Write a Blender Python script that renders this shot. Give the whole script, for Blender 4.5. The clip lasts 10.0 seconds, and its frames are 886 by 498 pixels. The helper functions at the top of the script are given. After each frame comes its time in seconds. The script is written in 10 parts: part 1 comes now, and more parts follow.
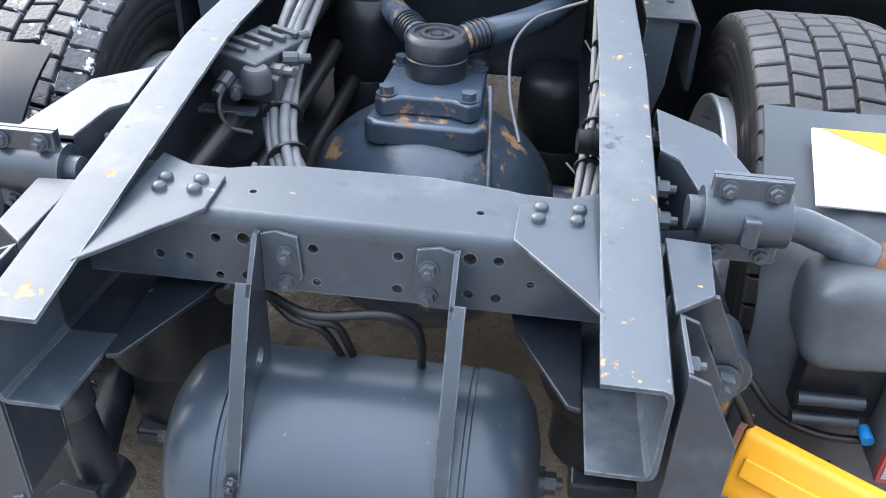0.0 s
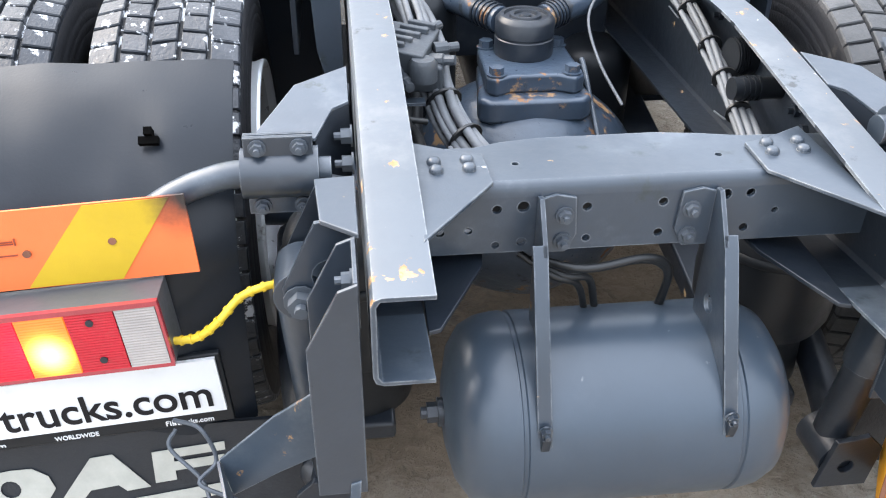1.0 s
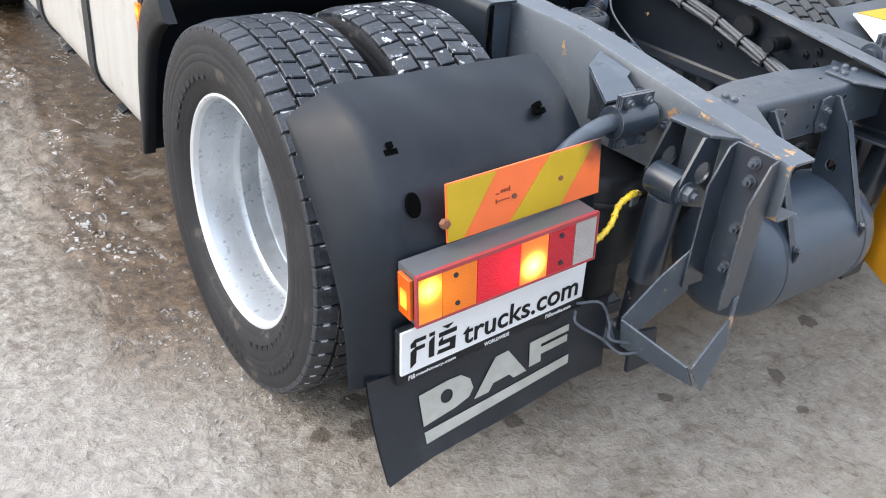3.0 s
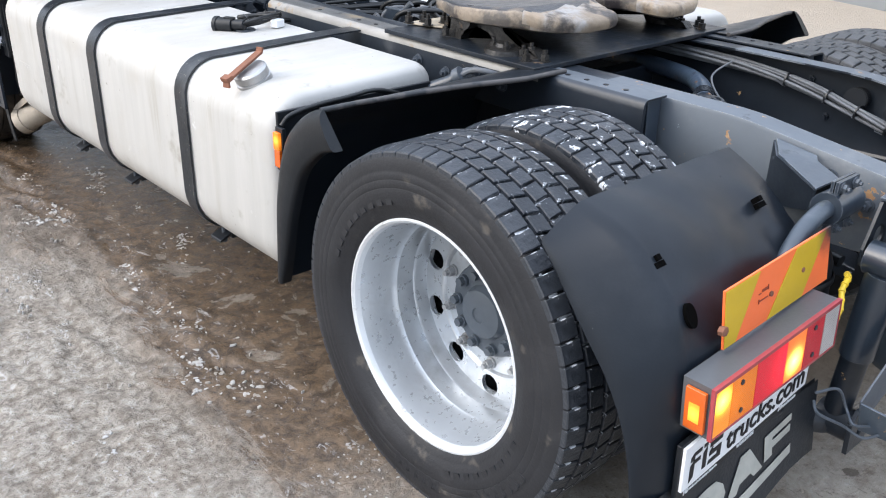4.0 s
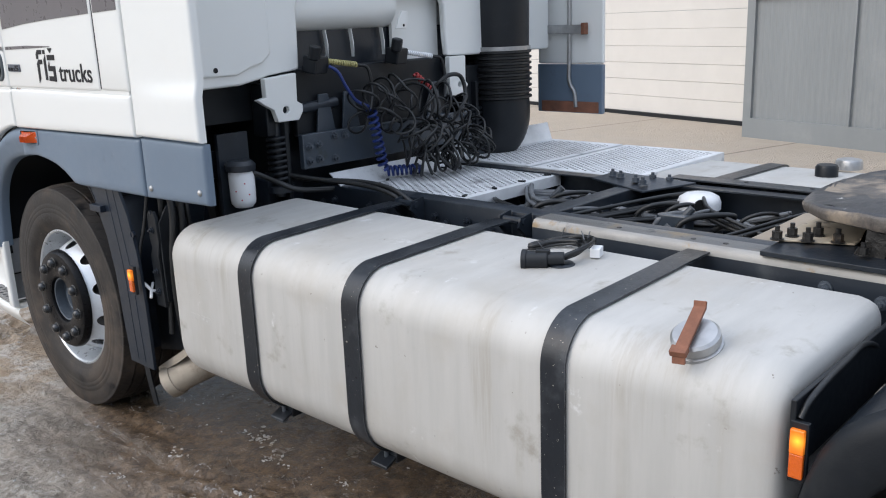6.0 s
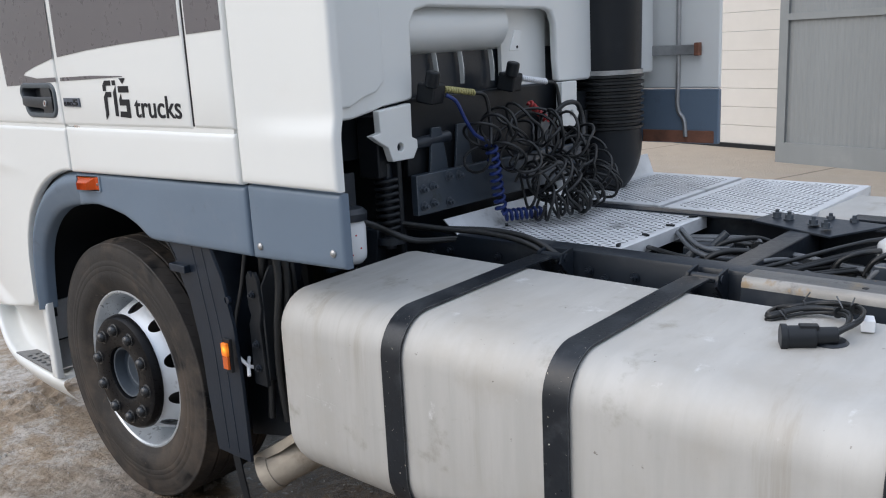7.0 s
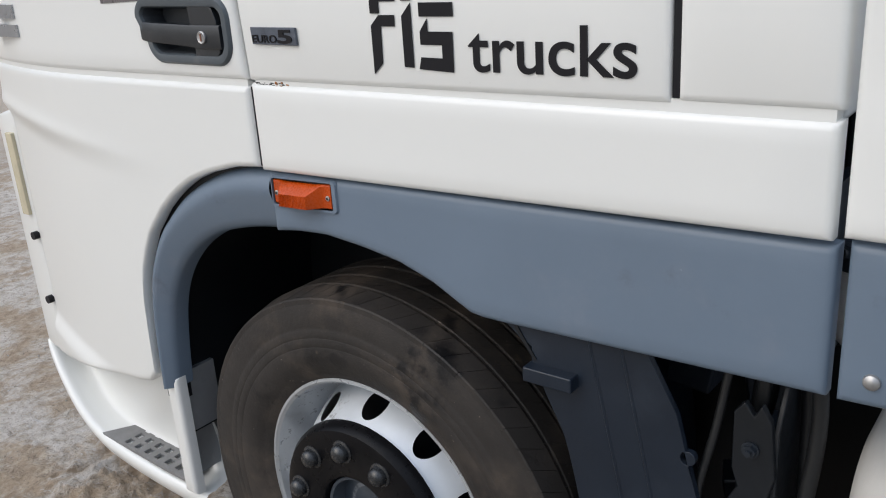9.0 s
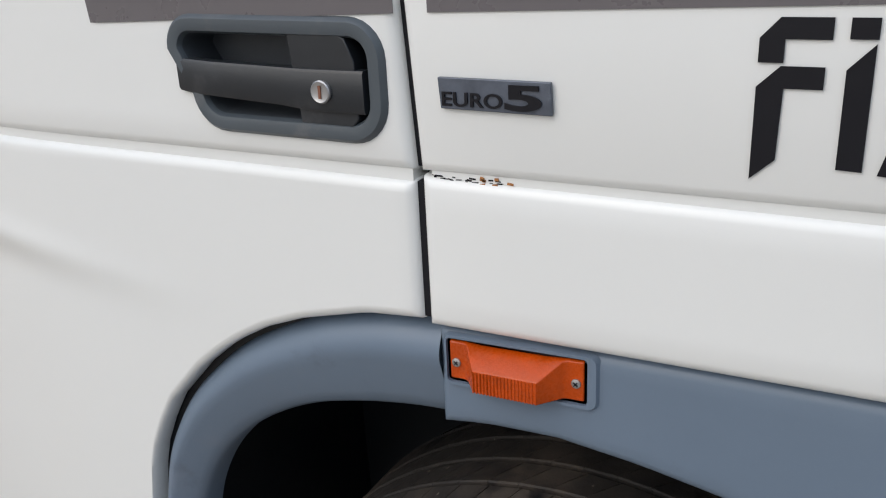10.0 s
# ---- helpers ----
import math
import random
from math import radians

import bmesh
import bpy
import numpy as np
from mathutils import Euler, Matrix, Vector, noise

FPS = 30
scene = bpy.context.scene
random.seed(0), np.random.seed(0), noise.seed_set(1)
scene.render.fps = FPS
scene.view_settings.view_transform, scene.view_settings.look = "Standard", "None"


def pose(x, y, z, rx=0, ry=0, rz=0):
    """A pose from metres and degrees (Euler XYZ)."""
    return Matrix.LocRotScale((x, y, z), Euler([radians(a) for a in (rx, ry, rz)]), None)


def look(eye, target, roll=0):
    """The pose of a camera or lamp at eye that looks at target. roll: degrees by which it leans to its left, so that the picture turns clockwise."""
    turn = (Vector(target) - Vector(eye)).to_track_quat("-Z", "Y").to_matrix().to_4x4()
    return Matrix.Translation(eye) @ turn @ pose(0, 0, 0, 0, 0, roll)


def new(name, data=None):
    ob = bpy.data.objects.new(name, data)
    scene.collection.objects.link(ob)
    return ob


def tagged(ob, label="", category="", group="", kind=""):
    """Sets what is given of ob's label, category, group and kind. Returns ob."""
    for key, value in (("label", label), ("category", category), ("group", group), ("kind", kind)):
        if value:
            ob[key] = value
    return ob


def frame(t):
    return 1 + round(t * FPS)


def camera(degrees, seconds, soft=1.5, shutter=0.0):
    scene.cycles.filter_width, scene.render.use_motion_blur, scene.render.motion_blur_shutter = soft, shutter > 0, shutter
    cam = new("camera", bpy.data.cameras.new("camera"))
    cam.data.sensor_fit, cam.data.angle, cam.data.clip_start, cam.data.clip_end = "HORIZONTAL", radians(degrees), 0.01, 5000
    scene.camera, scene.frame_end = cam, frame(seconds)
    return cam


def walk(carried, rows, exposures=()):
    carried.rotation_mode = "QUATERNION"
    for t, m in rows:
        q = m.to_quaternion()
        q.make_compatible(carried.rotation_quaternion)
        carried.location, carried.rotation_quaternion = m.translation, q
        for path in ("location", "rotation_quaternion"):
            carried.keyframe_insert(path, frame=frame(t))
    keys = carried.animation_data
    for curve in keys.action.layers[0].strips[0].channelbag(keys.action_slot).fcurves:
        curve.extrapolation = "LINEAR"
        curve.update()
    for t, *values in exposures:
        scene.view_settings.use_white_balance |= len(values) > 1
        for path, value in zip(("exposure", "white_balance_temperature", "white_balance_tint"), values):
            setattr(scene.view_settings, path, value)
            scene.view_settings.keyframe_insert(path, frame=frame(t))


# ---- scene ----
cam = camera(53.6, 10.0, 1.1)
PATH = [
    (0, (0.213, -1.728, 1.492), (0.038, -0.067, 0.39), 2.5),
    (0.5, (-0.112, -1.851, 1.511), (-0.157, -0.178, 0.416), 0.8),
    (1, (-0.408, -1.855, 1.487), (-0.199, -0.192, 0.396), 0.8),
    (1.5, (-0.726, -1.952, 1.507), (-0.265, -0.335, 0.423), 1.2),
    (2, (-1.122, -2.071, 1.547), (-0.502, -0.506, 0.467), 3.7),
    (2.2, (-1.277, -2.034, 1.513), (-0.561, -0.497, 0.453), 4.9),
    (3.3, (-2.139, -1.849, 1.604), (-1.02, -0.533, 0.596), 5.2),
    (3.5, (-2.215, -1.767, 1.579), (-1.069, -0.461, 0.59), 4.9),
    (4, (-2.424, -1.44, 1.604), (-1.201, -0.108, 0.749), 1.5),
    (4.5, (-2.61, -1.113, 1.621), (-1.351, 0.271, 0.915), 0.1),
    (5, (-2.692, -0.748, 1.598), (-1.393, 0.639, 0.975), -0.9),
    (5.5, (-2.731, -0.36, 1.626), (-1.376, 0.988, 1.038), -1.2),
    (5.7, (-2.748, -0.197, 1.62), (-1.372, 1.146, 1.069), -1.6),
    (6.8, (-2.73, 0.632, 1.64), (-1.285, 1.936, 1.182), -2.9),
    (7, (-2.718, 0.821, 1.621), (-1.271, 2.126, 1.171), -2.9),
    (7.5, (-2.677, 1.26, 1.622), (-1.213, 2.536, 1.145), -3.4),
    (8, (-2.54, 1.717, 1.617), (-1.069, 2.948, 1.051), -3.5),
    (8.5, (-2.476, 2.22, 1.608), (-0.989, 3.417, 1.01), -2.7),
    (9, (-2.304, 2.665, 1.633), (-0.833, 3.846, 0.969), -3.8),
    (9.5, (-2.166, 3.13, 1.641), (-0.657, 4.259, 0.973), -3.3),
    (10, (-1.974, 3.507, 1.647), (-0.344, 4.428, 0.943), -2.8),
]
walk(cam, [(t, look(eye, target, roll)) for t, eye, target, roll in PATH], [(0, 1.18, 6150, 10), (0.5, 1.44, 6500, 10), (1.0, 1.38, 6450, 10), (1.5, 1.30, 6450, 10), (2.0, 0.79, 6450, 10), (3.5, 0.64, 6150, 10), (4.0, 0.50, 6050, 10), (4.5, -0.26, 5900, 10), (5.0, -0.10, 5950, 10), (5.5, -0.10, 6000, 10), (7.0, -0.42, 6020, 10), (7.5, -0.33, 6050, 10), (8.0, -0.25, 6020, 10), (8.5, -0.27, 6080, 10), (9.0, -0.55, 6120, 10), (9.5, -0.55, 6200, 10), (10.0, -0.60, 6100, 10)])

# ---- world, sun, exposure ----
world = bpy.data.worlds.new("overcast_sky")
scene.world = world
world.use_nodes = True
wn, wl = world.node_tree.nodes, world.node_tree.links
wn.clear()
sky = wn.new("ShaderNodeTexSky")
sky.sky_type, sky.sun_disc = "NISHITA", False
sky.sun_elevation, sky.sun_rotation = radians(38), radians(297)
sky.air_density, sky.dust_density = 1.2, 4.0
veil = wn.new("ShaderNodeMixRGB")
veil.inputs[0].default_value = 0.50
veil.inputs[2].default_value = (7.2, 7.5, 8.0, 1)
back = wn.new("ShaderNodeBackground")
back.inputs["Strength"].default_value = 0.188
wout = wn.new("ShaderNodeOutputWorld")
wl.new(sky.outputs[0], veil.inputs[1])
# an overcast sky is brightest overhead
gen = wn.new("ShaderNodeTexCoord")
up_z = wn.new("ShaderNodeSeparateXYZ")
wl.new(gen.outputs["Generated"], up_z.inputs[0])
grad = wn.new("ShaderNodeMapRange")
wl.new(up_z.outputs["Z"], grad.inputs["Value"])
grad.inputs["From Min"].default_value, grad.inputs["From Max"].default_value = 0.0, 1.0
grad.inputs["To Min"].default_value, grad.inputs["To Max"].default_value = 0.42, 1.9
dome = wn.new("ShaderNodeMixRGB")
dome.blend_type = "MULTIPLY"
dome.inputs[0].default_value = 1.0
wl.new(veil.outputs[0], dome.inputs[1])
wl.new(grad.outputs[0], dome.inputs[2])
wl.new(dome.outputs[0], back.inputs["Color"])
wl.new(back.outputs[0], wout.inputs[0])
sun_data = bpy.data.lights.new("sun", "SUN")
sun_data.energy, sun_data.angle, sun_data.color = 1.15, radians(70), (1.0, 0.97, 0.92)
sun = new("sun", sun_data)
sun.matrix_world = look((-6.0, 3.0, 5.3), (0, 0, 0))


# ---- materials ----
def ramp(nt, fac, lo, hi):
    """Smooth step of fac between lo and hi."""
    n = nt.nodes.new("ShaderNodeMapRange")
    n.interpolation_type = "SMOOTHSTEP"
    nt.links.new(fac, n.inputs["Value"])
    n.inputs["From Min"].default_value, n.inputs["From Max"].default_value = lo, hi
    return n.outputs["Result"]


def noise_tex(nt, vec, scale, detail=5.0, rough=0.6, dist=0.0):
    n = nt.nodes.new("ShaderNodeTexNoise")
    n.inputs["Scale"].default_value, n.inputs["Detail"].default_value = scale, detail
    n.inputs["Roughness"].default_value, n.inputs["Distortion"].default_value = rough, dist
    nt.links.new(vec, n.inputs["Vector"])
    return n.outputs["Fac"]


def mixc(nt, fac, a, b, kind="MIX"):
    n = nt.nodes.new("ShaderNodeMixRGB")
    n.blend_type = kind
    for i, v in ((0, fac), (1, a), (2, b)):
        if isinstance(v, (int, float)):
            n.inputs[i].default_value = v
        elif isinstance(v, tuple):
            n.inputs[i].default_value = (*v, 1)
        else:
            nt.links.new(v, n.inputs[i])
    return n.outputs[0]


def stretched(nt, vec, s):
    n = nt.nodes.new("ShaderNodeMapping")
    n.inputs["Scale"].default_value = s
    nt.links.new(vec, n.inputs["Vector"])
    return n.outputs[0]


def surface(name, base, rough=0.5, metal=0.0, var=0.18, scale=5.0, bump=0.15, bscale=90.0, layers=(), coat=0.0, stretch=None, spec=0.5, rvar=0.12, depth=0.004):
    """A node material: base colour with variation at two scales, fine relief, and layers of wear.
    Each layer: colour, noise scale, threshold low, threshold high, roughness."""
    m = bpy.data.materials.new(name)
    m.use_nodes = True
    nt = m.node_tree
    b = nt.nodes["Principled BSDF"]
    tc = nt.nodes.new("ShaderNodeTexCoord")
    vec = tc.outputs["Object"]
    v2 = stretched(nt, vec, stretch) if stretch else vec
    n1, n2 = noise_tex(nt, v2, scale), noise_tex(nt, v2, scale * 9, 4.0)
    dark = tuple(c * (1 - var) for c in base)
    lite = tuple(min(1, c * (1 + var)) for c in base)
    col = mixc(nt, ramp(nt, n1, 0.3, 0.7), dark, lite)
    col = mixc(nt, 0.35, col, mixc(nt, n2, dark, lite))
    rn = nt.nodes.new("ShaderNodeMapRange")
    nt.links.new(n2, rn.inputs["Value"])
    rn.inputs["To Min"].default_value, rn.inputs["To Max"].default_value = max(0.02, rough - rvar), min(1, rough + rvar)
    ro = rn.outputs[0]
    for i, (lc, ls, lo, hi, lr) in enumerate(layers):
        off = nt.nodes.new("ShaderNodeMapping")
        off.inputs["Location"].default_value = (3.1 * i + 1.7, 5.3 * i, 2.9 * i)
        nt.links.new(vec, off.inputs["Vector"])
        f = ramp(nt, noise_tex(nt, off.outputs[0], ls, 6.0, 0.65), lo, hi)
        col = mixc(nt, f, col, lc)
        ro = mixc(nt, f, ro, (lr, lr, lr))
    nt.links.new(col, b.inputs["Base Color"])
    nt.links.new(ro, b.inputs["Roughness"])
    b.inputs["Metallic"].default_value = metal
    b.inputs["Coat Weight"].default_value = coat
    b.inputs["Coat Roughness"].default_value = 0.2
    b.inputs["Specular IOR Level"].default_value = spec
    if bump:
        bp = nt.nodes.new("ShaderNodeBump")
        bp.inputs["Strength"].default_value, bp.inputs["Distance"].default_value = bump, depth
        nt.links.new(noise_tex(nt, v2, bscale, 4.0), bp.inputs["Height"])
        nt.links.new(bp.outputs[0], b.inputs["Normal"])
    return m


TAN = (0.42, 0.27, 0.13)
chassis = surface("chassis_paint", (0.0343, 0.0468, 0.0640), 0.44, 0.0, 0.18, 4, 0.12, 60, [((0.105, 0.124, 0.145), 5, 0.52, 0.78, 0.5), ((0.030, 0.04, 0.045), 9, 0.62, 0.70, 0.6), (TAN, 17, 0.70, 0.72, 0.85), ((0.60, 0.62, 0.64), 26, 0.715, 0.735, 0.6)], coat=0.45)
rail_paint = surface("rail_paint", (0.0896, 0.1048, 0.1232), 0.54, 0.0, 0.12, 4, 0.12, 60, [((0.145, 0.155, 0.165), 5, 0.5, 0.78, 0.5), ((0.05, 0.055, 0.06), 9, 0.64, 0.70, 0.6), ((0.60, 0.62, 0.64), 26, 0.715, 0.735, 0.6)], coat=0.04)


def tail_rust(m, y0, y1, amount):
    """Flaked paint and rust that grows towards the truck's tail."""
    nt = m.node_tree
    b = nt.nodes["Principled BSDF"]
    vec = nt.nodes.new("ShaderNodeTexCoord").outputs["Object"]
    sep = nt.nodes.new("ShaderNodeSeparateXYZ")
    nt.links.new(vec, sep.inputs[0])
    near = ramp(nt, sep.outputs["Y"], y0, y1)
    n = noise_tex(nt, vec, 17, 8.0, 0.66, 0.3)
    more = nt.nodes.new("ShaderNodeMath")
    more.operation = "MULTIPLY_ADD"
    nt.links.new(near, more.inputs[0])
    more.inputs[1].default_value = amount
    nt.links.new(n, more.inputs[2])
    f = ramp(nt, more.outputs[0], 0.63, 0.66)
    rust = mixc(nt, ramp(nt, noise_tex(nt, vec, 60, 5.0), 0.4, 0.62), (0.30, 0.165, 0.075), (0.42, 0.29, 0.16))
    old = b.inputs["Base Color"].links[0].from_socket
    nt.links.new(mixc(nt, f, old, rust), b.inputs["Base Color"])
    old = b.inputs["Roughness"].links[0].from_socket
    nt.links.new(mixc(nt, f, old, (0.85, 0.85, 0.85)), b.inputs["Roughness"])


def worn_edges(m, colour, radius=0.004, amount=0.8):
    """Paint rubbed thin along the sharp edges, broken up by noise."""
    nt = m.node_tree
    b = nt.nodes["Principled BSDF"]
    bev = nt.nodes.new("ShaderNodeBevel")
    bev.samples = 4
    bev.inputs["Radius"].default_value = radius
    geo = nt.nodes.new("ShaderNodeNewGeometry")
    dot = nt.nodes.new("ShaderNodeVectorMath")
    dot.operation = "DOT_PRODUCT"
    nt.links.new(bev.outputs[0], dot.inputs[0])
    nt.links.new(geo.outputs["True Normal"], dot.inputs[1])
    vec = nt.nodes.new("ShaderNodeTexCoord").outputs["Object"]
    cut = nt.nodes.new("ShaderNodeMath")
    cut.operation = "MULTIPLY"
    nt.links.new(ramp(nt, dot.outputs["Value"], 0.985, 0.88), cut.inputs[0])
    nt.links.new(ramp(nt, noise_tex(nt, vec, 26, 6.0, 0.7), 0.38, 0.60), cut.inputs[1])
    part_of = nt.nodes.new("ShaderNodeMath")
    part_of.operation = "MULTIPLY"
    nt.links.new(cut.outputs[0], part_of.inputs[0])
    part_of.inputs[1].default_value = amount
    old = b.inputs["Base Color"].links[0].from_socket
    nt.links.new(mixc(nt, part_of.outputs[0], old, colour), b.inputs["Base Color"])


holder_paint = surface("holder_paint", (0.0400, 0.0560, 0.0768), 0.40, 0.0, 0.2, 4, 0.12, 60, [((0.10, 0.12, 0.14), 5, 0.52, 0.78, 0.5)], coat=0.3)
tail_rust(holder_paint, -0.6, -0.9, 0.015)
worn_edges(chassis, (0.24, 0.26, 0.28))
worn_edges(rail_paint, (0.30, 0.32, 0.33))
worn_edges(holder_paint, (0.20, 0.22, 0.24))
tail_rust(rail_paint, -0.78, -1.03, 0.058)
# dark chassis paint that also carries shade inside the frame as colour
chassis_dark_shade = surface("chassis_paint_dark_shade", (0.013, 0.018, 0.026), 0.38, 0.0, 0.25, 6, 0.15, 70, [((0.042, 0.047, 0.054), 5, 0.54, 0.74, 0.65), (TAN, 16, 0.70, 0.715, 0.85)], coat=0.1)
axle_paint = surface("axle_paint", (0.0425, 0.0612, 0.0892), 0.32, 0.0, 0.3, 6, 0.5, 30, [((0.33, 0.20, 0.10), 9, 0.585, 0.64, 0.85), ((0.22, 0.11, 0.05), 18, 0.62, 0.66, 0.85), ((0.02, 0.024, 0.03), 10, 0.6, 0.66, 0.5)], coat=0.2)
air_tank_paint = surface("air_tank_paint", (0.036, 0.052, 0.073), 0.42, 0.0, 0.12, 3, 0.05, 40, [((0.058, 0.074, 0.094), 3, 0.5, 0.75, 0.46), ((0.13, 0.145, 0.16), 30, 0.70, 0.74, 0.6)], coat=0.35)
black_plastic = surface("black_plastic", (0.009, 0.011, 0.014), 0.42, 0.0, 0.2, 5, 0.08, 160, [((0.026, 0.028, 0.031), 4, 0.58, 0.85, 0.65)], spec=0.35)
guard_plastic = surface("mudguard_plastic", (0.009, 0.0125, 0.018), 0.33, 0.0, 0.2, 3, 0.07, 200, [((0.020, 0.025, 0.033), 2.6, 0.50, 0.78, 0.40), ((0.20, 0.20, 0.20), 60, 0.74, 0.77, 0.7)], spec=0.30)
guard_dusty = surface("mudguard_plastic_dusty", (0.050, 0.060, 0.072), 0.42, 0.0, 0.2, 3, 0.07, 200, [((0.115, 0.123, 0.135), 2.6, 0.48, 0.74, 0.5), ((0.30, 0.30, 0.30), 60, 0.72, 0.76, 0.7)], spec=0.45)
lip_plastic = surface("mudguard_lip_plastic", (0.007, 0.009, 0.012), 0.38, 0.0, 0.25, 5, 0.10, 160, [((0.016, 0.018, 0.020), 6, 0.5, 0.75, 0.55)], spec=0.3)
oily_plate = surface("oily_plate", (0.011, 0.015, 0.021), 0.34, 0.0, 0.3, 5, 0.35, 40, [((0.055, 0.045, 0.034), 7, 0.54, 0.70, 0.5), ((0.16, 0.105, 0.06), 16, 0.66, 0.70, 0.7)], spec=0.35)
oily_cast = surface("oily_casting", (0.018, 0.017, 0.016), 0.38, 0.0, 0.4, 12, 0.9, 30, [((0.12, 0.082, 0.05), 8, 0.57, 0.68, 0.6)], depth=0.008, spec=0.4)
gloss_black = surface("gloss_black_plastic", (0.004, 0.004, 0.005), 0.30, 0.0, 0.2, 8, 0.04, 120, [((0.012, 0.012, 0.012), 9, 0.58, 0.75, 0.5)], spec=0.15)
wing_plastic = surface("wing_plastic", (0.011, 0.017, 0.028), 0.34, 0.0, 0.2, 4, 0.12, 180, [((0.022, 0.030, 0.044), 5, 0.52, 0.8, 0.5)], spec=0.40)
flap_rubber = surface("flap_rubber", (0.013, 0.016, 0.021), 0.5, 0.0, 0.2, 5, 0.3, 150, [((0.055, 0.057, 0.062), 4, 0.5, 0.8, 0.7)])
rubber = surface("tyre_rubber", (0.016, 0.017, 0.020), 0.55, 0.0, 0.25, 8, 0.3, 120, [((0.034, 0.034, 0.037), 5, 0.5, 0.8, 0.7), ((0.075, 0.068, 0.060), 13, 0.60, 0.72, 0.8)], spec=0.35)
tread_rubber = surface("tread_rubber", (0.019, 0.023, 0.030), 0.34, 0.0, 0.3, 14, 0.6, 110, [((0.056, 0.062, 0.072), 7, 0.46, 0.74, 0.45), ((0.62, 0.64, 0.67), 22, 0.575, 0.62, 0.6)], spec=0.45)
tread_dusty = surface("tread_rubber_dusty", (0.0600, 0.0624, 0.0656), 0.62, 0.0, 0.2, 10, 0.5, 110, [((0.095, 0.097, 0.10), 6, 0.46, 0.72, 0.7), ((0.05, 0.052, 0.055), 14, 0.58, 0.70, 0.6)], spec=0.3)
rubber_snow = surface("tyre_groove_snow", (0.010, 0.010, 0.011), 0.6, 0.0, 0.2, 8, 0.4, 120, [((0.66, 0.68, 0.71), 17, 0.495, 0.545, 0.6)])
rubber_brown = surface("tyre_rubber_dusty", (0.028, 0.0252, 0.0232), 0.62, 0.0, 0.25, 6, 0.3, 120, [((0.080, 0.064, 0.051), 5, 0.42, 0.72, 0.75), ((0.009, 0.009, 0.010), 7, 0.56, 0.68, 0.42), ((0.080, 0.064, 0.050), 15, 0.62, 0.72, 0.85), ((0.20, 0.17, 0.14), 60, 0.68, 0.72, 0.85)], spec=0.3)
rim_lit = surface("rim_paint_lit", (0.70, 0.73, 0.76), 0.34, 0.3, 0.08, 6, 0.1, 60, [((0.30, 0.30, 0.30), 12, 0.60, 0.70, 0.6)])
rim_paint = surface("silver_rim_paint", (0.50, 0.53, 0.56), 0.30, 0.55, 0.10, 5, 0.15, 60, [((0.34, 0.35, 0.36), 5, 0.54, 0.76, 0.5), ((0.24, 0.22, 0.20), 34, 0.69, 0.73, 0.7)])
rim_grey = surface("dull_rim_grey", (0.30, 0.31, 0.32), 0.45, 0.25, 0.15, 6, 0.15, 60, [((0.10, 0.09, 0.08), 9, 0.56, 0.68, 0.7)])
worn_top = surface("worn_angle_top", (0.125, 0.125, 0.122), 0.42, 0.3, 0.25, 7, 0.2, 60, [((0.22, 0.18, 0.125), 6, 0.52, 0.70, 0.6), ((0.05, 0.052, 0.055), 9, 0.54, 0.66, 0.5)], stretch=(4.0, 0.8, 1.0))
# rubbed paint plus the light on the angle's bend, put into the colour
worn_lit_strip = surface("worn_lit_angle_edge", (0.30, 0.29, 0.27), 0.5, 0.1, 0.25, 7, 0.2, 60, [((0.12, 0.115, 0.11), 7, 0.54, 0.68, 0.6), ((0.32, 0.24, 0.15), 9, 0.58, 0.70, 0.7)], stretch=(4.0, 0.8, 1.0))
hub_paint = surface("hub_paint", (0.060, 0.074, 0.092), 0.45, 0.0, 0.2, 10, 0.2, 80)
tank_alu = surface("fuel_tank_aluminium", (0.455, 0.447, 0.425), 0.60, 0.10, 0.09, 1.6, 0.10, 50, [((0.42, 0.40, 0.365), 2.2, 0.46, 0.70, 0.55), ((0.33, 0.31, 0.275), 5, 0.58, 0.72, 0.6), ((0.60, 0.60, 0.59), 9, 0.64, 0.74, 0.7), ((0.22, 0.20, 0.18), 40, 0.69, 0.73, 0.7)], stretch=(2.5, 9, 0.9))


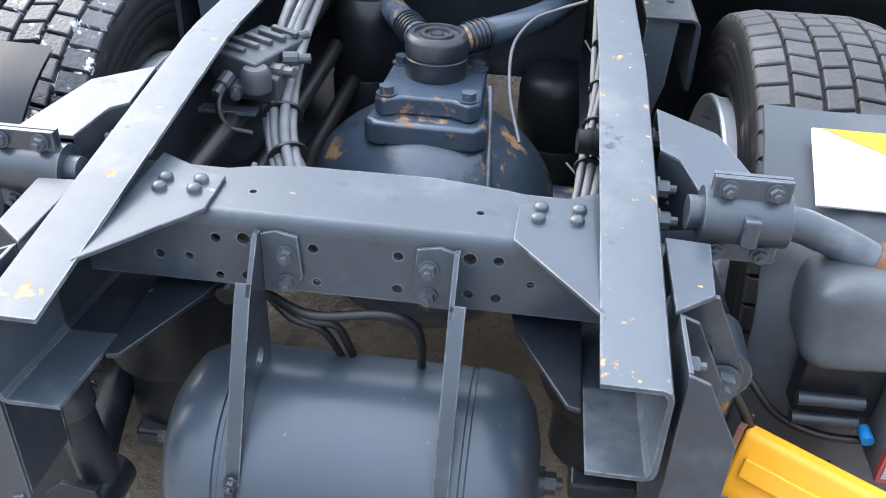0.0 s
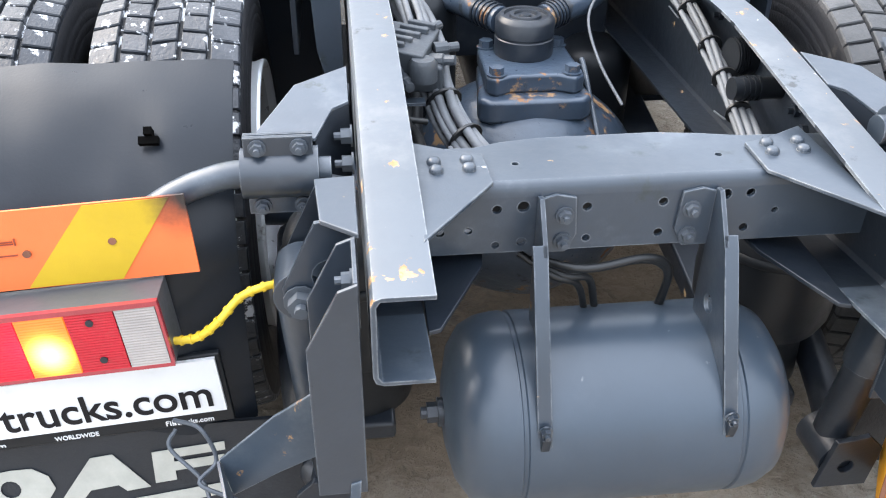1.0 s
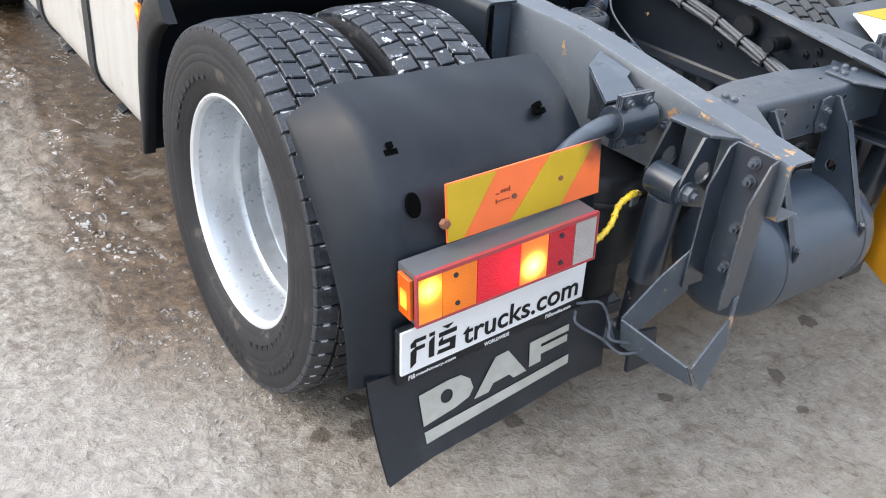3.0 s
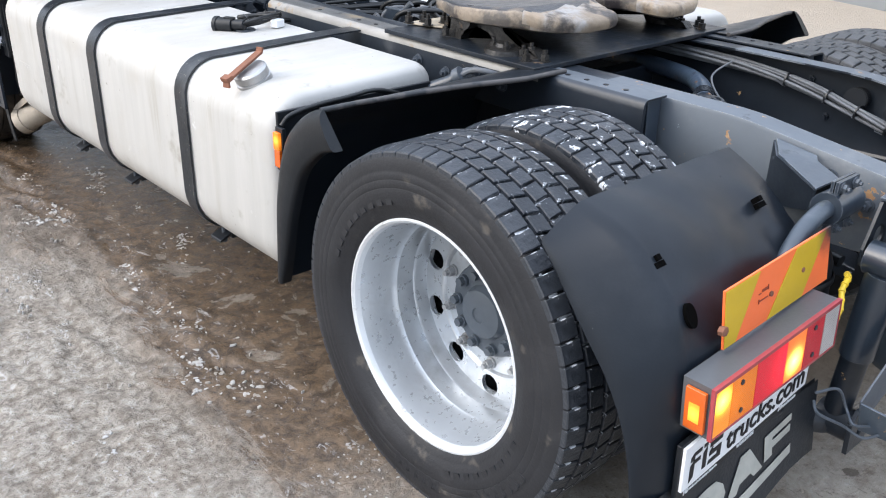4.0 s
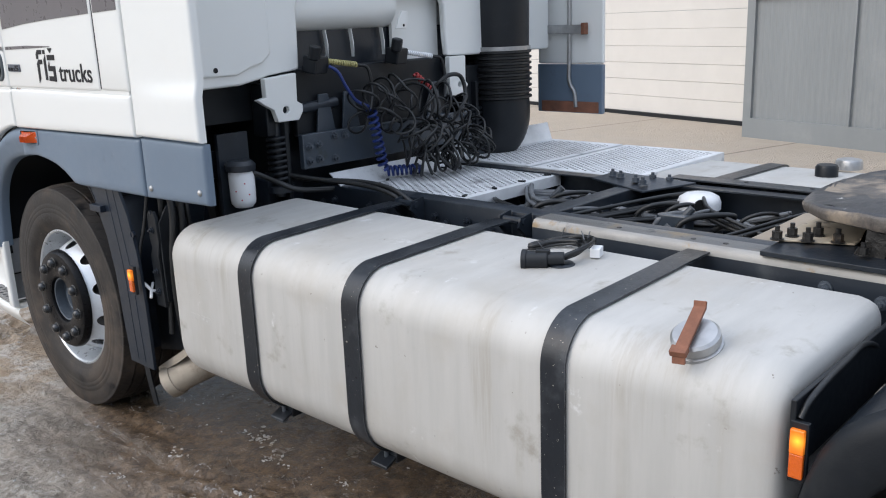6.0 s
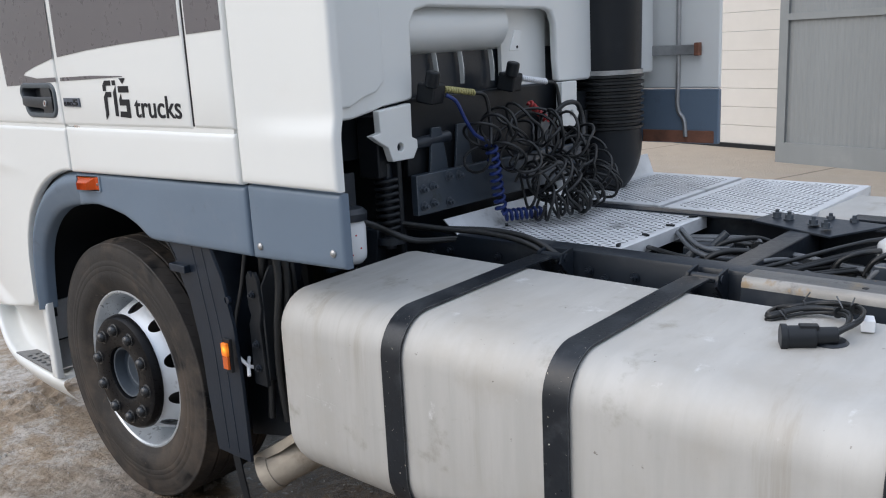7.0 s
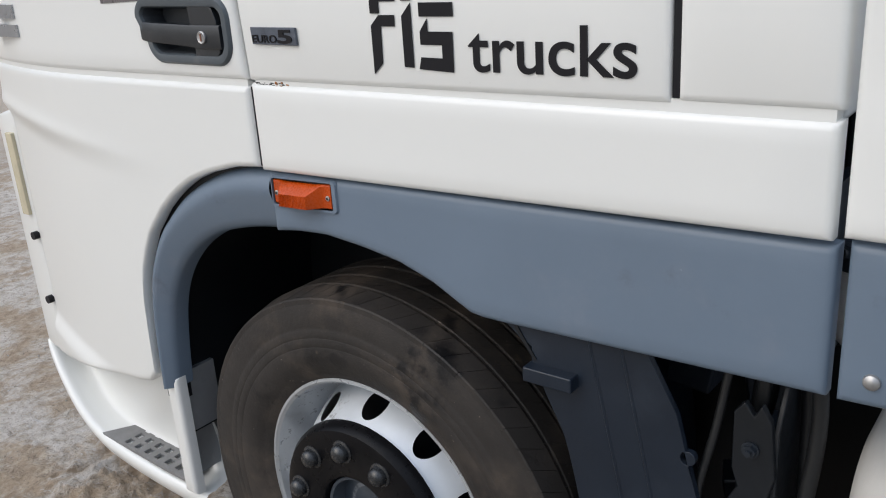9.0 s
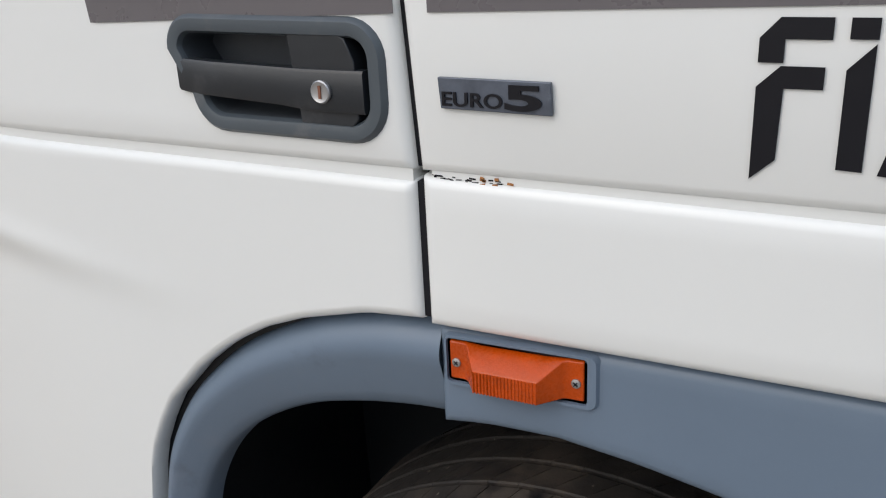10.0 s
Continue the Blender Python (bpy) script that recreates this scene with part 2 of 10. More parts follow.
def tank_stains(m):
    """Vertical runs of dirt, and diesel spills below the filler."""
    nt = m.node_tree
    b = nt.nodes["Principled BSDF"]
    vec = nt.nodes.new("ShaderNodeTexCoord").outputs["Object"]
    runs = noise_tex(nt, stretched(nt, vec, (4.0, 16.0, 0.8)), 1.0, 6.0, 0.7)
    gate = noise_tex(nt, vec, 2.6, 4.0)
    d = nt.nodes.new("ShaderNodeVectorMath")
    d.operation = "DISTANCE"
    nt.links.new(stretched(nt, vec, (1.0, 1.0, 0.6)), d.inputs[0])
    d.inputs[1].default_value = (-1.12, 0.83, 0.50)
    spill = ramp(nt, d.outputs["Value"], 0.26, 0.05)
    add = nt.nodes.new("ShaderNodeMath")
    add.operation = "MULTIPLY_ADD"
    nt.links.new(spill, add.inputs[0])
    add.inputs[1].default_value = 0.13
    nt.links.new(runs, add.inputs[2])
    f = nt.nodes.new("ShaderNodeMath")
    f.operation = "MULTIPLY"
    nt.links.new(ramp(nt, add.outputs[0], 0.54, 0.70), f.inputs[0])
    half = nt.nodes.new("ShaderNodeMath")
    half.operation = "MULTIPLY"
    nt.links.new(ramp(nt, gate, 0.34, 0.66), half.inputs[0])
    half.inputs[1].default_value = 0.5
    nt.links.new(half.outputs[0], f.inputs[1])
    old = b.inputs["Base Color"].links[0].from_socket
    nt.links.new(mixc(nt, f.outputs[0], old, (0.33, 0.295, 0.245)), b.inputs["Base Color"])


tank_stains(tank_alu)
strap_paint = surface("strap_paint", (0.010, 0.013, 0.018), 0.32, 0.0, 0.2, 8, 0.15, 90, [((0.040, 0.045, 0.052), 6, 0.5, 0.7, 0.4), ((0.50, 0.46, 0.38), 85, 0.665, 0.69, 0.6)], spec=0.45)
worn_edges(strap_paint, (0.13, 0.14, 0.15), 0.003)
rusty = surface("rusty_steel", (0.20, 0.085, 0.05), 0.85, 0.0, 0.3, 14, 0.6, 70, [((0.10, 0.05, 0.035), 9, 0.5, 0.7, 0.9)])
steel = surface("bare_steel", (0.42, 0.42, 0.42), 0.4, 0.8, 0.2, 20, 0.1, 90)
# darker chassis paint: the shade on the tail's parts put into the colour
tail_dark_shade = surface("tail_paint_dark_shade", (0.0208, 0.0296, 0.0424), 0.34, 0.0, 0.2, 4, 0.12, 60, [((0.07, 0.085, 0.10), 5, 0.52, 0.78, 0.45), ((0.36, 0.22, 0.10), 16, 0.70, 0.73, 0.85)], coat=0.6)
worn_edges(tail_dark_shade, (0.17, 0.19, 0.21))
zinc_bolt = surface("painted_bolt", (0.0680, 0.0800, 0.0960), 0.45, 0.1, 0.2, 30, 0.1, 90)
cab_white = surface("cab_white_paint", (0.75, 0.76, 0.74), 0.30, 0.0, 0.012, 1.0, 0.0, 60, [((0.70, 0.69, 0.64), 1.6, 0.60, 0.95, 0.36), ((0.30, 0.26, 0.20), 120, 0.765, 0.78, 0.5)], coat=0.3, rvar=0.02)
skirt_grey = surface("skirt_grey_plastic", (0.134, 0.178, 0.236), 0.42, 0.0, 0.06, 3, 0.04, 260, [((0.18, 0.21, 0.26), 4, 0.55, 0.85, 0.5), ((0.11, 0.14, 0.185), 7, 0.58, 0.74, 0.5), ((0.60, 0.62, 0.64), 70, 0.745, 0.765, 0.6)])
stripe_grey = surface("decal_grey", (0.125, 0.115, 0.12), 0.3, 0.0, 0.05, 3, 0.0)
decal_black = surface("decal_black", (0.008, 0.008, 0.011), 0.4, 0.0, 0.1, 8, 0.0, spec=0.25)
plate_white = surface("plate_white", (0.78, 0.79, 0.80), 0.4, 0.0, 0.03, 8, 0.0, 60, [((0.6, 0.6, 0.6), 9, 0.62, 0.8, 0.5)])
cream = surface("flap_cream_print", (0.40, 0.40, 0.36), 0.6, 0.0, 0.15, 20, 0.1, 120)
deck_alu = surface("tread_plate_aluminium", (0.70, 0.71, 0.72), 0.48, 0.15, 0.15, 6, 0.15, 70, [((0.62, 0.63, 0.65), 3, 0.55, 0.72, 0.7), ((0.20, 0.20, 0.20), 5, 0.58, 0.75, 0.6)])
grease = surface("greasy_fifth_wheel", (0.022, 0.022, 0.025), 0.40, 0.0, 0.35, 7, 0.7, 22, [((0.046, 0.046, 0.049), 4.5, 0.46, 0.66, 0.38), ((0.15, 0.125, 0.10), 7, 0.60, 0.70, 0.6), ((0.38, 0.37, 0.36), 24, 0.66, 0.70, 0.5), ((0.012, 0.012, 0.013), 6, 0.58, 0.66, 0.3)], stretch=(0.8, 1.6, 1.0))
rubber_hose = surface("black_hose", (0.010, 0.011, 0.012), 0.42, 0.0, 0.2, 20, 0.1, 120)
cable_straw = surface("straw_sleeve", (0.42, 0.38, 0.16), 0.5, 0.0, 0.2, 30, 0.1, 120)
hose_grey = surface("dusty_hose", (0.115, 0.123, 0.134), 0.6, 0.0, 0.25, 20, 0.2, 120)
hose_blue = surface("blue_hose", (0.012, 0.03, 0.16), 0.4, 0.0, 0.2, 20, 0.1, 120)
yellow_cable = surface("yellow_cable", (0.72, 0.50, 0.03), 0.45, 0.0, 0.2, 30, 0.1, 120)
yellow_paint = surface("yellow_paint", (0.80, 0.37, 0.015), 0.45, 0.0, 0.12, 6, 0.1, 60, [((0.9, 0.62, 0.2), 6, 0.6, 0.8, 0.5)])
board_orange = surface("board_orange", (0.86, 0.17, 0.045), 0.45, 0.0, 0.06, 10, 0.1, 400)
board_yellow = surface("board_yellow", (0.54, 0.36, 0.014), 0.45, 0.0, 0.08, 10, 0.1, 400)


def sooty(m):
    """A blackened corner with a ragged edge."""
    nt = m.node_tree
    b = nt.nodes["Principled BSDF"]
    vec = nt.nodes.new("ShaderNodeTexCoord").outputs["Object"]
    d = nt.nodes.new("ShaderNodeVectorMath")
    d.operation = "DISTANCE"
    nt.links.new(vec, d.inputs[0])
    d.inputs[1].default_value = (-0.62, -0.742, 0.845)
    n = nt.nodes.new("ShaderNodeMath")
    n.operation = "MULTIPLY_ADD"
    nt.links.new(noise_tex(nt, vec, 28, 5.0), n.inputs[0])
    n.inputs[1].default_value = 0.05
    nt.links.new(d.outputs["Value"], n.inputs[2])
    old = b.inputs["Base Color"].links[0].from_socket
    nt.links.new(mixc(nt, ramp(nt, n.outputs[0], 0.115, 0.045), old, (0.03, 0.022, 0.02)), b.inputs["Base Color"])


sooty(board_orange)
sooty(board_yellow)
board_white = surface("board_white", (0.82, 0.83, 0.84), 0.4, 0.0, 0.03, 10, 0.0)
concrete_wall = surface("white_wall", (0.62, 0.60, 0.56), 0.7, 0.0, 0.06, 2, 0.2, 60)
door_white = surface("garage_door_white", (0.62, 0.595, 0.555), 0.5, 0.0, 0.04, 2, 0.05, 60)
leaf_grey = surface("corrugated_grey", (0.225, 0.24, 0.245), 0.5, 0.1, 0.10, 1.2, 0.1, 60, [((0.29, 0.30, 0.30), 1.4, 0.5, 0.8, 0.55)], stretch=(1.0, 1.0, 0.25))


def glow(name, col, strength, base, spot, reach, rim=None, least=None):
    """A lens that is lit by a bulb behind the place spot."""
    m = surface(name, base, 0.2, 0.0, 0.05, 20, 0.25, 300)
    nt = m.node_tree
    b = nt.nodes["Principled BSDF"]
    vec = nt.nodes.new("ShaderNodeTexCoord").outputs["Object"]
    d = nt.nodes.new("ShaderNodeVectorMath")
    d.operation = "DISTANCE"
    nt.links.new(vec, d.inputs[0])
    d.inputs[1].default_value = spot
    near = nt.nodes.new("ShaderNodeMapRange")
    nt.links.new(d.outputs["Value"], near.inputs["Value"])
    near.inputs["From Min"].default_value, near.inputs["From Max"].default_value = 0.0, reach * 1.5
    near.inputs["To Min"].default_value, near.inputs["To Max"].default_value = 1.0, 0.0
    fall = nt.nodes.new("ShaderNodeMath")
    fall.operation, fall.inputs[1].default_value = "POWER", 2.8
    nt.links.new(near.outputs[0], fall.inputs[0])
    f = nt.nodes.new("ShaderNodeMath")
    f.operation = "MULTIPLY_ADD"
    nt.links.new(fall.outputs[0], f.inputs[0])
    f.inputs[1].default_value, f.inputs[2].default_value = strength, min(0.42, strength * 0.13) if least is None else least
    b.inputs["Emission Color"].default_value = (*col, 1)
    if rim:
        nt.links.new(mixc(nt, ramp(nt, d.outputs["Value"], reach * 0.45, reach * 0.95), col, rim), b.inputs["Emission Color"])
    nt.links.new(f.outputs[0], b.inputs["Emission Strength"])
    return m


lens_red = surface("lens_red", (0.44, 0.006, 0.018), 0.2, 0.0, 0.1, 20, 0.3, 300, coat=0.15)
lens_amber = surface("lens_amber", (0.60, 0.105, 0.005), 0.15, 0.0, 0.1, 20, 0.3, 300, coat=0.5)
lens_orange = surface("lens_orange", (0.46, 0.058, 0.001), 0.28, 0.0, 0.2, 30, 0.08, 300, coat=0.1, spec=0.3)
lens_clear = surface("lens_clear", (0.36, 0.33, 0.31), 0.15, 0.0, 0.1, 20, 0.3, 300, coat=0.5)
lit_yellow = glow("lit_tail_window", (1.0, 0.46, 0.07), 8.0, (0.60, 0.13, 0.02), (-0.822, -0.82, 0.648), 0.046, (1.0, 0.20, 0.025), 0.34)
lit_side = glow("lit_amber_window", (1.0, 0.28, 0.01), 0.26, (0.52, 0.115, 0.006), (-1.07, -0.82, 0.664), 0.12, None, 0.12)
lit_red = glow("lit_red_window", (1.0, 0.010, 0.03), 1.1, (0.46, 0.006, 0.02), (-0.85, -0.82, 0.664), 0.09)
lens_pink = surface("lens_pink_rim", (0.34, 0.045, 0.055), 0.2, 0.0, 0.1, 20, 0.2, 300, coat=0.4)
lit_turn = glow("lit_turn_window", (1.0, 0.46, 0.05), 7.0, (0.66, 0.22, 0.02), (-1.102, -0.82, 0.686), 0.040, (1.0, 0.27, 0.015), 0.24)
lit_amber = glow("lit_amber", (1.0, 0.36, 0.03), 2.5, (0.8, 0.22, 0.02), (-1.142, -0.782, 0.655), 0.03)
lit_mark_rear = glow("lit_marker_rear", (1.0, 0.30, 0.02), 3.2, (0.75, 0.15, 0.01), (-1.204, 0.588, 0.826), 0.021, None, 0.22)
lit_mark_front = glow("lit_marker_front", (1.0, 0.30, 0.02), 3.2, (0.75, 0.15, 0.01), (-1.254, 3.086, 0.733), 0.020, None, 0.22)
lamp_grey = surface("lamp_housing_grey", (0.085, 0.09, 0.096), 0.4, 0.0, 0.1, 10, 0.1, 90)

# ---- mesh tools ----
AX = {"x": 0, "y": 1, "z": 2}


def faces(bm, verts, idx):
    vs = [bm.verts.new(v) for v in verts]
    for f in idx:
        try:
            bm.faces.new([vs[i] for i in f])
        except ValueError:
            pass
    return vs


def box(bm, lo, hi):
    (a, b, c), (d, e, f) = lo, hi
    return faces(bm, [(a, b, c), (d, b, c), (d, e, c), (a, e, c), (a, b, f), (d, b, f), (d, e, f), (a, e, f)], [(0, 3, 2, 1), (4, 5, 6, 7), (0, 1, 5, 4), (1, 2, 6, 5), (2, 3, 7, 6), (3, 0, 4, 7)])


def obox(bm, centre, size, rot):
    """A turned box; rot in degrees."""
    m = pose(*centre, *rot)
    h = [s / 2 for s in size]
    vs = box(bm, [-a for a in h], h)
    for v in vs:
        v.co = m @ v.co
    return vs


def solid(bm, pts, shift):
    """A flat polygon given thickness by the vector shift."""
    n = len(pts)
    sv = Vector(shift)
    vs = [Vector(p) for p in pts]
    faces(bm, [*vs, *[v + sv for v in vs]], [tuple(range(n)), tuple(range(2 * n - 1, n - 1, -1)), *[(i, i + n, (i + 1) % n + n, (i + 1) % n) for i in range(n)]])


def prism(bm, pts, axis, a, b):
    """A 2D polygon swept along an axis from a to b."""
    def at(p, h):
        return {"x": (h, p[0], p[1]), "y": (p[0], h, p[1]), "z": (p[0], p[1], h)}[axis]
    shift = [0, 0, 0]
    shift[AX[axis]] = b - a
    solid(bm, [at(p, a) for p in pts], shift)


def strip(bm, pts, thick, axis, a, b):
    """An open 2D line given thickness and swept along an axis (a bent sheet)."""
    p = [Vector(q) for q in pts]
    out = []
    for i, q in enumerate(p):
        d = (p[min(i + 1, len(p) - 1)] - p[max(i - 1, 0)]).normalized()
        out.append(q + Vector((-d.y, d.x)) * thick)
    n = len(p)

    def at(q, h):
        return {"x": (h, q[0], q[1]), "y": (q[0], h, q[1]), "z": (q[0], q[1], h)}[axis]
    vs = [at(q, h) for h in (a, b) for line in (p, out) for q in line]
    idx = []
    for i in range(n - 1):
        idx += [(i, i + 1, 2 * n + i + 1, 2 * n + i), (n + i, 3 * n + i, 3 * n + i + 1, n + i + 1), (i, n + i, n + i + 1, i + 1), (2 * n + i, 2 * n + i + 1, 3 * n + i + 1, 3 * n + i)]
    for e in (0, n - 1):
        idx.append((e, 2 * n + e, 3 * n + e, n + e))
    faces(bm, vs, idx)


def tube(bm, pts, r, seg=10, closed=False):
    """A round tube along points; r a number or one per point."""
    p = [Vector(q) for q in pts]
    n = len(p)
    rs = r if isinstance(r, (list, tuple)) else [r] * n
    up = None
    rings = []
    for i in range(n):
        d = (p[(i + 1) % n] - p[i - 1]) if closed else (p[min(i + 1, n - 1)] - p[max(i - 1, 0)])
        d.normalize()
        if up is None:
            up = d.orthogonal().normalized()
        up = (up - d * up.dot(d))
        up = up.normalized() if up.length > 1e-6 else d.orthogonal().normalized()
        s = d.cross(up)
        rings.append([bm.verts.new(p[i] + (up * math.cos(2 * math.pi * k / seg) + s * math.sin(2 * math.pi * k / seg)) * rs[i]) for k in range(seg)])
    for i in range(n if closed else n - 1):
        a, b = rings[i], rings[(i + 1) % n]
        for k in range(seg):
            bm.faces.new((a[k], a[(k + 1) % seg], b[(k + 1) % seg], b[k]))
    if not closed:
        bm.faces.new(rings[0][::-1])
        bm.faces.new(rings[-1])


def smooth_line(pts, per=8):
    """Points on a smooth curve through pts."""
    p = [Vector(q) for q in pts]
    p = [p[0] * 2 - p[1], *p, p[-1] * 2 - p[-2]]
    out = []
    for i in range(1, len(p) - 2):
        for k in range(per):
            t = k / per
            a, b, c, d = p[i - 1], p[i], p[i + 1], p[i + 2]
            out.append(0.5 * (2 * b + (c - a) * t + (2 * a - 5 * b + 4 * c - d) * t * t + (3 * b - a - 3 * c + d) * t ** 3))
    return [*out, p[-2]]


def lathe(bm, prof, origin, axis="x", seg=48, closed=False, caps=True):
    """A profile of (radius, height) turned about an axis through origin."""
    o = Vector(origin)
    rings = []
    for r, h in prof:
        ring = []
        for k in range(seg):
            a = 2 * math.pi * k / seg
            c, s = r * math.cos(a), r * math.sin(a)
            ring.append(bm.verts.new(o + Vector({"x": (h, c, s), "y": (s, h, c), "z": (c, s, h)}[axis])))
        rings.append(ring)
    m = len(rings)
    for i in range(m if closed else m - 1):
        a, b = rings[i], rings[(i + 1) % m]
        for k in range(seg):
            bm.faces.new((a[k], b[k], b[(k + 1) % seg], a[(k + 1) % seg]))
    if not closed and caps:
        for ring, r in ((rings[0], prof[0][0]), (rings[-1], prof[-1][0])):
            if r > 1e-4:
                bm.faces.new(ring)
    bmesh.ops.remove_doubles(bm, verts=[v for r in (rings[0], rings[-1]) for v in r], dist=1e-5)


def bolt(bm, p, d, r=0.014, h=0.014, washer=True, nut=True):
    """A hexagon head on a washer, pointing along d, with a stud end."""
    p, d = Vector(p), Vector(d).normalized()
    if washer:
        tube(bm, [p, p + d * 0.003], r * 1.35, 12)
    tube(bm, [p + d * 0.003, p + d * h], r, 6)
    if nut:
        tube(bm, [p + d * h, p + d * (h * 1.6)], r * 0.5, 8)


def part(name, bm, material, parent=None, label="", smooth=32, bevel=0.0, kind=""):
    """Links a bmesh as one mesh object under a thing or a part."""
    bmesh.ops.recalc_face_normals(bm, faces=bm.faces)
    me = bpy.data.meshes.new(name)
    bm.to_mesh(me)
    bm.free()
    mats = material if isinstance(material, (list, tuple)) else [material]
    for m in mats:
        me.materials.append(m)
    for f in me.polygons:
        f.use_smooth = smooth > 0
    if smooth > 0 and not bevel:
        me.set_sharp_from_angle(angle=radians(smooth))
    ob = new(name, me)
    if parent is not None:
        ob.parent = parent
    if label:
        ob["label"] = label
    if kind:
        ob["kind"] = kind
    if bevel:
        mod = ob.modifiers.new("edge", "BEVEL")
        mod.width, mod.segments, mod.limit_method, mod.angle_limit = bevel, 2, "ANGLE", radians(40)
        mod.harden_normals = True
    return ob


def lettering(name, words, size, m, material, parent, label="", depth=0.0015, extent=None, weight=0.010):
    """Words in the built-in font as a thin mesh; m places its plane, and extent stretches it to (width, height)."""
    cu = bpy.data.curves.new(name, "FONT")
    cu.body, cu.size, cu.extrude, cu.resolution_u, cu.offset = words, size, depth, 12, size * weight
    tmp = bpy.data.objects.new(name, cu)
    scene.collection.objects.link(tmp)
    bpy.context.view_layer.update()
    me = bpy.data.meshes.new_from_object(tmp.evaluated_get(bpy.context.evaluated_depsgraph_get()))
    bpy.data.objects.remove(tmp)
    xs, ys = [v.co.x for v in me.vertices], [v.co.y for v in me.vertices]
    sx = sy = 1
    if extent:
        sx, sy = extent[0] / (max(xs) - min(xs)), extent[1] / (max(ys) - min(ys))
    me.transform(m @ Matrix.Diagonal((sx, sy, 1, 1)) @ Matrix.Translation((-min(xs), -min(ys), 0)))
    me.materials.clear()
    me.materials.append(material)
    ob = new(name, me)
    ob.parent = parent
    if label:
        ob["label"] = label
    return ob


def sheet(bm, ys, zlo, zhi, rows, xf, thick, r=0.012, round_edges=(True, True, True, True), extra=(), hole=None):
    """A panel seen from the side: columns at ys, rows between zlo(y) and zhi(y), x from xf(y, z), edges rounded inward by r."""
    def edge(d):
        return 0 if d >= r else r - math.sqrt(max(0, r * r - (r - d) ** 2))
    y0, y1 = ys[0], ys[-1]
    grid, inner = [], []
    for y in ys:
        lo, hi = zlo(y), zhi(y)
        dense = [0, r * 0.12, r * 0.4, r]
        zs = [lo + d for d in dense] + [lo + r + (hi - lo - 2 * r) * k / rows for k in range(1, rows)] + [hi - d for d in reversed(dense)]
        zs = sorted([*zs, *extra])
        dy = min(abs(y - y0) if round_edges[0] else 9, abs(y - y1) if round_edges[1] else 9)
        col, icol = [], []
        for z in zs:
            d = min(dy, (z - lo) if round_edges[2] else 9, (hi - z) if round_edges[3] else 9)
            x = xf(y, z)
            col.append(bm.verts.new((x + edge(d), y, z)))
            icol.append(bm.verts.new((x + thick, y, z)))
        grid.append(col)
        inner.append(icol)
    n, m = len(grid), len(grid[0])
    for i in range(n - 1):
        for j in range(m - 1):
            c = (grid[i][j].co + grid[i + 1][j + 1].co) / 2
            if hole and any(a < c.y < b and u < c.z < v for a, b, u, v in hole):
                continue
            bm.faces.new((grid[i][j], grid[i + 1][j], grid[i + 1][j + 1], grid[i][j + 1]))
            bm.faces.new((inner[i][j], inner[i][j + 1], inner[i + 1][j + 1], inner[i + 1][j]))
    for i in range(n - 1):
        for j in (0, m - 1):
            bm.faces.new((grid[i][j], grid[i + 1][j], inner[i + 1][j], inner[i][j]))
    for j in range(m - 1):
        for i in (0, n - 1):
            bm.faces.new((grid[i][j], grid[i][j + 1], inner[i][j + 1], inner[i][j]))


def cols(a, b, n, r=0.012):
    """Column places from a to b, close together at both ends."""
    s = 1 if b > a else -1
    return [a, a + s * r * 0.12, a + s * r * 0.4, a + s * r] + [a + s * r + (b - a - 2 * s * r) * k / n for k in range(1, n)] + [b - s * r, b - s * r * 0.4, b - s * r * 0.12, b]


def line_y(pts):
    """Piecewise linear function through (y, z) points."""
    q = sorted(pts)
    return lambda y: float(np.interp(y, [a for a, _ in q], [b for _, b in q]))


# ---- ground ----
SPOTS = ((-1.14, -0.42, 0.03), (-1.03, -0.46, 0.045), (-1.00, -0.35, 0.04), (0.50, -0.735, 0.035), (0.165, -0.865, 0.03), (0.10, -1.0, 0.02), (-0.22, -0.77, 0.022), (-0.67, -0.63, 0.03))


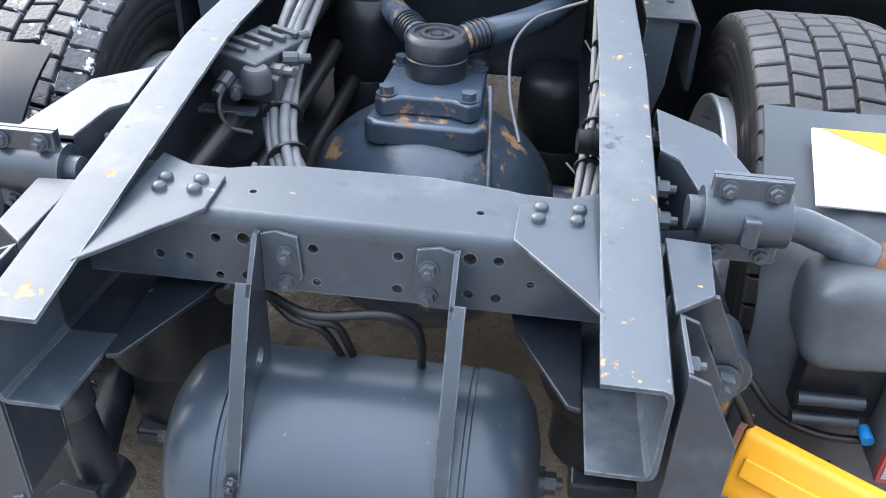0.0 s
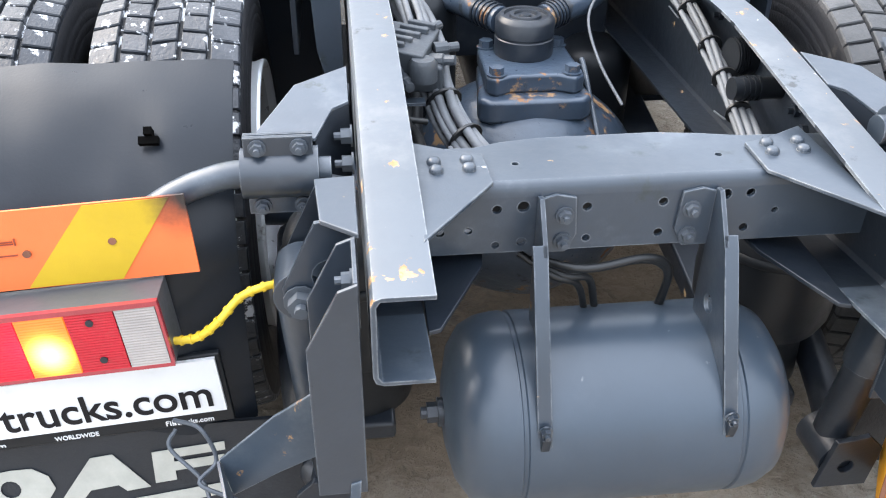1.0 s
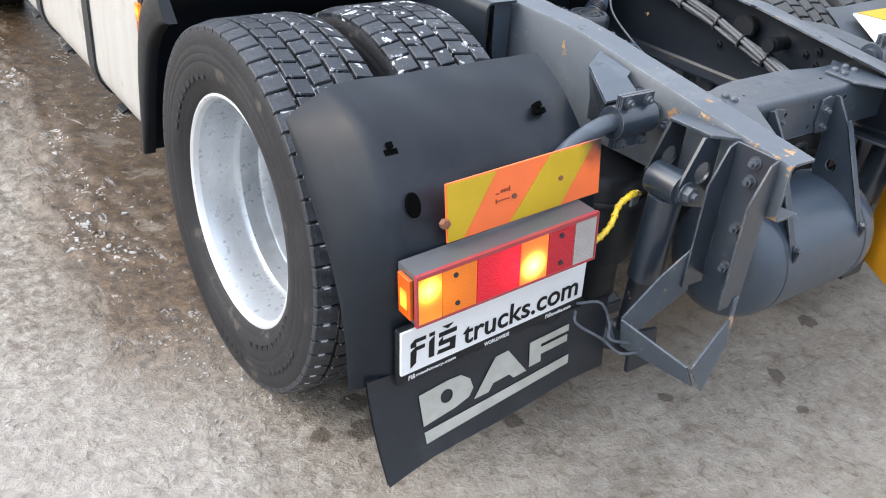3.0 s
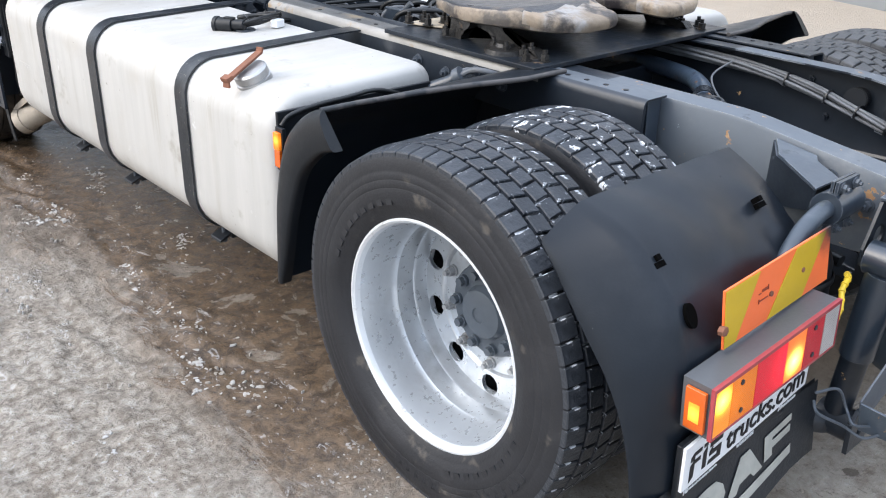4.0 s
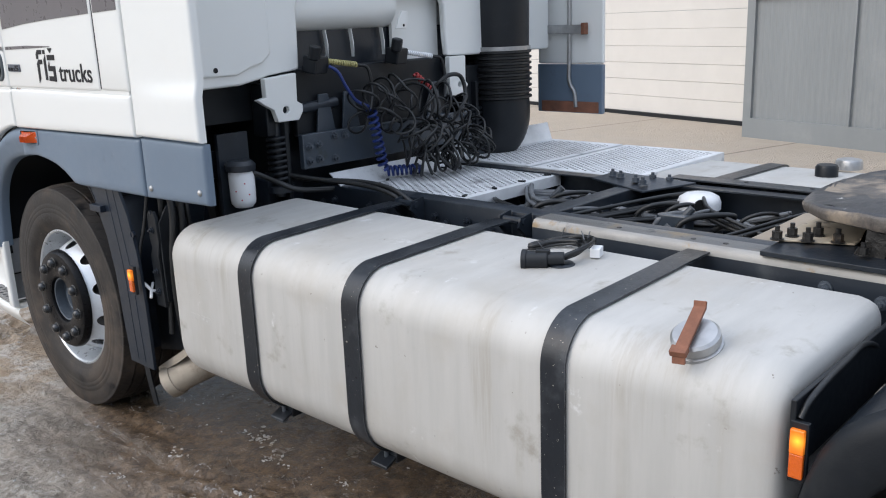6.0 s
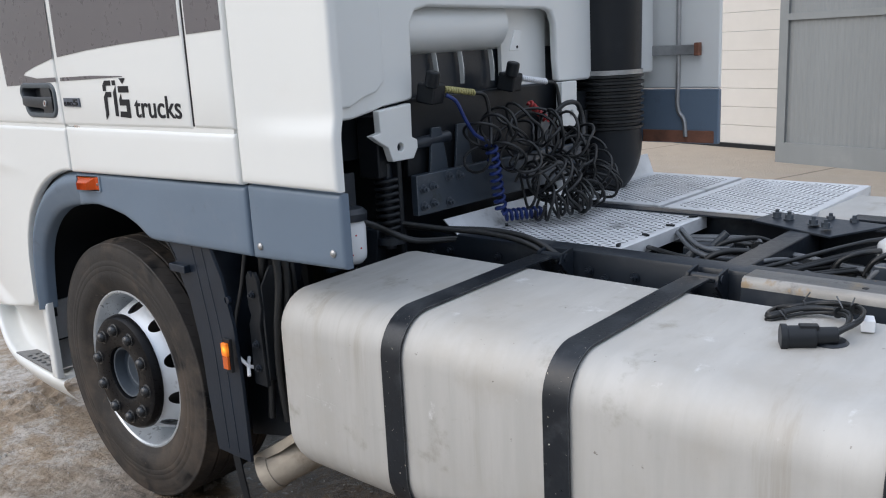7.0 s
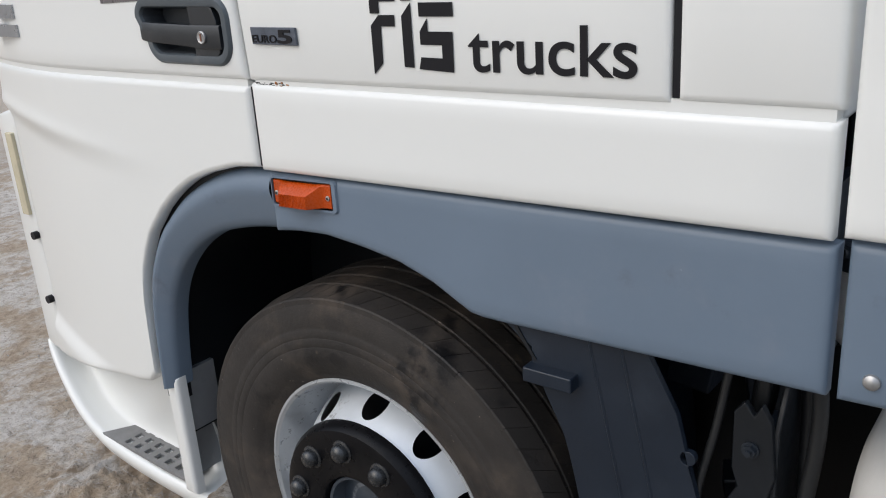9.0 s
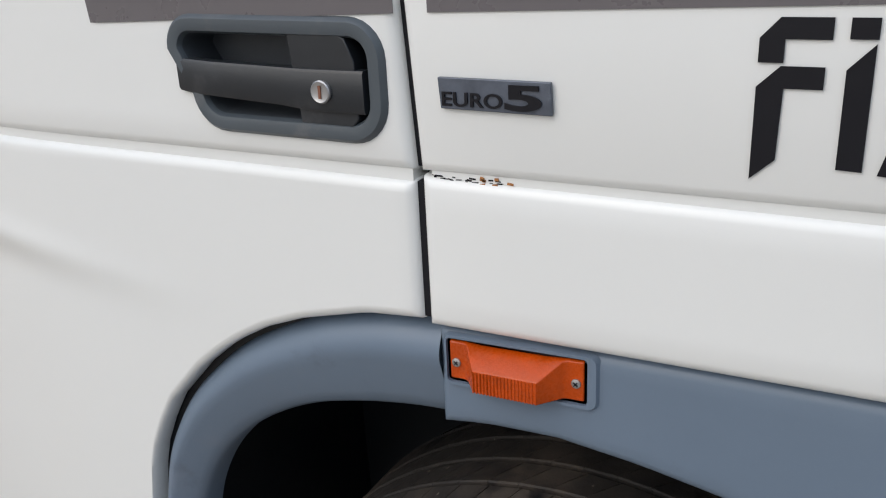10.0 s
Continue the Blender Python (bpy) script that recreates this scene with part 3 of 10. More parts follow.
def ground_material():
    m = bpy.data.materials.new("yard_concrete")
    m.use_nodes = True
    nt = m.node_tree
    b = nt.nodes["Principled BSDF"]
    vec = nt.nodes.new("ShaderNodeTexCoord").outputs["Object"]

    def calc(op, *ins):
        n = nt.nodes.new("ShaderNodeMath")
        n.operation = op
        for i, v in enumerate(ins):
            if isinstance(v, (int, float)):
                n.inputs[i].default_value = v
            else:
                nt.links.new(v, n.inputs[i])
        return n.outputs[0]

    sep = nt.nodes.new("ShaderNodeSeparateXYZ")
    nt.links.new(vec, sep.inputs[0])
    x, y, z = sep.outputs["X"], sep.outputs["Y"], sep.outputs["Z"]
    big = noise_tex(nt, vec, 0.9, 6.0, 0.6)
    mid = noise_tex(nt, vec, 3.4, 8.0, 0.68, 0.5)
    fine = noise_tex(nt, vec, 19, 8.0, 0.75, 0.5)
    grit = noise_tex(nt, vec, 120, 4.0, 0.7)
    ruts = noise_tex(nt, stretched(nt, vec, (1.0, 0.33, 1.0)), 9, 8.0, 0.7, 0.9)
    # dry gritty concrete
    col = mixc(nt, ramp(nt, mid, 0.36, 0.64), (0.275, 0.239, 0.194), (0.375, 0.338, 0.286))
    col = mixc(nt, calc("MULTIPLY", ramp(nt, fine, 0.44, 0.66), 0.5), col, (0.45, 0.42, 0.375))
    col = mixc(nt, calc("MULTIPLY", ramp(nt, fine, 0.47, 0.34), 0.7), col, (0.145, 0.118, 0.092))
    col = mixc(nt, calc("MULTIPLY", ramp(nt, grit, 0.60, 0.74), 0.55), col, (0.68, 0.67, 0.65))
    col = mixc(nt, calc("MULTIPLY", ramp(nt, grit, 0.40, 0.28), 0.5), col, (0.12, 0.10, 0.08))
    lump = noise_tex(nt, vec, 30, 7.0, 0.62, 0.3)
    crusty = calc("MULTIPLY_ADD", calc("MULTIPLY", ramp(nt, x, -0.9, -1.35), ramp(nt, y, -1.0, -0.3)), 0.75, 0.25)
    col = mixc(nt, calc("MULTIPLY", calc("MULTIPLY", ramp(nt, lump, 0.54, 0.36), 0.72), crusty), col, (0.135, 0.112, 0.088))
    col = mixc(nt, calc("MULTIPLY", calc("MULTIPLY", ramp(nt, lump, 0.53, 0.66), 0.6), crusty), col, (0.53, 0.497, 0.447))
    # dry pale slabs towards the building, with dark joints
    pale = ramp(nt, x, 0.9, 1.8)
    slab = mixc(nt, mid, (0.36, 0.30, 0.235), (0.47, 0.405, 0.325))
    joint = calc("LESS_THAN", calc("PINGPONG", calc("ADD", calc("MULTIPLY", x, 0.27), calc("ADD", y, calc("MULTIPLY", mid, 0.06))), 1.6), 0.02)
    slab = mixc(nt, calc("MULTIPLY", joint, 0.7), slab, (0.12, 0.10, 0.08))
    col = mixc(nt, pale, col, slab)
    # salt-bleached ground behind the wheel
    bleached = calc("MULTIPLY", ramp(nt, y, 0.5, -0.2), ramp(nt, x, -1.15, -1.5))
    col = mixc(nt, calc("MULTIPLY", bleached, 0.4), col, (0.58, 0.55, 0.505))
    # sandy patch beside the front wheel
    sandy = calc("MULTIPLY", ramp(nt, calc("ADD", y, calc("MULTIPLY", mid, 0.8)), 4.1, 4.8), calc("SUBTRACT", 1.0, pale))
    earth = mixc(nt, ramp(nt, fine, 0.36, 0.64), (0.285, 0.205, 0.130), (0.435, 0.345, 0.245))
    rime = mixc(nt, ramp(nt, fine, 0.34, 0.60), (0.36, 0.305, 0.24), (0.60, 0.56, 0.51))
    col = mixc(nt, calc("MULTIPLY", sandy, 0.88), col, mixc(nt, ramp(nt, calc("ADD", mid, calc("MULTIPLY", big, 0.5)), 0.66, 0.84), earth, rime))
    # brown, darker band across the truck's width, from the tail forward
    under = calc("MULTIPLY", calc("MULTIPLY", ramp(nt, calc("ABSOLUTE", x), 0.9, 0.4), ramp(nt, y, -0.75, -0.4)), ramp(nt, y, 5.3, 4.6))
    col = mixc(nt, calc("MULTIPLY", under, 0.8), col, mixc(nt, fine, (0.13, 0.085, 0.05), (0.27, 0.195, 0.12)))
    # damp, rutted mud beside the truck
    along = calc("MULTIPLY", ramp(nt, y, -0.5, 0.35), ramp(nt, y, 4.4, 3.4))
    ahead = calc("MULTIPLY", ramp(nt, y, 1.0, 2.3), ramp(nt, y, 4.2, 3.2))
    damp = calc("MULTIPLY", calc("MULTIPLY", ahead, ramp(nt, x, -1.85, -1.30)), calc("SUBTRACT", 1.0, pale))
    mud = mixc(nt, ramp(nt, ruts, 0.40, 0.58), (0.095, 0.070, 0.047), (0.300, 0.256, 0.208))
    mud = mixc(nt, calc("MULTIPLY", ramp(nt, fine, 0.50, 0.68), 0.55), mud, (0.40, 0.375, 0.34))
    col = mixc(nt, calc("MULTIPLY", damp, ramp(nt, calc("ADD", big, calc("MULTIPLY", mid, 0.5)), 0.42, 0.72)), col, mud)
    # the brown wet strip along the tank
    edge = calc("ADD", x, calc("MULTIPLY", calc("SUBTRACT", ruts, 0.5), 0.45))
    edge = calc("ADD", edge, calc("MULTIPLY", ramp(nt, y, 2.0, 0.6), 0.20))
    strip_f = calc("MULTIPLY", calc("MULTIPLY", ramp(nt, edge, -1.42, -1.20), ramp(nt, x, 0.2, -0.2)), along)
    wetness = calc("MAXIMUM", calc("MULTIPLY", strip_f, ramp(nt, mid, 0.30, 0.45)), calc("MULTIPLY", damp, ramp(nt, calc("ADD", calc("MULTIPLY", big, 0.55), calc("MULTIPLY", ruts, 0.45)), 0.465, 0.55)))
    spots = calc("MULTIPLY", ramp(nt, mixc(nt, 0.5, mid, big), 0.60, 0.64), calc("SUBTRACT", 1.0, pale))
    wetness = calc("MAXIMUM", wetness, calc("MULTIPLY", spots, 0.8))
    col = mixc(nt, calc("MULTIPLY", wetness, 0.94), col, mixc(nt, ramp(nt, fine, 0.35, 0.65), (0.036, 0.022, 0.012), (0.150, 0.100, 0.058)))
    # thin ice and frost flecks on the ridges
    fr = noise_tex(nt, stretched(nt, vec, (1.0, 0.55, 1.0)), 8, 14.0, 0.86, 0.9)
    lift = calc("MULTIPLY", ramp(nt, z, 0.0, 0.010), 0.05)
    frost = calc("MULTIPLY", ramp(nt, calc("ADD", fr, lift), 0.61, 0.66), calc("SUBTRACT", 1.0, pale))
    beside = calc("MULTIPLY", ramp(nt, y, -1.15, -0.2), ramp(nt, x, -0.55, -0.9))
    frost = calc("MULTIPLY", calc("MULTIPLY", frost, calc("SUBTRACT", 1.0, under)), calc("MULTIPLY_ADD", beside, 0.75, 0.25))
    col = mixc(nt, calc("MULTIPLY", frost, 0.55), col, (0.56, 0.55, 0.54))
    chip = noise_tex(nt, stretched(nt, vec, (1.0, 0.5, 1.0)), 34, 6.0, 0.7, 1.2)
    near = calc("MULTIPLY", ramp(nt, mid, 0.46, 0.60), calc("SUBTRACT", 1.0, calc("MAXIMUM", pale, under)))
    flecks = calc("MULTIPLY", calc("MULTIPLY", ramp(nt, chip, 0.585, 0.62), near), calc("MULTIPLY_ADD", beside, 0.8, 0.2))
    col = mixc(nt, calc("MULTIPLY", flecks, 0.45), col, (0.66, 0.66, 0.66))
    pits = calc("MULTIPLY", ramp(nt, chip, 0.40, 0.36), calc("SUBTRACT", 1.0, pale))
    col = mixc(nt, calc("MULTIPLY", pits, 0.5), col, (0.09, 0.07, 0.05))
    # dark drips that soaked in
    for cx, cy, r in SPOTS:
        d = calc("SQRT", calc("ADD", calc("POWER", calc("SUBTRACT", x, cx), 2.0), calc("POWER", calc("SUBTRACT", y, cy), 2.0)))
        d = calc("ADD", d, calc("MULTIPLY", calc("SUBTRACT", fine, 0.5), 2.2 * r))
        drip = ramp(nt, d, r, r * 0.8)
        col = mixc(nt, calc("MULTIPLY", drip, 0.75), col, (0.085, 0.066, 0.05))
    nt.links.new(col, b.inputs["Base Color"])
    ro = mixc(nt, damp, (0.74, 0.74, 0.74), (0.46, 0.46, 0.46))
    ro = mixc(nt, wetness, ro, (0.16, 0.16, 0.16))
    ro = mixc(nt, frost, ro, (0.35, 0.35, 0.35))
    nt.links.new(ro, b.inputs["Roughness"])
    bp = nt.nodes.new("ShaderNodeBump")
    bp.inputs["Distance"].default_value = 0.042
    nt.links.new(calc("MULTIPLY_ADD", wetness, -0.6, 1.0), bp.inputs["Strength"])
    nt.links.new(calc("ADD", calc("ADD", calc("MULTIPLY", fine, 0.5), calc("MULTIPLY", lump, 0.55)), calc("ADD", calc("MULTIPLY", grit, 0.10), calc("MULTIPLY", ruts, calc("MULTIPLY_ADD", damp, 0.3, 0.15)))), bp.inputs["Height"])
    nt.links.new(bp.outputs[0], b.inputs["Normal"])
    return m


def spread(lo, hi, step, far):
    near = [lo + step * i for i in range(int(round((hi - lo) / step)) + 1)]
    return sorted([-f for f in far] + near + list(far))


def thinned(values, least):
    out = []
    for v in sorted(values):
        if not out or v - out[-1] > least:
            out.append(v)
    return out


def ground_height(x, y):
    h = 0.0035 * noise.noise(Vector((x * 19, y * 19, 5.0))) * max(0.0, min(1.0, (-0.9 - x) / 0.4)) + 0.007 * noise.fractal(Vector((x * 1.6, y * 1.6, 0.3)), 1.0, 2.0, 4) + 0.004 * noise.fractal(Vector((x * 11, y * 7, 2.0)), 0.8, 2.1, 3)
    # frozen ruts beside the truck
    k = max(0.0, min(1.0, (y - 0.2) / 1.0)) * max(0.0, min(1.0, (-0.95 - x) / 0.3))
    bend = 0.25 * noise.noise(Vector((x * 0.7, y * 0.7, 4.0)))
    ridge = 1.0 - abs(noise.fractal(Vector(((x + 0.12 * y + bend) * 7.0, y * 1.6, 9.0)), 0.9, 2.0, 4)) * 2.2
    h += k * 0.019 * max(-0.4, ridge - 0.35)
    # the crest where the wet strip begins
    crest = x + 1.24 + 0.07 * noise.noise(Vector((0.0, y * 2.0, 3.0)))
    h += 0.014 * math.exp(-(crest / 0.055) ** 2) * max(0.0, min(1.0, (y - 0.7) / 0.6)) * max(0.0, min(1.0, (3.4 - y) / 0.4)) * (0.6 + 0.8 * noise.noise(Vector((x * 12, y * 12, 1.0))))
    return h


def slush_heap(x, y):
    """Low frozen clods in front of the wheel."""
    k = math.exp(-((x + 1.05) / 0.30) ** 2 - ((y - 5.12) / 0.26) ** 2)
    if k < 0.02:
        return 0.0
    clod = 1.0 - abs(noise.fractal(Vector((x * 6.0, y * 8.0, 7.0)), 0.8, 2.0, 4)) * 2.0
    return 0.050 * k * max(0.0, clod - 0.1)


bm = bmesh.new()
gx = thinned(spread(-5.0, 2.0, 0.05, (6, 9, 14, 25, 50, 120, 300, 800)) + [round(-3.4 + 0.0195 * i, 4) for i in range(150)], 0.009)
gy = thinned(spread(-2.6, 8.0, 0.05, (9.5, 12, 20, 40, 100, 300, 800)) + [round(-1.6 + 0.0195 * i, 4) for i in range(400)], 0.009)
gv = []
for x in gx:
    row = []
    for y in gy:
        calm = min(1, max(0, (1.2 - x) / 0.6)) if -5.0 < x < 2.0 and -2.6 < y < 8.0 else 0
        h = ground_height(x, y) if calm else 0.0
        row.append(bm.verts.new((x, y, calm * (min(h, 0.022) + slush_heap(x, y)))))
    gv.append(row)
for i in range(len(gx) - 1):
    for j in range(len(gy) - 1):
        bm.faces.new((gv[i][j], gv[i + 1][j], gv[i + 1][j + 1], gv[i][j + 1]))
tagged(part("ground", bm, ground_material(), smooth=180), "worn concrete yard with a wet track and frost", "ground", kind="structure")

# crumbs of ice, grit and frozen slush
ri = random.Random(6)
bm = bmesh.new()


def ice_lump(x, y, sz, flat):
    a, n = ri.uniform(0, 3.14), 6
    ca, sa = math.cos(a), math.sin(a)
    base = []
    for k in range(n):
        r = sz * ri.uniform(0.6, 1.4)
        u, v = 1.7 * r * math.cos(2 * math.pi * k / n), r * math.sin(2 * math.pi * k / n)
        base.append((x + u * ca - v * sa, y + u * sa + v * ca))
    z = max(0.0, min(0.02, ground_height(x, y)))
    lo = [(*p, z - 0.01) for p in base]
    hi = [(x + (p[0] - x) * 0.7, y + (p[1] - y) * 0.7, z + sz * flat * ri.uniform(0.4, 1.0)) for p in base]
    faces(bm, [*lo, *hi, (x, y, z + sz * flat)], [*[(k, (k + 1) % n, (k + 1) % n + n, k + n) for k in range(n)], *[(k + n, (k + 1) % n + n, 2 * n) for k in range(n)]])


for i in range(420):
    ice_lump(ri.uniform(-3.4, -0.6), ri.uniform(-1.3, 6.5), ri.uniform(0.0018, 0.005), 0.7)
for i in range(160):
    ice_lump(ri.gauss(-1.20, 0.10), ri.uniform(-0.35, 0.25), ri.uniform(0.002, 0.0045), 0.8)
# icy crusts in short broken streaks
for i in range(40):
    cx, cy = (ri.gauss(-0.95, 0.03), ri.uniform(1.3, 2.9)) if i < 8 else (ri.gauss(-1.25, 0.06), ri.uniform(0.5, 3.0)) if i < 22 else (ri.uniform(-2.4, -1.2), ri.uniform(-0.2, 4.5))
    lean, grow = ri.uniform(-0.5, 0.5), ri.uniform(0.7, 1.7)
    for j in range(ri.randint(8, 26)):
        dy = ri.gauss(0, 0.045) * grow
        ice_lump(cx + ri.gauss(0, 0.012) * grow + lean * dy, cy + dy, ri.uniform(0.002, 0.0065) * grow, 0.22)
ice = surface("frozen_slush", (0.46, 0.455, 0.445), 0.35, 0.0, 0.25, 30, 0.4, 120, [((0.28, 0.25, 0.21), 20, 0.42, 0.6, 0.5)])
tagged(part("ice_crumbs", bm, ice, smooth=0), "scattered crumbs of ice and frozen slush", "ice", kind="stuff")

# ---- building across the yard ----
BASE = Vector((8.30, 5.0, 0))
ALONG = Vector((0.27, 0.963, 0)).normalized()
OUT = Vector((-ALONG.y, ALONG.x, 0))


def wall_pt(s, o, z):
    return BASE + ALONG * s + OUT * o + Vector((0, 0, z))


def wall_box(bm, s0, s1, o0, o1, z0, z1):
    v = [wall_pt(s, o, z) for z in (z0, z1) for s, o in ((s0, o0), (s1, o0), (s1, o1), (s0, o1))]
    faces(bm, v, [(0, 3, 2, 1), (4, 5, 6, 7), (0, 1, 5, 4), (1, 2, 6, 5), (2, 3, 7, 6), (3, 0, 4, 7)])


bm = bmesh.new()
wall_box(bm, -9, 0.0, -1.1, -0.75, 0, 5.5)
wall_box(bm, 7.0, 14.0, -1.1, -0.75, 0, 5.5)
wall_box(bm, 0.0, 7.0, -1.1, -0.75, 4.2, 5.5)
tagged(part("wall_building", bm, concrete_wall), "pale rendered wall of a workshop building", "wall", kind="structure")
gate = tagged(new("garage_door"), "closed white sectional garage door", "garage door", kind="structure")
for i in range(16):
    bm = bmesh.new()
    wall_box(bm, 0.0, 7.0, -0.9, -0.84, 0.06 + 0.26 * i, 0.06 + 0.26 * i + 0.256)
    part("panel", bm, door_white, gate, bevel=0.004)
bm = bmesh.new()
wall_box(bm, 0.0, 7.0, -0.92, -0.8, 0, 0.06)
part("bottom_seal", bm, black_plastic, gate)
leaf = tagged(new("sliding_door_leaf"), "grey corrugated metal sliding door leaf", "door", kind="structure")
bm = bmesh.new()
for s0, s1, z0, z1 in ((-0.12, 0.0, 0, 4.3), (-4.0, -0.12, 0, 0.25), (-4.0, -0.12, 1.72, 1.80), (-4.0, -0.12, 4.2, 4.3), (-4.12, -4.0, 0, 4.3), (-1.52, -1.49, 0.25, 1.72), (-1.52, -1.49, 1.80, 4.2)):
    wall_box(bm, s0, s1, 0.0, 0.06, z0, z1)
part("frame", bm, leaf_grey, leaf)
for z0, z1 in ((0.25, 1.72), (1.80, 4.2)):
    bm = bmesh.new()
    n = 84
    pts = [(-4.0 + 3.88 * k / (2 * n), 0.02 + 0.007 * (((k + 1) // 2) % 2)) for k in range(2 * n + 1)]
    for (s0, o0), (s1, o1) in zip(pts, pts[1:]):
        faces(bm, [wall_pt(s0, o0, z0), wall_pt(s1, o1, z0), wall_pt(s1, o1, z1), wall_pt(s0, o0, z1), wall_pt(s0, o0 - 0.01, z0), wall_pt(s1, o1 - 0.01, z0), wall_pt(s1, o1 - 0.01, z1), wall_pt(s0, o0 - 0.01, z1)], [(0, 1, 2, 3), (7, 6, 5, 4)])
    part("corrugated_sheet", bm, leaf_grey, leaf, smooth=20)

# ---- the truck ----
truck = tagged(new("truck_tractor"), "white cab tractor unit with slate grey chassis, parked", "truck")

REAR, FRONT = (-0.04, 0.475), (3.81, 0.487)


# -- chassis rails --
def rail_top(y):
    return float(np.interp(y, [-1.03, -0.365, -0.30, 0.1, 3.0], [0.877, 0.965, 0.969, 0.972, 0.958]))


def rail_bot(y):
    return float(np.interp(y, [-1.03, -0.70, -0.3, 3.0], [0.742, 0.712, 0.70, 0.68]))


RY = [-1.025, -0.95, -0.87, -0.80, -0.70, -0.62, -0.53, -0.45, -0.365, -0.345, -0.30, -0.15, 0.1, 0.8, 1.6, 2.4, 3.0, 3.6, 4.6]
for side in (-1, 1):
    bm = bmesh.new()
    rings = []
    for y in RY:
        t, b = rail_top(y), rail_bot(y)
        lip = 0.006
        xo, xi = 0.389, 0.310
        prof = [(xi, t - lip), (xi, t), (xo - 0.014, t), (xo - 0.004, t - 0.004), (xo, t - 0.014), (xo, b + 0.014), (xo - 0.004, b + 0.004), (xo - 0.014, b), (xi, b), (xi, b + lip), (xo - 0.012, b + lip), (xo - 0.007, b + 0.014), (xo - 0.007, t - 0.014), (xo - 0.012, t - lip)]
        rings.append([bm.verts.new((side * x, y, z)) for x, z in prof])
    n = len(rings[0])
    for a, b in zip(rings, rings[1:]):
        for k in range(n):
            bm.faces.new((a[k], a[(k + 1) % n], b[(k + 1) % n], b[k]))
    bm.faces.new(rings[0])
    bm.faces.new(rings[-1])
    # inner faces darker: grime forward, at the tail the channel's shade as colour
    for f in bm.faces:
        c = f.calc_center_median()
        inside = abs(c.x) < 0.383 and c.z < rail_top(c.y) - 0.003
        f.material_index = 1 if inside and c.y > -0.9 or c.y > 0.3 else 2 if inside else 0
    part("frame_rail", bm, [rail_paint, chassis_dark_shade, chassis], truck, "slate grey steel frame rail with rust spots")


# -- rear crossmember --
def holed(bm, outer, holes, put, shift, seg=14):
    """A flat plate with round holes: 2D outline and holes (u, v, radius), put(u, v) into space, thickness by the vector shift."""
    loops = [[Vector((*p, 0)) for p in outer]]
    for u, v, r in holes:
        turn = math.pi / 4 if seg == 4 else 0.0
        loops.append([Vector((u + r * math.cos(2 * math.pi * k / seg + turn), v + r * math.sin(2 * math.pi * k / seg + turn), 0)) for k in range(seg)])
    tmp = bmesh.new()
    ring, edges = [], []
    for lp in loops:
        vs = [tmp.verts.new(p) for p in lp]
        ring.append(vs)
        edges += [tmp.edges.new((vs[i], vs[(i + 1) % len(vs)])) for i in range(len(vs))]
    bmesh.ops.triangle_fill(tmp, use_beauty=True, use_dissolve=False, edges=edges, normal=(0, 0, 1))
    tmp.verts.index_update()
    sv = Vector(shift)
    low = [bm.verts.new(put(v.co.x, v.co.y)) for v in tmp.verts]
    top = [bm.verts.new(Vector(put(v.co.x, v.co.y)) + sv) for v in tmp.verts]
    for f in tmp.faces:
        ids = [v.index for v in f.verts]
        bm.faces.new([low[i] for i in ids])
        bm.faces.new([top[i] for i in reversed(ids)])
    for vs in ring:
        for i in range(len(vs)):
            p, q = vs[i].index, vs[(i + 1) % len(vs)].index
            bm.faces.new((low[p], low[q], top[q], top[p]))
    tmp.free()


HOLES = [(-0.195, 0.844, 0.007), (-0.156, 0.847, 0.009), (-0.061, 0.842, 0.007), (0.054, 0.844, 0.007), (0.149, 0.851, 0.009), (0.187, 0.852, 0.007), (-0.278, 0.809, 0.007), (-0.236, 0.810, 0.006), (-0.195, 0.783, 0.006), (-0.156, 0.787, 0.007), (-0.058, 0.788, 0.006), (0.053, 0.791, 0.007), (0.149, 0.795, 0.007), (0.187, 0.792, 0.007), (0.231, 0.820, 0.005)]
bm = bmesh.new()
holed(bm, [(-0.385, 0.770), (0.385, 0.770), (0.385, 0.863), (-0.385, 0.863)], HOLES, lambda u, v: (u, -0.780, v), (0, 0.007, 0))
holed(bm, [(-0.385, -0.768), (0.385, -0.768), (0.385, -0.66), (0.213, -0.655), (0.14, -0.64), (0.08, -0.632), (-0.11, -0.635), (-0.17, -0.645), (-0.213, -0.66), (-0.385, -0.66)], [(-0.159, -0.718, 0.0055), (0.155, -0.717, 0.0055)], lambda u, v: (u, v, 0.878), (0, 0, 0.007))
bend = [(-0.768 - 0.012 * math.sin(a), 0.863 + 0.022 * math.cos(a) + 0.0) for a in [math.pi / 2 * k / 5 for k in range(6)]]
strip(bm, bend, 0.007, "x", -0.385, 0.385)
part("rear_crossmember", bm, chassis, truck, smooth=40)
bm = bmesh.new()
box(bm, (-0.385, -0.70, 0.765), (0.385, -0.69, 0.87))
part("crossmember_web", bm, chassis_dark_shade, truck)
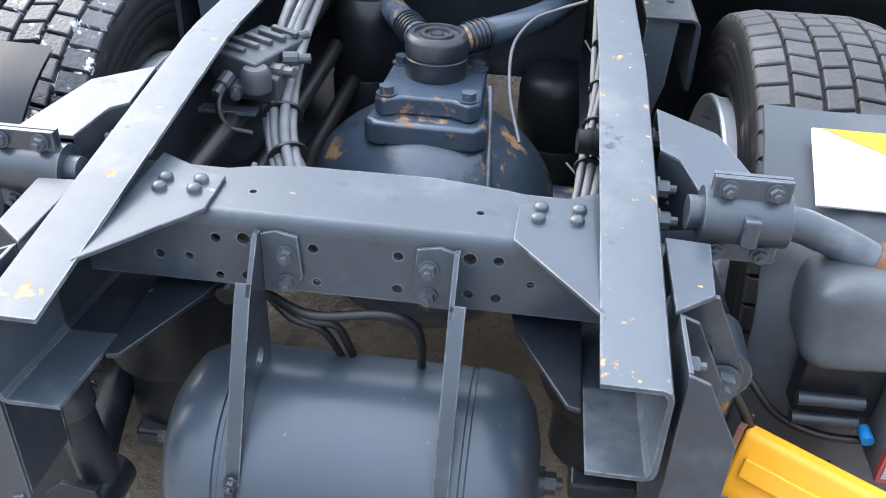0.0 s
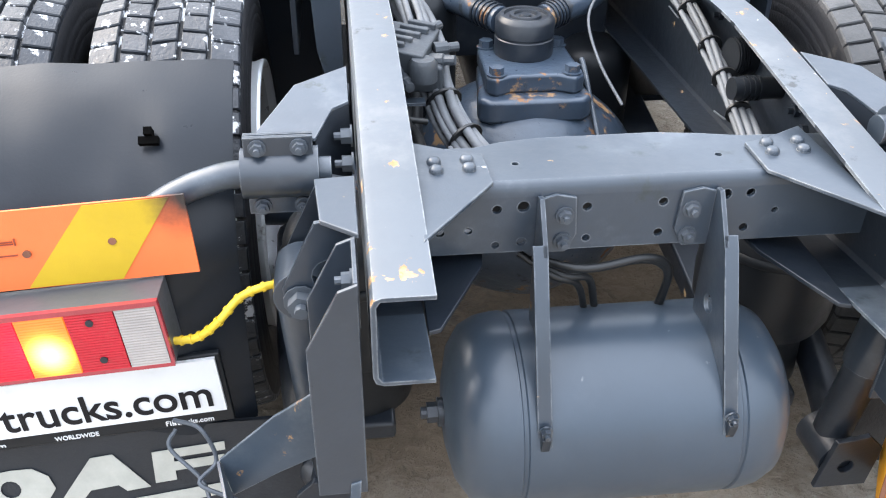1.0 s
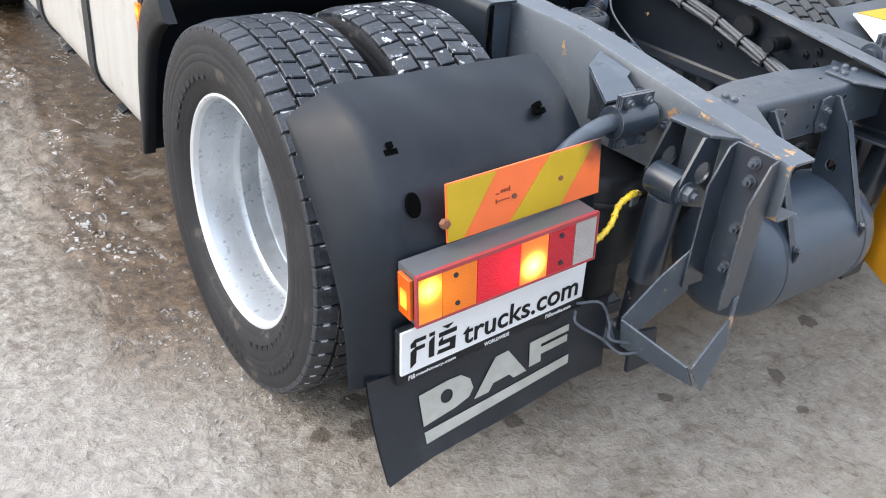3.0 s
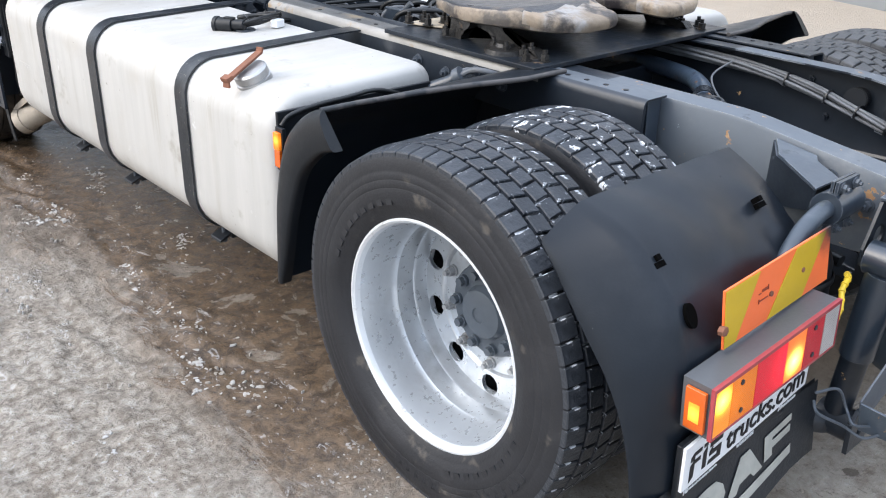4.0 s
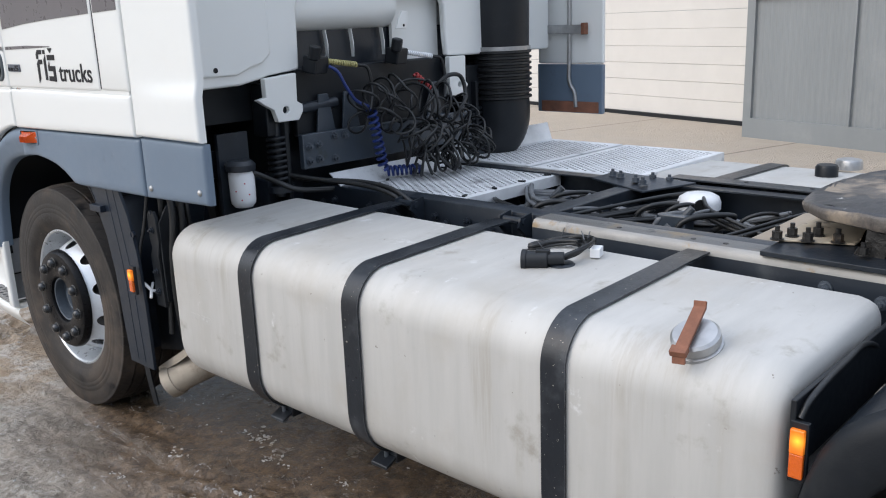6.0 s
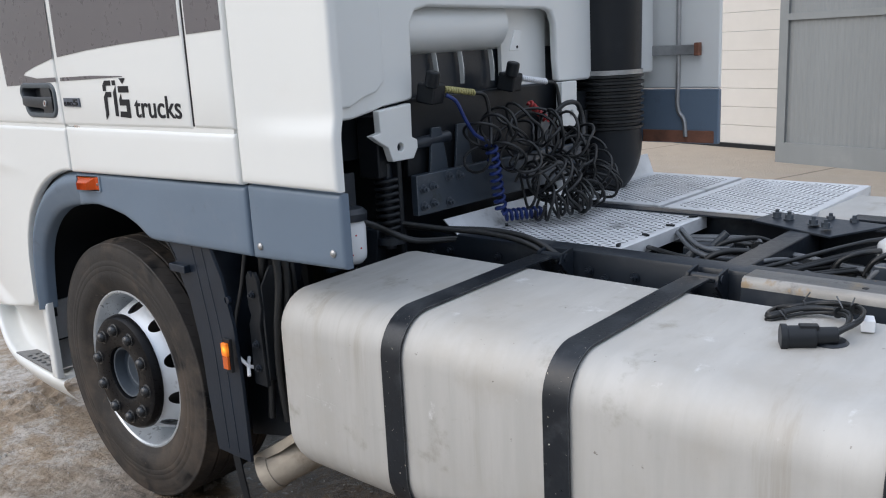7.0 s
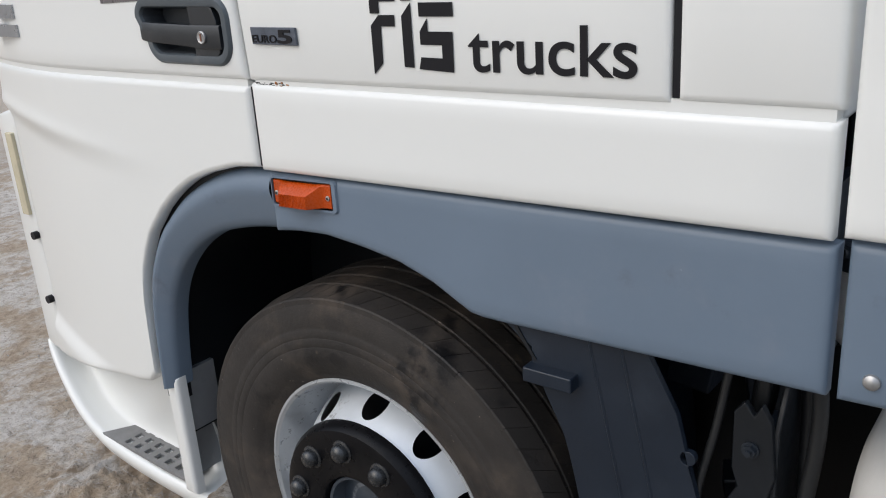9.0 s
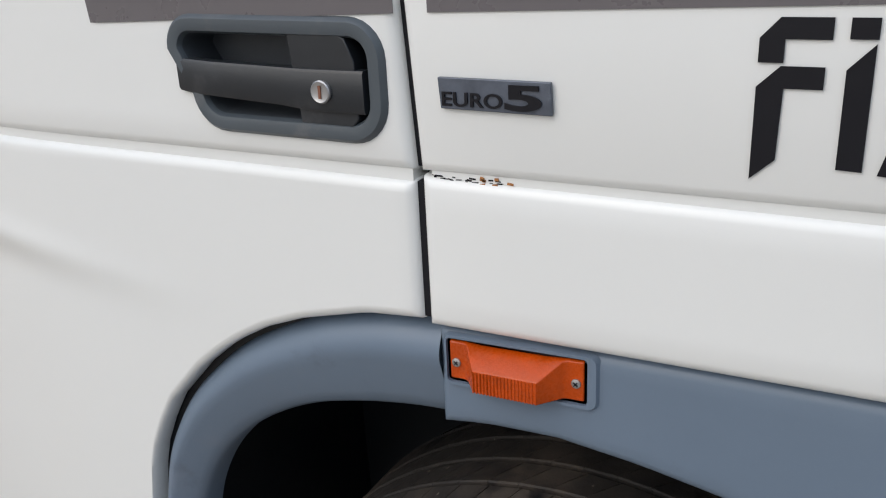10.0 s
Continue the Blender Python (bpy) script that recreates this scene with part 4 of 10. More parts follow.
for side in (-1, 1):
    bm = bmesh.new()
    z = 0.8855
    solid(bm, [(side * x, y, z) for x, y in ((0.205, -0.694), (0.24, -0.684), (0.316, -0.643), (0.316, -0.93), (0.203, -0.784))], (0, 0, 0.007))
    part("gusset_plate", bm, chassis, truck, bevel=0.002)
    bm = bmesh.new()
    solid(bm, [(side * x, y, 0.882) for x, y in ((0.397, -0.74), (0.455, -0.745), (0.447, -0.86), (0.397, -0.90))], (0, 0, 0.008))
    part("shock_bracket_top", bm, chassis, truck, bevel=0.002)

# -- air tank behind the crossmember --
AT = Vector((0, -0.815, 0.49))
bm = bmesh.new()
R = 0.158
lathe(bm, [(0.0, -0.275), (0.06, -0.272), (0.11, -0.26), (0.14, -0.24), (0.153, -0.215), (R, -0.185), (R, -0.172), (R - 0.003, -0.170), (R - 0.003, -0.164), (R, -0.162), (R, 0.162), (R - 0.003, 0.164), (R - 0.003, 0.170), (R, 0.172), (R, 0.185), (0.153, 0.215), (0.14, 0.24), (0.11, 0.26), (0.06, 0.272), (0.0, 0.275)], AT, "x", 64)
part("air_tank", bm, air_tank_paint, truck, "slate grey cylindrical air tank with domed ends", smooth=40)

# -- fuel tank --
def tank_profile(k=1.0):
    """Cross-section (x, z) of the tank, outer side first at minus x."""
    pts = []
    for cx, cz, r, a0, a1, n in ((-1.078, 0.822, 0.115, 180, 96, 8), (-0.635, 0.900, 0.05, 88, 0, 5), (-0.635, 0.398, 0.05, 0, -90, 5), (-1.046, 0.495, 0.147, -90, -180, 8)):
        for i in range(n + 1):
            a = radians(a0 + (a1 - a0) * i / n)
            pts.append((cx + r * math.cos(a), cz + r * math.sin(a)))
    cx, cz = -0.87, 0.63
    return [(cx + (x - cx) * k, cz + (z - cz) * k) for x, z in pts]


def fuel_tank(mirror=1, front=2.89):
    bm = bmesh.new()
    ends = [(0.0, 0.86), (0.004, 0.93), (0.014, 0.965), (0.03, 0.985), (0.055, 1.0)]
    ys = [(0.625 + d, k) for d, k in ends] + [(0.625 + (front - 0.625) * i / 12, 1.0) for i in range(1, 12)] + [(front - d, k) for d, k in reversed(ends)]
    rings = [[bm.verts.new((mirror * x, y, z)) for x, z in tank_profile(k)] for y, k in ys]
    n = len(rings[0])
    for a, b in zip(rings, rings[1:]):
        for k in range(n):
            bm.faces.new((a[k], a[(k + 1) % n], b[(k + 1) % n], b[k]))
    bm.faces.new(rings[0])
    bm.faces.new(rings[-1])
    return part("fuel_tank", bm, tank_alu, truck, "weathered brushed aluminium fuel tank", smooth=40)


tank = fuel_tank()
tank_r = fuel_tank(-1, 1.97)


def tank_strap(yc, w, owner, mirror=1):
    bm = bmesh.new()
    pr = tank_profile(1.012)
    pr = [(x, z) for x, z in pr]
    line = [(-0.43, 0.93), (-0.50, 0.955), *[pr[i] for i in (9, 8, 7, 6, 5, 4, 3, 2, 1, 0)], *[pr[i] for i in range(len(pr) - 1, len(pr) - 10, -1)], (-0.98, 0.340)]
    strip(bm, [(mirror * x, z) for x, z in line], -0.006 * mirror, "y", yc - w / 2, yc + w / 2)
    return part("tank_strap", bm, strap_paint, owner, "black painted steel strap", smooth=40)


for yc in (2.395, 1.875, 1.158):
    tank_strap(yc, 0.070, tank)
for yc in (1.60, 0.95):
    tank_strap(yc, 0.075, tank_r, -1)

# -- wheels --
def tyre(owner, centre, x_out, x_in, r, kind, s):
    """A tyre between x_out (outer face) and x_in; s is the side."""
    bm = bmesh.new()
    w = abs(x_in - x_out)
    y, z = centre
    mid = (x_out + x_in) / 2
    h = w / 2
    base = r - 0.014
    half = [(0.295, h * 0.72), (0.305, h * 0.80), (0.325, h * 0.90), (0.328, h * 0.905), (0.331, h * 0.925), (0.36, h * 0.985), (0.385, h * 1.0), (0.388, h * 0.993), (0.391, h * 1.0), (0.405, h * 0.998), (0.408, h * 0.99), (0.411, h * 0.996), (0.425, h * 0.98), (0.428, h * 0.972), (0.431, h * 0.974), (0.450, h * 0.965), (base - 0.012, h * 0.945), (base - 0.004, h * 0.925), (base, h * 0.90)]
    prof = [(a, -b) for a, b in half] + [(a, b) for a, b in reversed(half)]
    lathe(bm, prof, (mid, y, z), "x", 96, caps=False)
    ob = part("tyre", bm, rubber if kind == "drive" else rubber_brown, owner, "worn black drive tyre with block tread and white salt in the grooves" if kind == "drive" else "dusty black ribbed steering tyre")
    if kind == "drive":
        bm = bmesh.new()
        lathe(bm, [(base + 0.0012, -h * 0.84), (base + 0.0012, h * 0.84)], (mid, y, z), "x", 96, caps=False)
        part("tread_groove", bm, rubber_snow if mid < 0 else rubber, owner, "grooves packed with white salt and snow" if mid < 0 else "dusty grooves")
        if abs(x_out) > 1.1:
            # worn raised lettering on the sidewall, as bars
            bm = bmesh.new()
            for a0 in (20, 200):
                for i in range(9):
                    a = radians(a0 + 6.4 * i)
                    u, v = Vector((0, math.cos(a), math.sin(a))), Vector((0, -math.sin(a), math.cos(a)))
                    c = Vector((x_out, y, z)) + u * 0.362
                    q = [c + u * p + v * w2 for p, w2 in ((-0.016, -0.012), (0.016, -0.012), (0.016, 0.010), (-0.016, 0.010))]
                    solid(bm, [(x_out + 0.005 * s, p.y, p.z) for p in q], (-0.0030 * s, 0, 0))
            part("sidewall_relief", bm, rubber, owner, "worn raised bars", kind="stuff")
    tread(owner, mid, h, y, z, r, base, kind)
    return ob


def tread_block(bm, mid, h, row, rows, k, per, r, base, kind, y, z):
    """One block of the tread, its flanks slightly drawn in."""
    rw = 2 * h * 0.93 / rows
    gx = 0.0035 if kind == "drive" else 0.003
    x0 = mid - h * 0.93 + rw * row + (gx if row else -0.002)
    x1 = mid - h * 0.93 + rw * (row + 1) - (gx if row < rows - 1 else -0.002)
    gap = (0.10 if 0 < row < rows - 1 else 0.09) if kind == "drive" else 0.012
    a0 = 2 * math.pi * (k + (row % 2) * 0.5 + gap / 2) / per
    a1 = 2 * math.pi * (k + (row % 2) * 0.5 + 1 - gap / 2) / per
    skew = (0.0 if row in (0, rows - 1) else 0.07 if row % 2 else -0.07) * 2 * math.pi / per if kind == "drive" else 0.03
    vs = []
    for rr, inset in ((base - 0.004, 0.0), (r - 0.002, 0.0008), (r, 0.003)):
        for xx, aa, da in ((x0 + inset, a0 - skew, inset), (x1 - inset, a0 + skew, inset), (x1 - inset, a1 + skew, -inset), (x0 + inset, a1 - skew, -inset)):
            drop = 0.018 * (max(0, abs(xx - mid) / h - 0.66) / 0.34) ** 2
            ang = aa + (da if kind == "drive" else da * 0.12) / r
            vs.append((xx, y + (rr - drop) * math.cos(ang), z + (rr - drop) * math.sin(ang)))
    faces(bm, vs, [(8, 9, 10, 11), *[(4 * q + i, 4 * q + (i + 1) % 4, 4 * q + 4 + (i + 1) % 4, 4 * q + 4 + i) for q in (0, 1) for i in range(4)]])


def tread(owner, mid, h, y, z, r, base, kind):
    rows, per = (5, 60) if kind == "drive" else (5, 72)
    TREADS.append((owner, mid, h, y, z, r, base, kind, rows, per))


TREADS = []


def disc_with_holes(bm, centre, x, r_in, r_out, r_c, n, hole, thick, s, phase=0.0):
    """A flat ring with round holes on the pitch radius r_c, standing in x."""
    y, z = centre
    k_hole = 12
    for face_x, flip in ((x, 1), (x + s * thick, -1)):
        for i in range(n):
            a = 2 * math.pi * i / n + phase
            span = math.pi / n
            hc = (y + r_c * math.cos(a), z + r_c * math.sin(a))
            hv = [bm.verts.new((face_x, hc[0] + hole * math.cos(a + 2 * math.pi * j / k_hole), hc[1] + hole * math.sin(a + 2 * math.pi * j / k_hole))) for j in range(k_hole)]
            ov = []
            for rr, da in ((r_out, 0), (r_out, 0.55), (r_out, 1.0), (r_c, 1.0), (r_in, 1.0), (r_in, 0.5), (r_in, 0), (r_in, -0.5), (r_in, -1.0), (r_c, -1.0), (r_out, -1.0), (r_out, -0.55)):
                ov.append(bm.verts.new((face_x, y + rr * math.cos(a + da * span), z + rr * math.sin(a + da * span))))
            for j in range(12):
                bm.faces.new((hv[j], hv[(j + 1) % 12], ov[(j + 1) % 12], ov[j]))


def wheel(centre, x_face, x_tyre_out, x_tyre_in, r, kind, s):
    """s: +1 where the inside of the truck lies at greater x."""
    y, z = centre
    bm = bmesh.new()
    o = (x_face, y, z)
    if kind == "drive":
        prof = [(0.303, 0.0), (0.309, -0.018), (0.308, -0.024), (0.302, -0.025), (0.296, -0.020), (0.291, -0.006), (0.285, 0.026), (0.281, 0.050), (0.279, 0.088), (0.276, 0.100), (0.272, 0.107), (0.2695, 0.150), (0.2705, 0.157), (0.2705, 0.163), (0.267, 0.170), (0.265, 0.198), (0.261, 0.207), (0.26, 0.225), (0.275, 0.215), (0.293, 0.10), (0.303, 0.05)]
        lathe(bm, [(r0, h0 * s) for r0, h0 in prof], o, "x", 72, closed=True)
        disc_with_holes(bm, centre, x_face + 0.206 * s, 0.198, 0.263, 0.231, 10, 0.0305, 0.012, s, 0.279)
        lathe(bm, [(0.200, 0.206 * s), (0.194, 0.209 * s), (0.188, 0.217 * s), (0.135, 0.217 * s), (0.135, 0.235 * s), (0.200, 0.230 * s)], o, "x", 48, closed=True)
    else:
        prof = [(0.303, 0.0), (0.309, -0.022 * s), (0.308, -0.028 * s), (0.302, -0.029 * s), (0.296, -0.024 * s), (0.291, -0.008 * s), (0.283, 0.026 * s), (0.274, 0.05 * s), (0.268, 0.075 * s), (0.262, 0.085 * s)]
        lathe(bm, [*prof, (0.262, 0.12 * s), (0.29, 0.10 * s), (0.303, 0.05 * s)], o, "x", 72, closed=True)
        # a bulged disc with slots near its rim
        nseg, rings = 300, []
        key = [(0.268, 0.084), (0.262, 0.066), (0.254, 0.046), (0.244, 0.024), (0.232, 0.0), (0.220, -0.022), (0.210, -0.040), (0.203, -0.050), (0.19, -0.055), (0.12, -0.055)]
        for q in np.linspace(0, len(key) - 1, 46):
            rr, hh = np.interp(q, range(len(key)), [c[0] for c in key]), np.interp(q, range(len(key)), [c[1] for c in key])
            rings.append((rr, hh))
        last = len(rings) - 1

        def at(i, k):
            rr, hh = (float(np.interp(i, range(last + 1), [c[m] for c in rings])) for m in (0, 1))
            return x_face + hh * s, y + rr * math.cos(2 * math.pi * k / nseg), z + rr * math.sin(2 * math.pi * k / nseg)

        def out(i, k):
            """How far a place lies outside the nearest slot: below 1 is inside."""
            return math.hypot((k % 30 - 15) / 5.6, (i - 17) / 8.0)

        gone = [[out(i + 0.5, k + 0.5) < 1 for k in range(nseg)] for i in range(last)]
        grid = []
        for i in range(last + 1):
            row = []
            for k in range(nseg):
                near = [gone[a][b % nseg] for a in (i - 1, i) if 0 <= a < last for b in (k - 1, k)]
                if any(near) and not all(near):
                    f = out(i, k)
                    row.append(bm.verts.new(at(17 + (i - 17) / f, k - k % 30 + 15 + (k % 30 - 15) / f)))
                else:
                    row.append(bm.verts.new(at(i, k)))
            grid.append(row)
        for i in range(last):
            for k in range(nseg):
                if not gone[i][k]:
                    bm.faces.new((grid[i][k], grid[i + 1][k], grid[i + 1][(k + 1) % nseg], grid[i][(k + 1) % nseg]))
    if kind == "drive":
        bmesh.ops.remove_doubles(bm, verts=bm.verts, dist=2e-5)
    # rear lip and front disc brighter than the well: light put into the colour
    for f in bm.faces:
        c = f.calc_center_median()
        d = math.hypot(c.y - y, c.z - z)
        f.material_index = 1 if d > (0.290 if kind == "drive" else 0.266) else 0
    rim = part("wheel", bm, [rim_paint, rim_lit] if kind == "drive" else [rim_lit, rim_paint], truck, "silver painted steel disc wheel", smooth=26)
    tyre(rim, centre, x_tyre_out, x_tyre_in, r, kind, s)
    return rim


def rear_wheels(s):
    out = wheel(REAR, -1.165 * s, -1.215 * s, -0.925 * s, 0.485, "drive", s)
    bm = bmesh.new()
    o = (-1.165 * s, *REAR)
    lathe(bm, [(0.0, 0.160 * s), (0.020, 0.160 * s), (0.022, 0.156 * s), (0.048, 0.158 * s), (0.066, 0.163 * s), (0.072, 0.176 * s), (0.076, 0.184 * s), (0.122, 0.187 * s), (0.128, 0.192 * s), (0.132, 0.225 * s)], o, "x", 48)
    part("hub", bm, hub_paint, out, "dark grey axle hub cover", smooth=35)
    for k in range(10):
        a = 2 * math.pi * k / 10
        bm = bmesh.new()
        p = Vector((-1.165 * s + 0.188 * s, REAR[0] + 0.104 * math.cos(a), REAR[1] + 0.104 * math.sin(a)))
        tube(bm, [p, p - Vector((0.012 * s, 0, 0))], 0.0165, 12)
        tube(bm, [p, p - Vector((0.026 * s, 0, 0))], 0.0125, 6)
        part("hub_bolt", bm, hub_paint, out)
        bm = bmesh.new()
        a += 0.31
        p = Vector((-1.165 * s + 0.217 * s, REAR[0] + 0.1675 * math.cos(a), REAR[1] + 0.1675 * math.sin(a)))
        tube(bm, [p, p - Vector((0.006 * s, 0, 0))], 0.017, 12)
        tube(bm, [p, p - Vector((0.024 * s, 0, 0))], 0.013, 6)
        tube(bm, [p, p - Vector((0.036 * s, 0, 0))], 0.008, 8)
        part("wheel_nut", bm, rim_grey, out)
    for a0, n in ((-28, 7), (-78, 6)):
        for k in range(n):
            a = radians(a0 - 4.6 * k)
            bm = bmesh.new()
            mid = Vector((-1.2135 * s, REAR[0] - 0.405 * math.cos(a), REAR[1] + 0.405 * math.sin(a)))
            obox(bm, mid, (0.0035, 0.016, 0.036), (-math.degrees(a) + 90, 0, 0))
            obox(bm, mid + Vector((0, 0.010 * math.sin(a), 0.010 * math.cos(a))), (0.0035, 0.005, 0.030), (-math.degrees(a) + 78, 0, 0))
            part("sidewall_bar", bm, rubber, out, bevel=0.0008)
    inner = wheel(REAR, -0.60 * s, -0.875 * s, -0.585 * s, 0.485, "drive", -s)
    return out, inner


nut_grey = surface("nut_cap_grey", (0.0210, 0.0231, 0.0259), 0.28, 0.2, 0.2, 20, 0.05, 120, coat=0.3)


def front_wheel(s):
    w = wheel(FRONT, -1.15 * s, -1.205 * s, -0.90 * s, 0.503, "steer", s)
    o = (-1.15 * s, *FRONT)
    bm = bmesh.new()
    lathe(bm, [(0.100, -0.030 * s), (0.100, -0.060 * s), (0.103, -0.070 * s), (0.115, -0.076 * s), (0.196, -0.076 * s), (0.210, -0.072 * s), (0.219, -0.060 * s), (0.222, -0.042 * s), (0.210, -0.040 * s), (0.110, -0.045 * s)], o, "x", 60, closed=True)
    part("nut_cover", bm, gloss_black, w, "black plastic ring cover with ten nut caps", smooth=35)
    for k in range(10):
        a = 2 * math.pi * (k + 0.3) / 10
        bm = bmesh.new()
        p = (-1.15 * s - 0.075 * s, FRONT[0] + 0.1675 * math.cos(a), FRONT[1] + 0.1675 * math.sin(a))
        lathe(bm, [(0.026, 0.0), (0.026, -0.003 * s), (0.021, -0.005 * s), (0.020, -0.014 * s), (0.016, -0.021 * s), (0.008, -0.025 * s), (0.0, -0.026 * s)], p, "x", 18)
        part("nut_cap", bm, nut_grey, w, smooth=40)
    bm = bmesh.new()
    lathe(bm, [(0.0, 0.07 * s), (0.235, 0.07 * s), (0.250, 0.10 * s), (0.250, 0.20 * s), (0.0, 0.20 * s)], o, "x", 40)
    part("brake_drum", bm, decal_black, w, smooth=35)
    bm = bmesh.new()
    lathe(bm, [(0.0, -0.02 * s), (0.045, -0.022 * s), (0.075, -0.018 * s), (0.082, -0.008 * s), (0.094, -0.006 * s), (0.105, -0.02 * s)], o, "x", 48)
    part("hub", bm, chassis, w, "slate grey wheel hub", smooth=35)
    bm = bmesh.new()
    lathe(bm, [(0.088, -0.050 * s), (0.090, -0.058 * s), (0.096, -0.060 * s), (0.0985, -0.055 * s), (0.0985, -0.010 * s), (0.088, -0.010 * s)], o, "x", 48, closed=True)
    part("hub_ring", bm, hub_paint, w, "grey metal hub ring", smooth=35)
    return w


for s in (1, -1):
    rear_wheels(s)
    front_wheel(s)

# -- rear mudguards and flaps --
GUARD = [(-0.43, 0.955), (-0.52, 0.925), (-0.605, 0.872), (-0.665, 0.815), (-0.70, 0.75), (-0.722, 0.66), (-0.728, 0.55), (-0.725, 0.40)]
GUARD_EDGE = [(-0.425, 0.888), (-0.465, 0.845), (-0.505, 0.795), (-0.56, 0.73), (-0.615, 0.665), (-0.66, 0.585), (-0.69, 0.49), (-0.705, 0.395)]


def edge_band(bm, a, b, shift):
    """A thin band between two lines."""
    q = Vector(shift)
    rows = [[bm.verts.new(Vector(v) + w) for v in line] for line, w in ((a, Vector()), (b, Vector()), (b, q), (a, q))]
    for r0, r1 in zip(rows, rows[1:] + rows[:1]):
        for k in range(len(a) - 1):
            bm.faces.new((r0[k], r0[k + 1], r1[k + 1], r1[k]))
    for k in (0, -1):
        bm.faces.new([r[k] for r in rows])


def flap_at(u, v):
    """The hanging flap: u from its outer end, v downward; the outer lower corner is curled back."""
    return -1.203 + 0.69 * u + 0.02 * v * (1 - u), -0.729 - 0.052 * (v * (1 - u)) ** 2 - 0.028 * v + 0.004 * math.sin(u * 9) * v, 0.42 - v * (0.238 - 0.04 * u)


def rear_guard(s):
    bm = bmesh.new()
    line = smooth_line([Vector((a, b, 0)) for a, b in GUARD], 4)
    edge = smooth_line([Vector((a, b, 0)) for a, b in GUARD_EDGE], 4)
    x0, x1 = -1.232, -0.585 if s > 0 else -0.56
    xs = [-1.232, -1.231, -1.226, -1.217, -1.204, -1.188, -1.17, -1.15, -1.13] + [-1.13 + (x1 + 1.13) * i / 30 for i in range(1, 31)]
    n = len(xs) - 1
    for off in (0.0, 0.007):
        grid = []
        for x in xs:
            k = max(0.0, (-1.13 - x) / 0.102)
            roll = 0.72 * k + 0.28 * (1 - math.sqrt(max(0.0, 1 - k * k)))
            bend = 0.034 * max(0.0, (x + 0.70) / 0.12) ** 1.5
            row = []
            for j, p in enumerate(line):
                d = (line[min(j + 1, len(line) - 1)] - line[max(j - 1, 0)]).normalized()
                dent = 0.014 * noise.fractal(Vector((x * 4.5, j * 0.12, 1.7 + s)), 1.0, 2.0, 2) + 0.012 * math.exp(-((x + 0.715) / 0.022) ** 2) * max(0.0, 1 - abs(j - 11) / 6)
                h = bend * min(1.0, j / 9) + off + max(-0.010, min(0.010, dent)) * (1 - k)
                q = Vector((p.x - d.y * h, p.y + d.x * h, 0)).lerp(edge[j], roll)
                row.append(bm.verts.new((x * s, q.x, q.y)))
            grid.append(row)
        for i in range(n):
            for j in range(len(line) - 1):
                bm.faces.new((grid[i][j], grid[i + 1][j], grid[i + 1][j + 1], grid[i][j + 1]))
    part("rear_mudguard", bm, guard_plastic if s > 0 else guard_dusty, truck, "black plastic rear mudguard with dents and slots" if s > 0 else "dusty grey plastic rear mudguard", smooth=50)
    bm = bmesh.new()
    n, rows = 30, []
    for j in range(8):
        row = []
        for i in range(n + 1):
            x, y, z = flap_at(i / n, j / 7)
            ragged = 0.003 * noise.noise(Vector((i * 0.9, j * 1.3, s))) if j == 7 else 0.0
            row.append((x * s, y, z + ragged))
        rows.append(row)
    for off in (0, 0.008):
        vs = [[bm.verts.new((p[0], p[1] + off, p[2])) for p in row] for row in rows]
        for j in range(7):
            for i in range(n):
                bm.faces.new((vs[j][i], vs[j][i + 1], vs[j + 1][i + 1], vs[j + 1][i]))
    part("mud_flap", bm, flap_rubber, truck, "black rubber mud flap with worn cream print", smooth=60)


for s in (1, -1):
    rear_guard(s)

# -- board, lamp and plate on the mudguard --
bm = bmesh.new()
box(bm, (-1.036, -0.742, 0.706), (-0.634, -0.737, 0.842))
board = part("marker_board", bm, board_orange, truck, "orange and yellow striped reflective board")
bm = bmesh.new()
box(bm, (-1.13, -0.815, 0.60), (-0.635, -0.745, 0.725))
lamp = part("tail_lamp", bm, lamp_grey, truck, "rear lamp cluster, lit")
bm = bmesh.new()
box(bm, (-1.133, -0.772, 0.432), (-0.615, -0.765, 0.545))
plate = part("advert_plate", bm, plate_white, truck, "white advertising plate")

# -- fifth wheel --
bm = bmesh.new()
box(bm, (-0.51, 0.268, 0.976), (0.52, 0.975, 0.990))
part("mounting_plate", bm, oily_plate, truck, bevel=0.002)
worn_edge = surface("worn_coupling_edge", (0.27, 0.215, 0.155), 0.5, 0.15, 0.3, 6, 0.6, 26, [((0.33, 0.32, 0.31), 6, 0.50, 0.66, 0.5), ((0.060, 0.052, 0.047), 5, 0.50, 0.62, 0.5), ((0.34, 0.17, 0.07), 9, 0.62, 0.70, 0.8)], depth=0.008)
coupling_rim = surface("coupling_rim", (0.095, 0.085, 0.076), 0.5, 0.1, 0.3, 7, 0.6, 28, [((0.26, 0.215, 0.165), 6, 0.50, 0.64, 0.6), ((0.020, 0.017, 0.019), 5, 0.52, 0.64, 0.45)], depth=0.008)


def coupling_z(y):
    """The plate leans a little forward and its horns slope down at the tail."""
    return 0.013 - 0.075 * (y - 0.57) - 0.26 * max(0.0, 0.42 - y)


bm = bmesh.new()
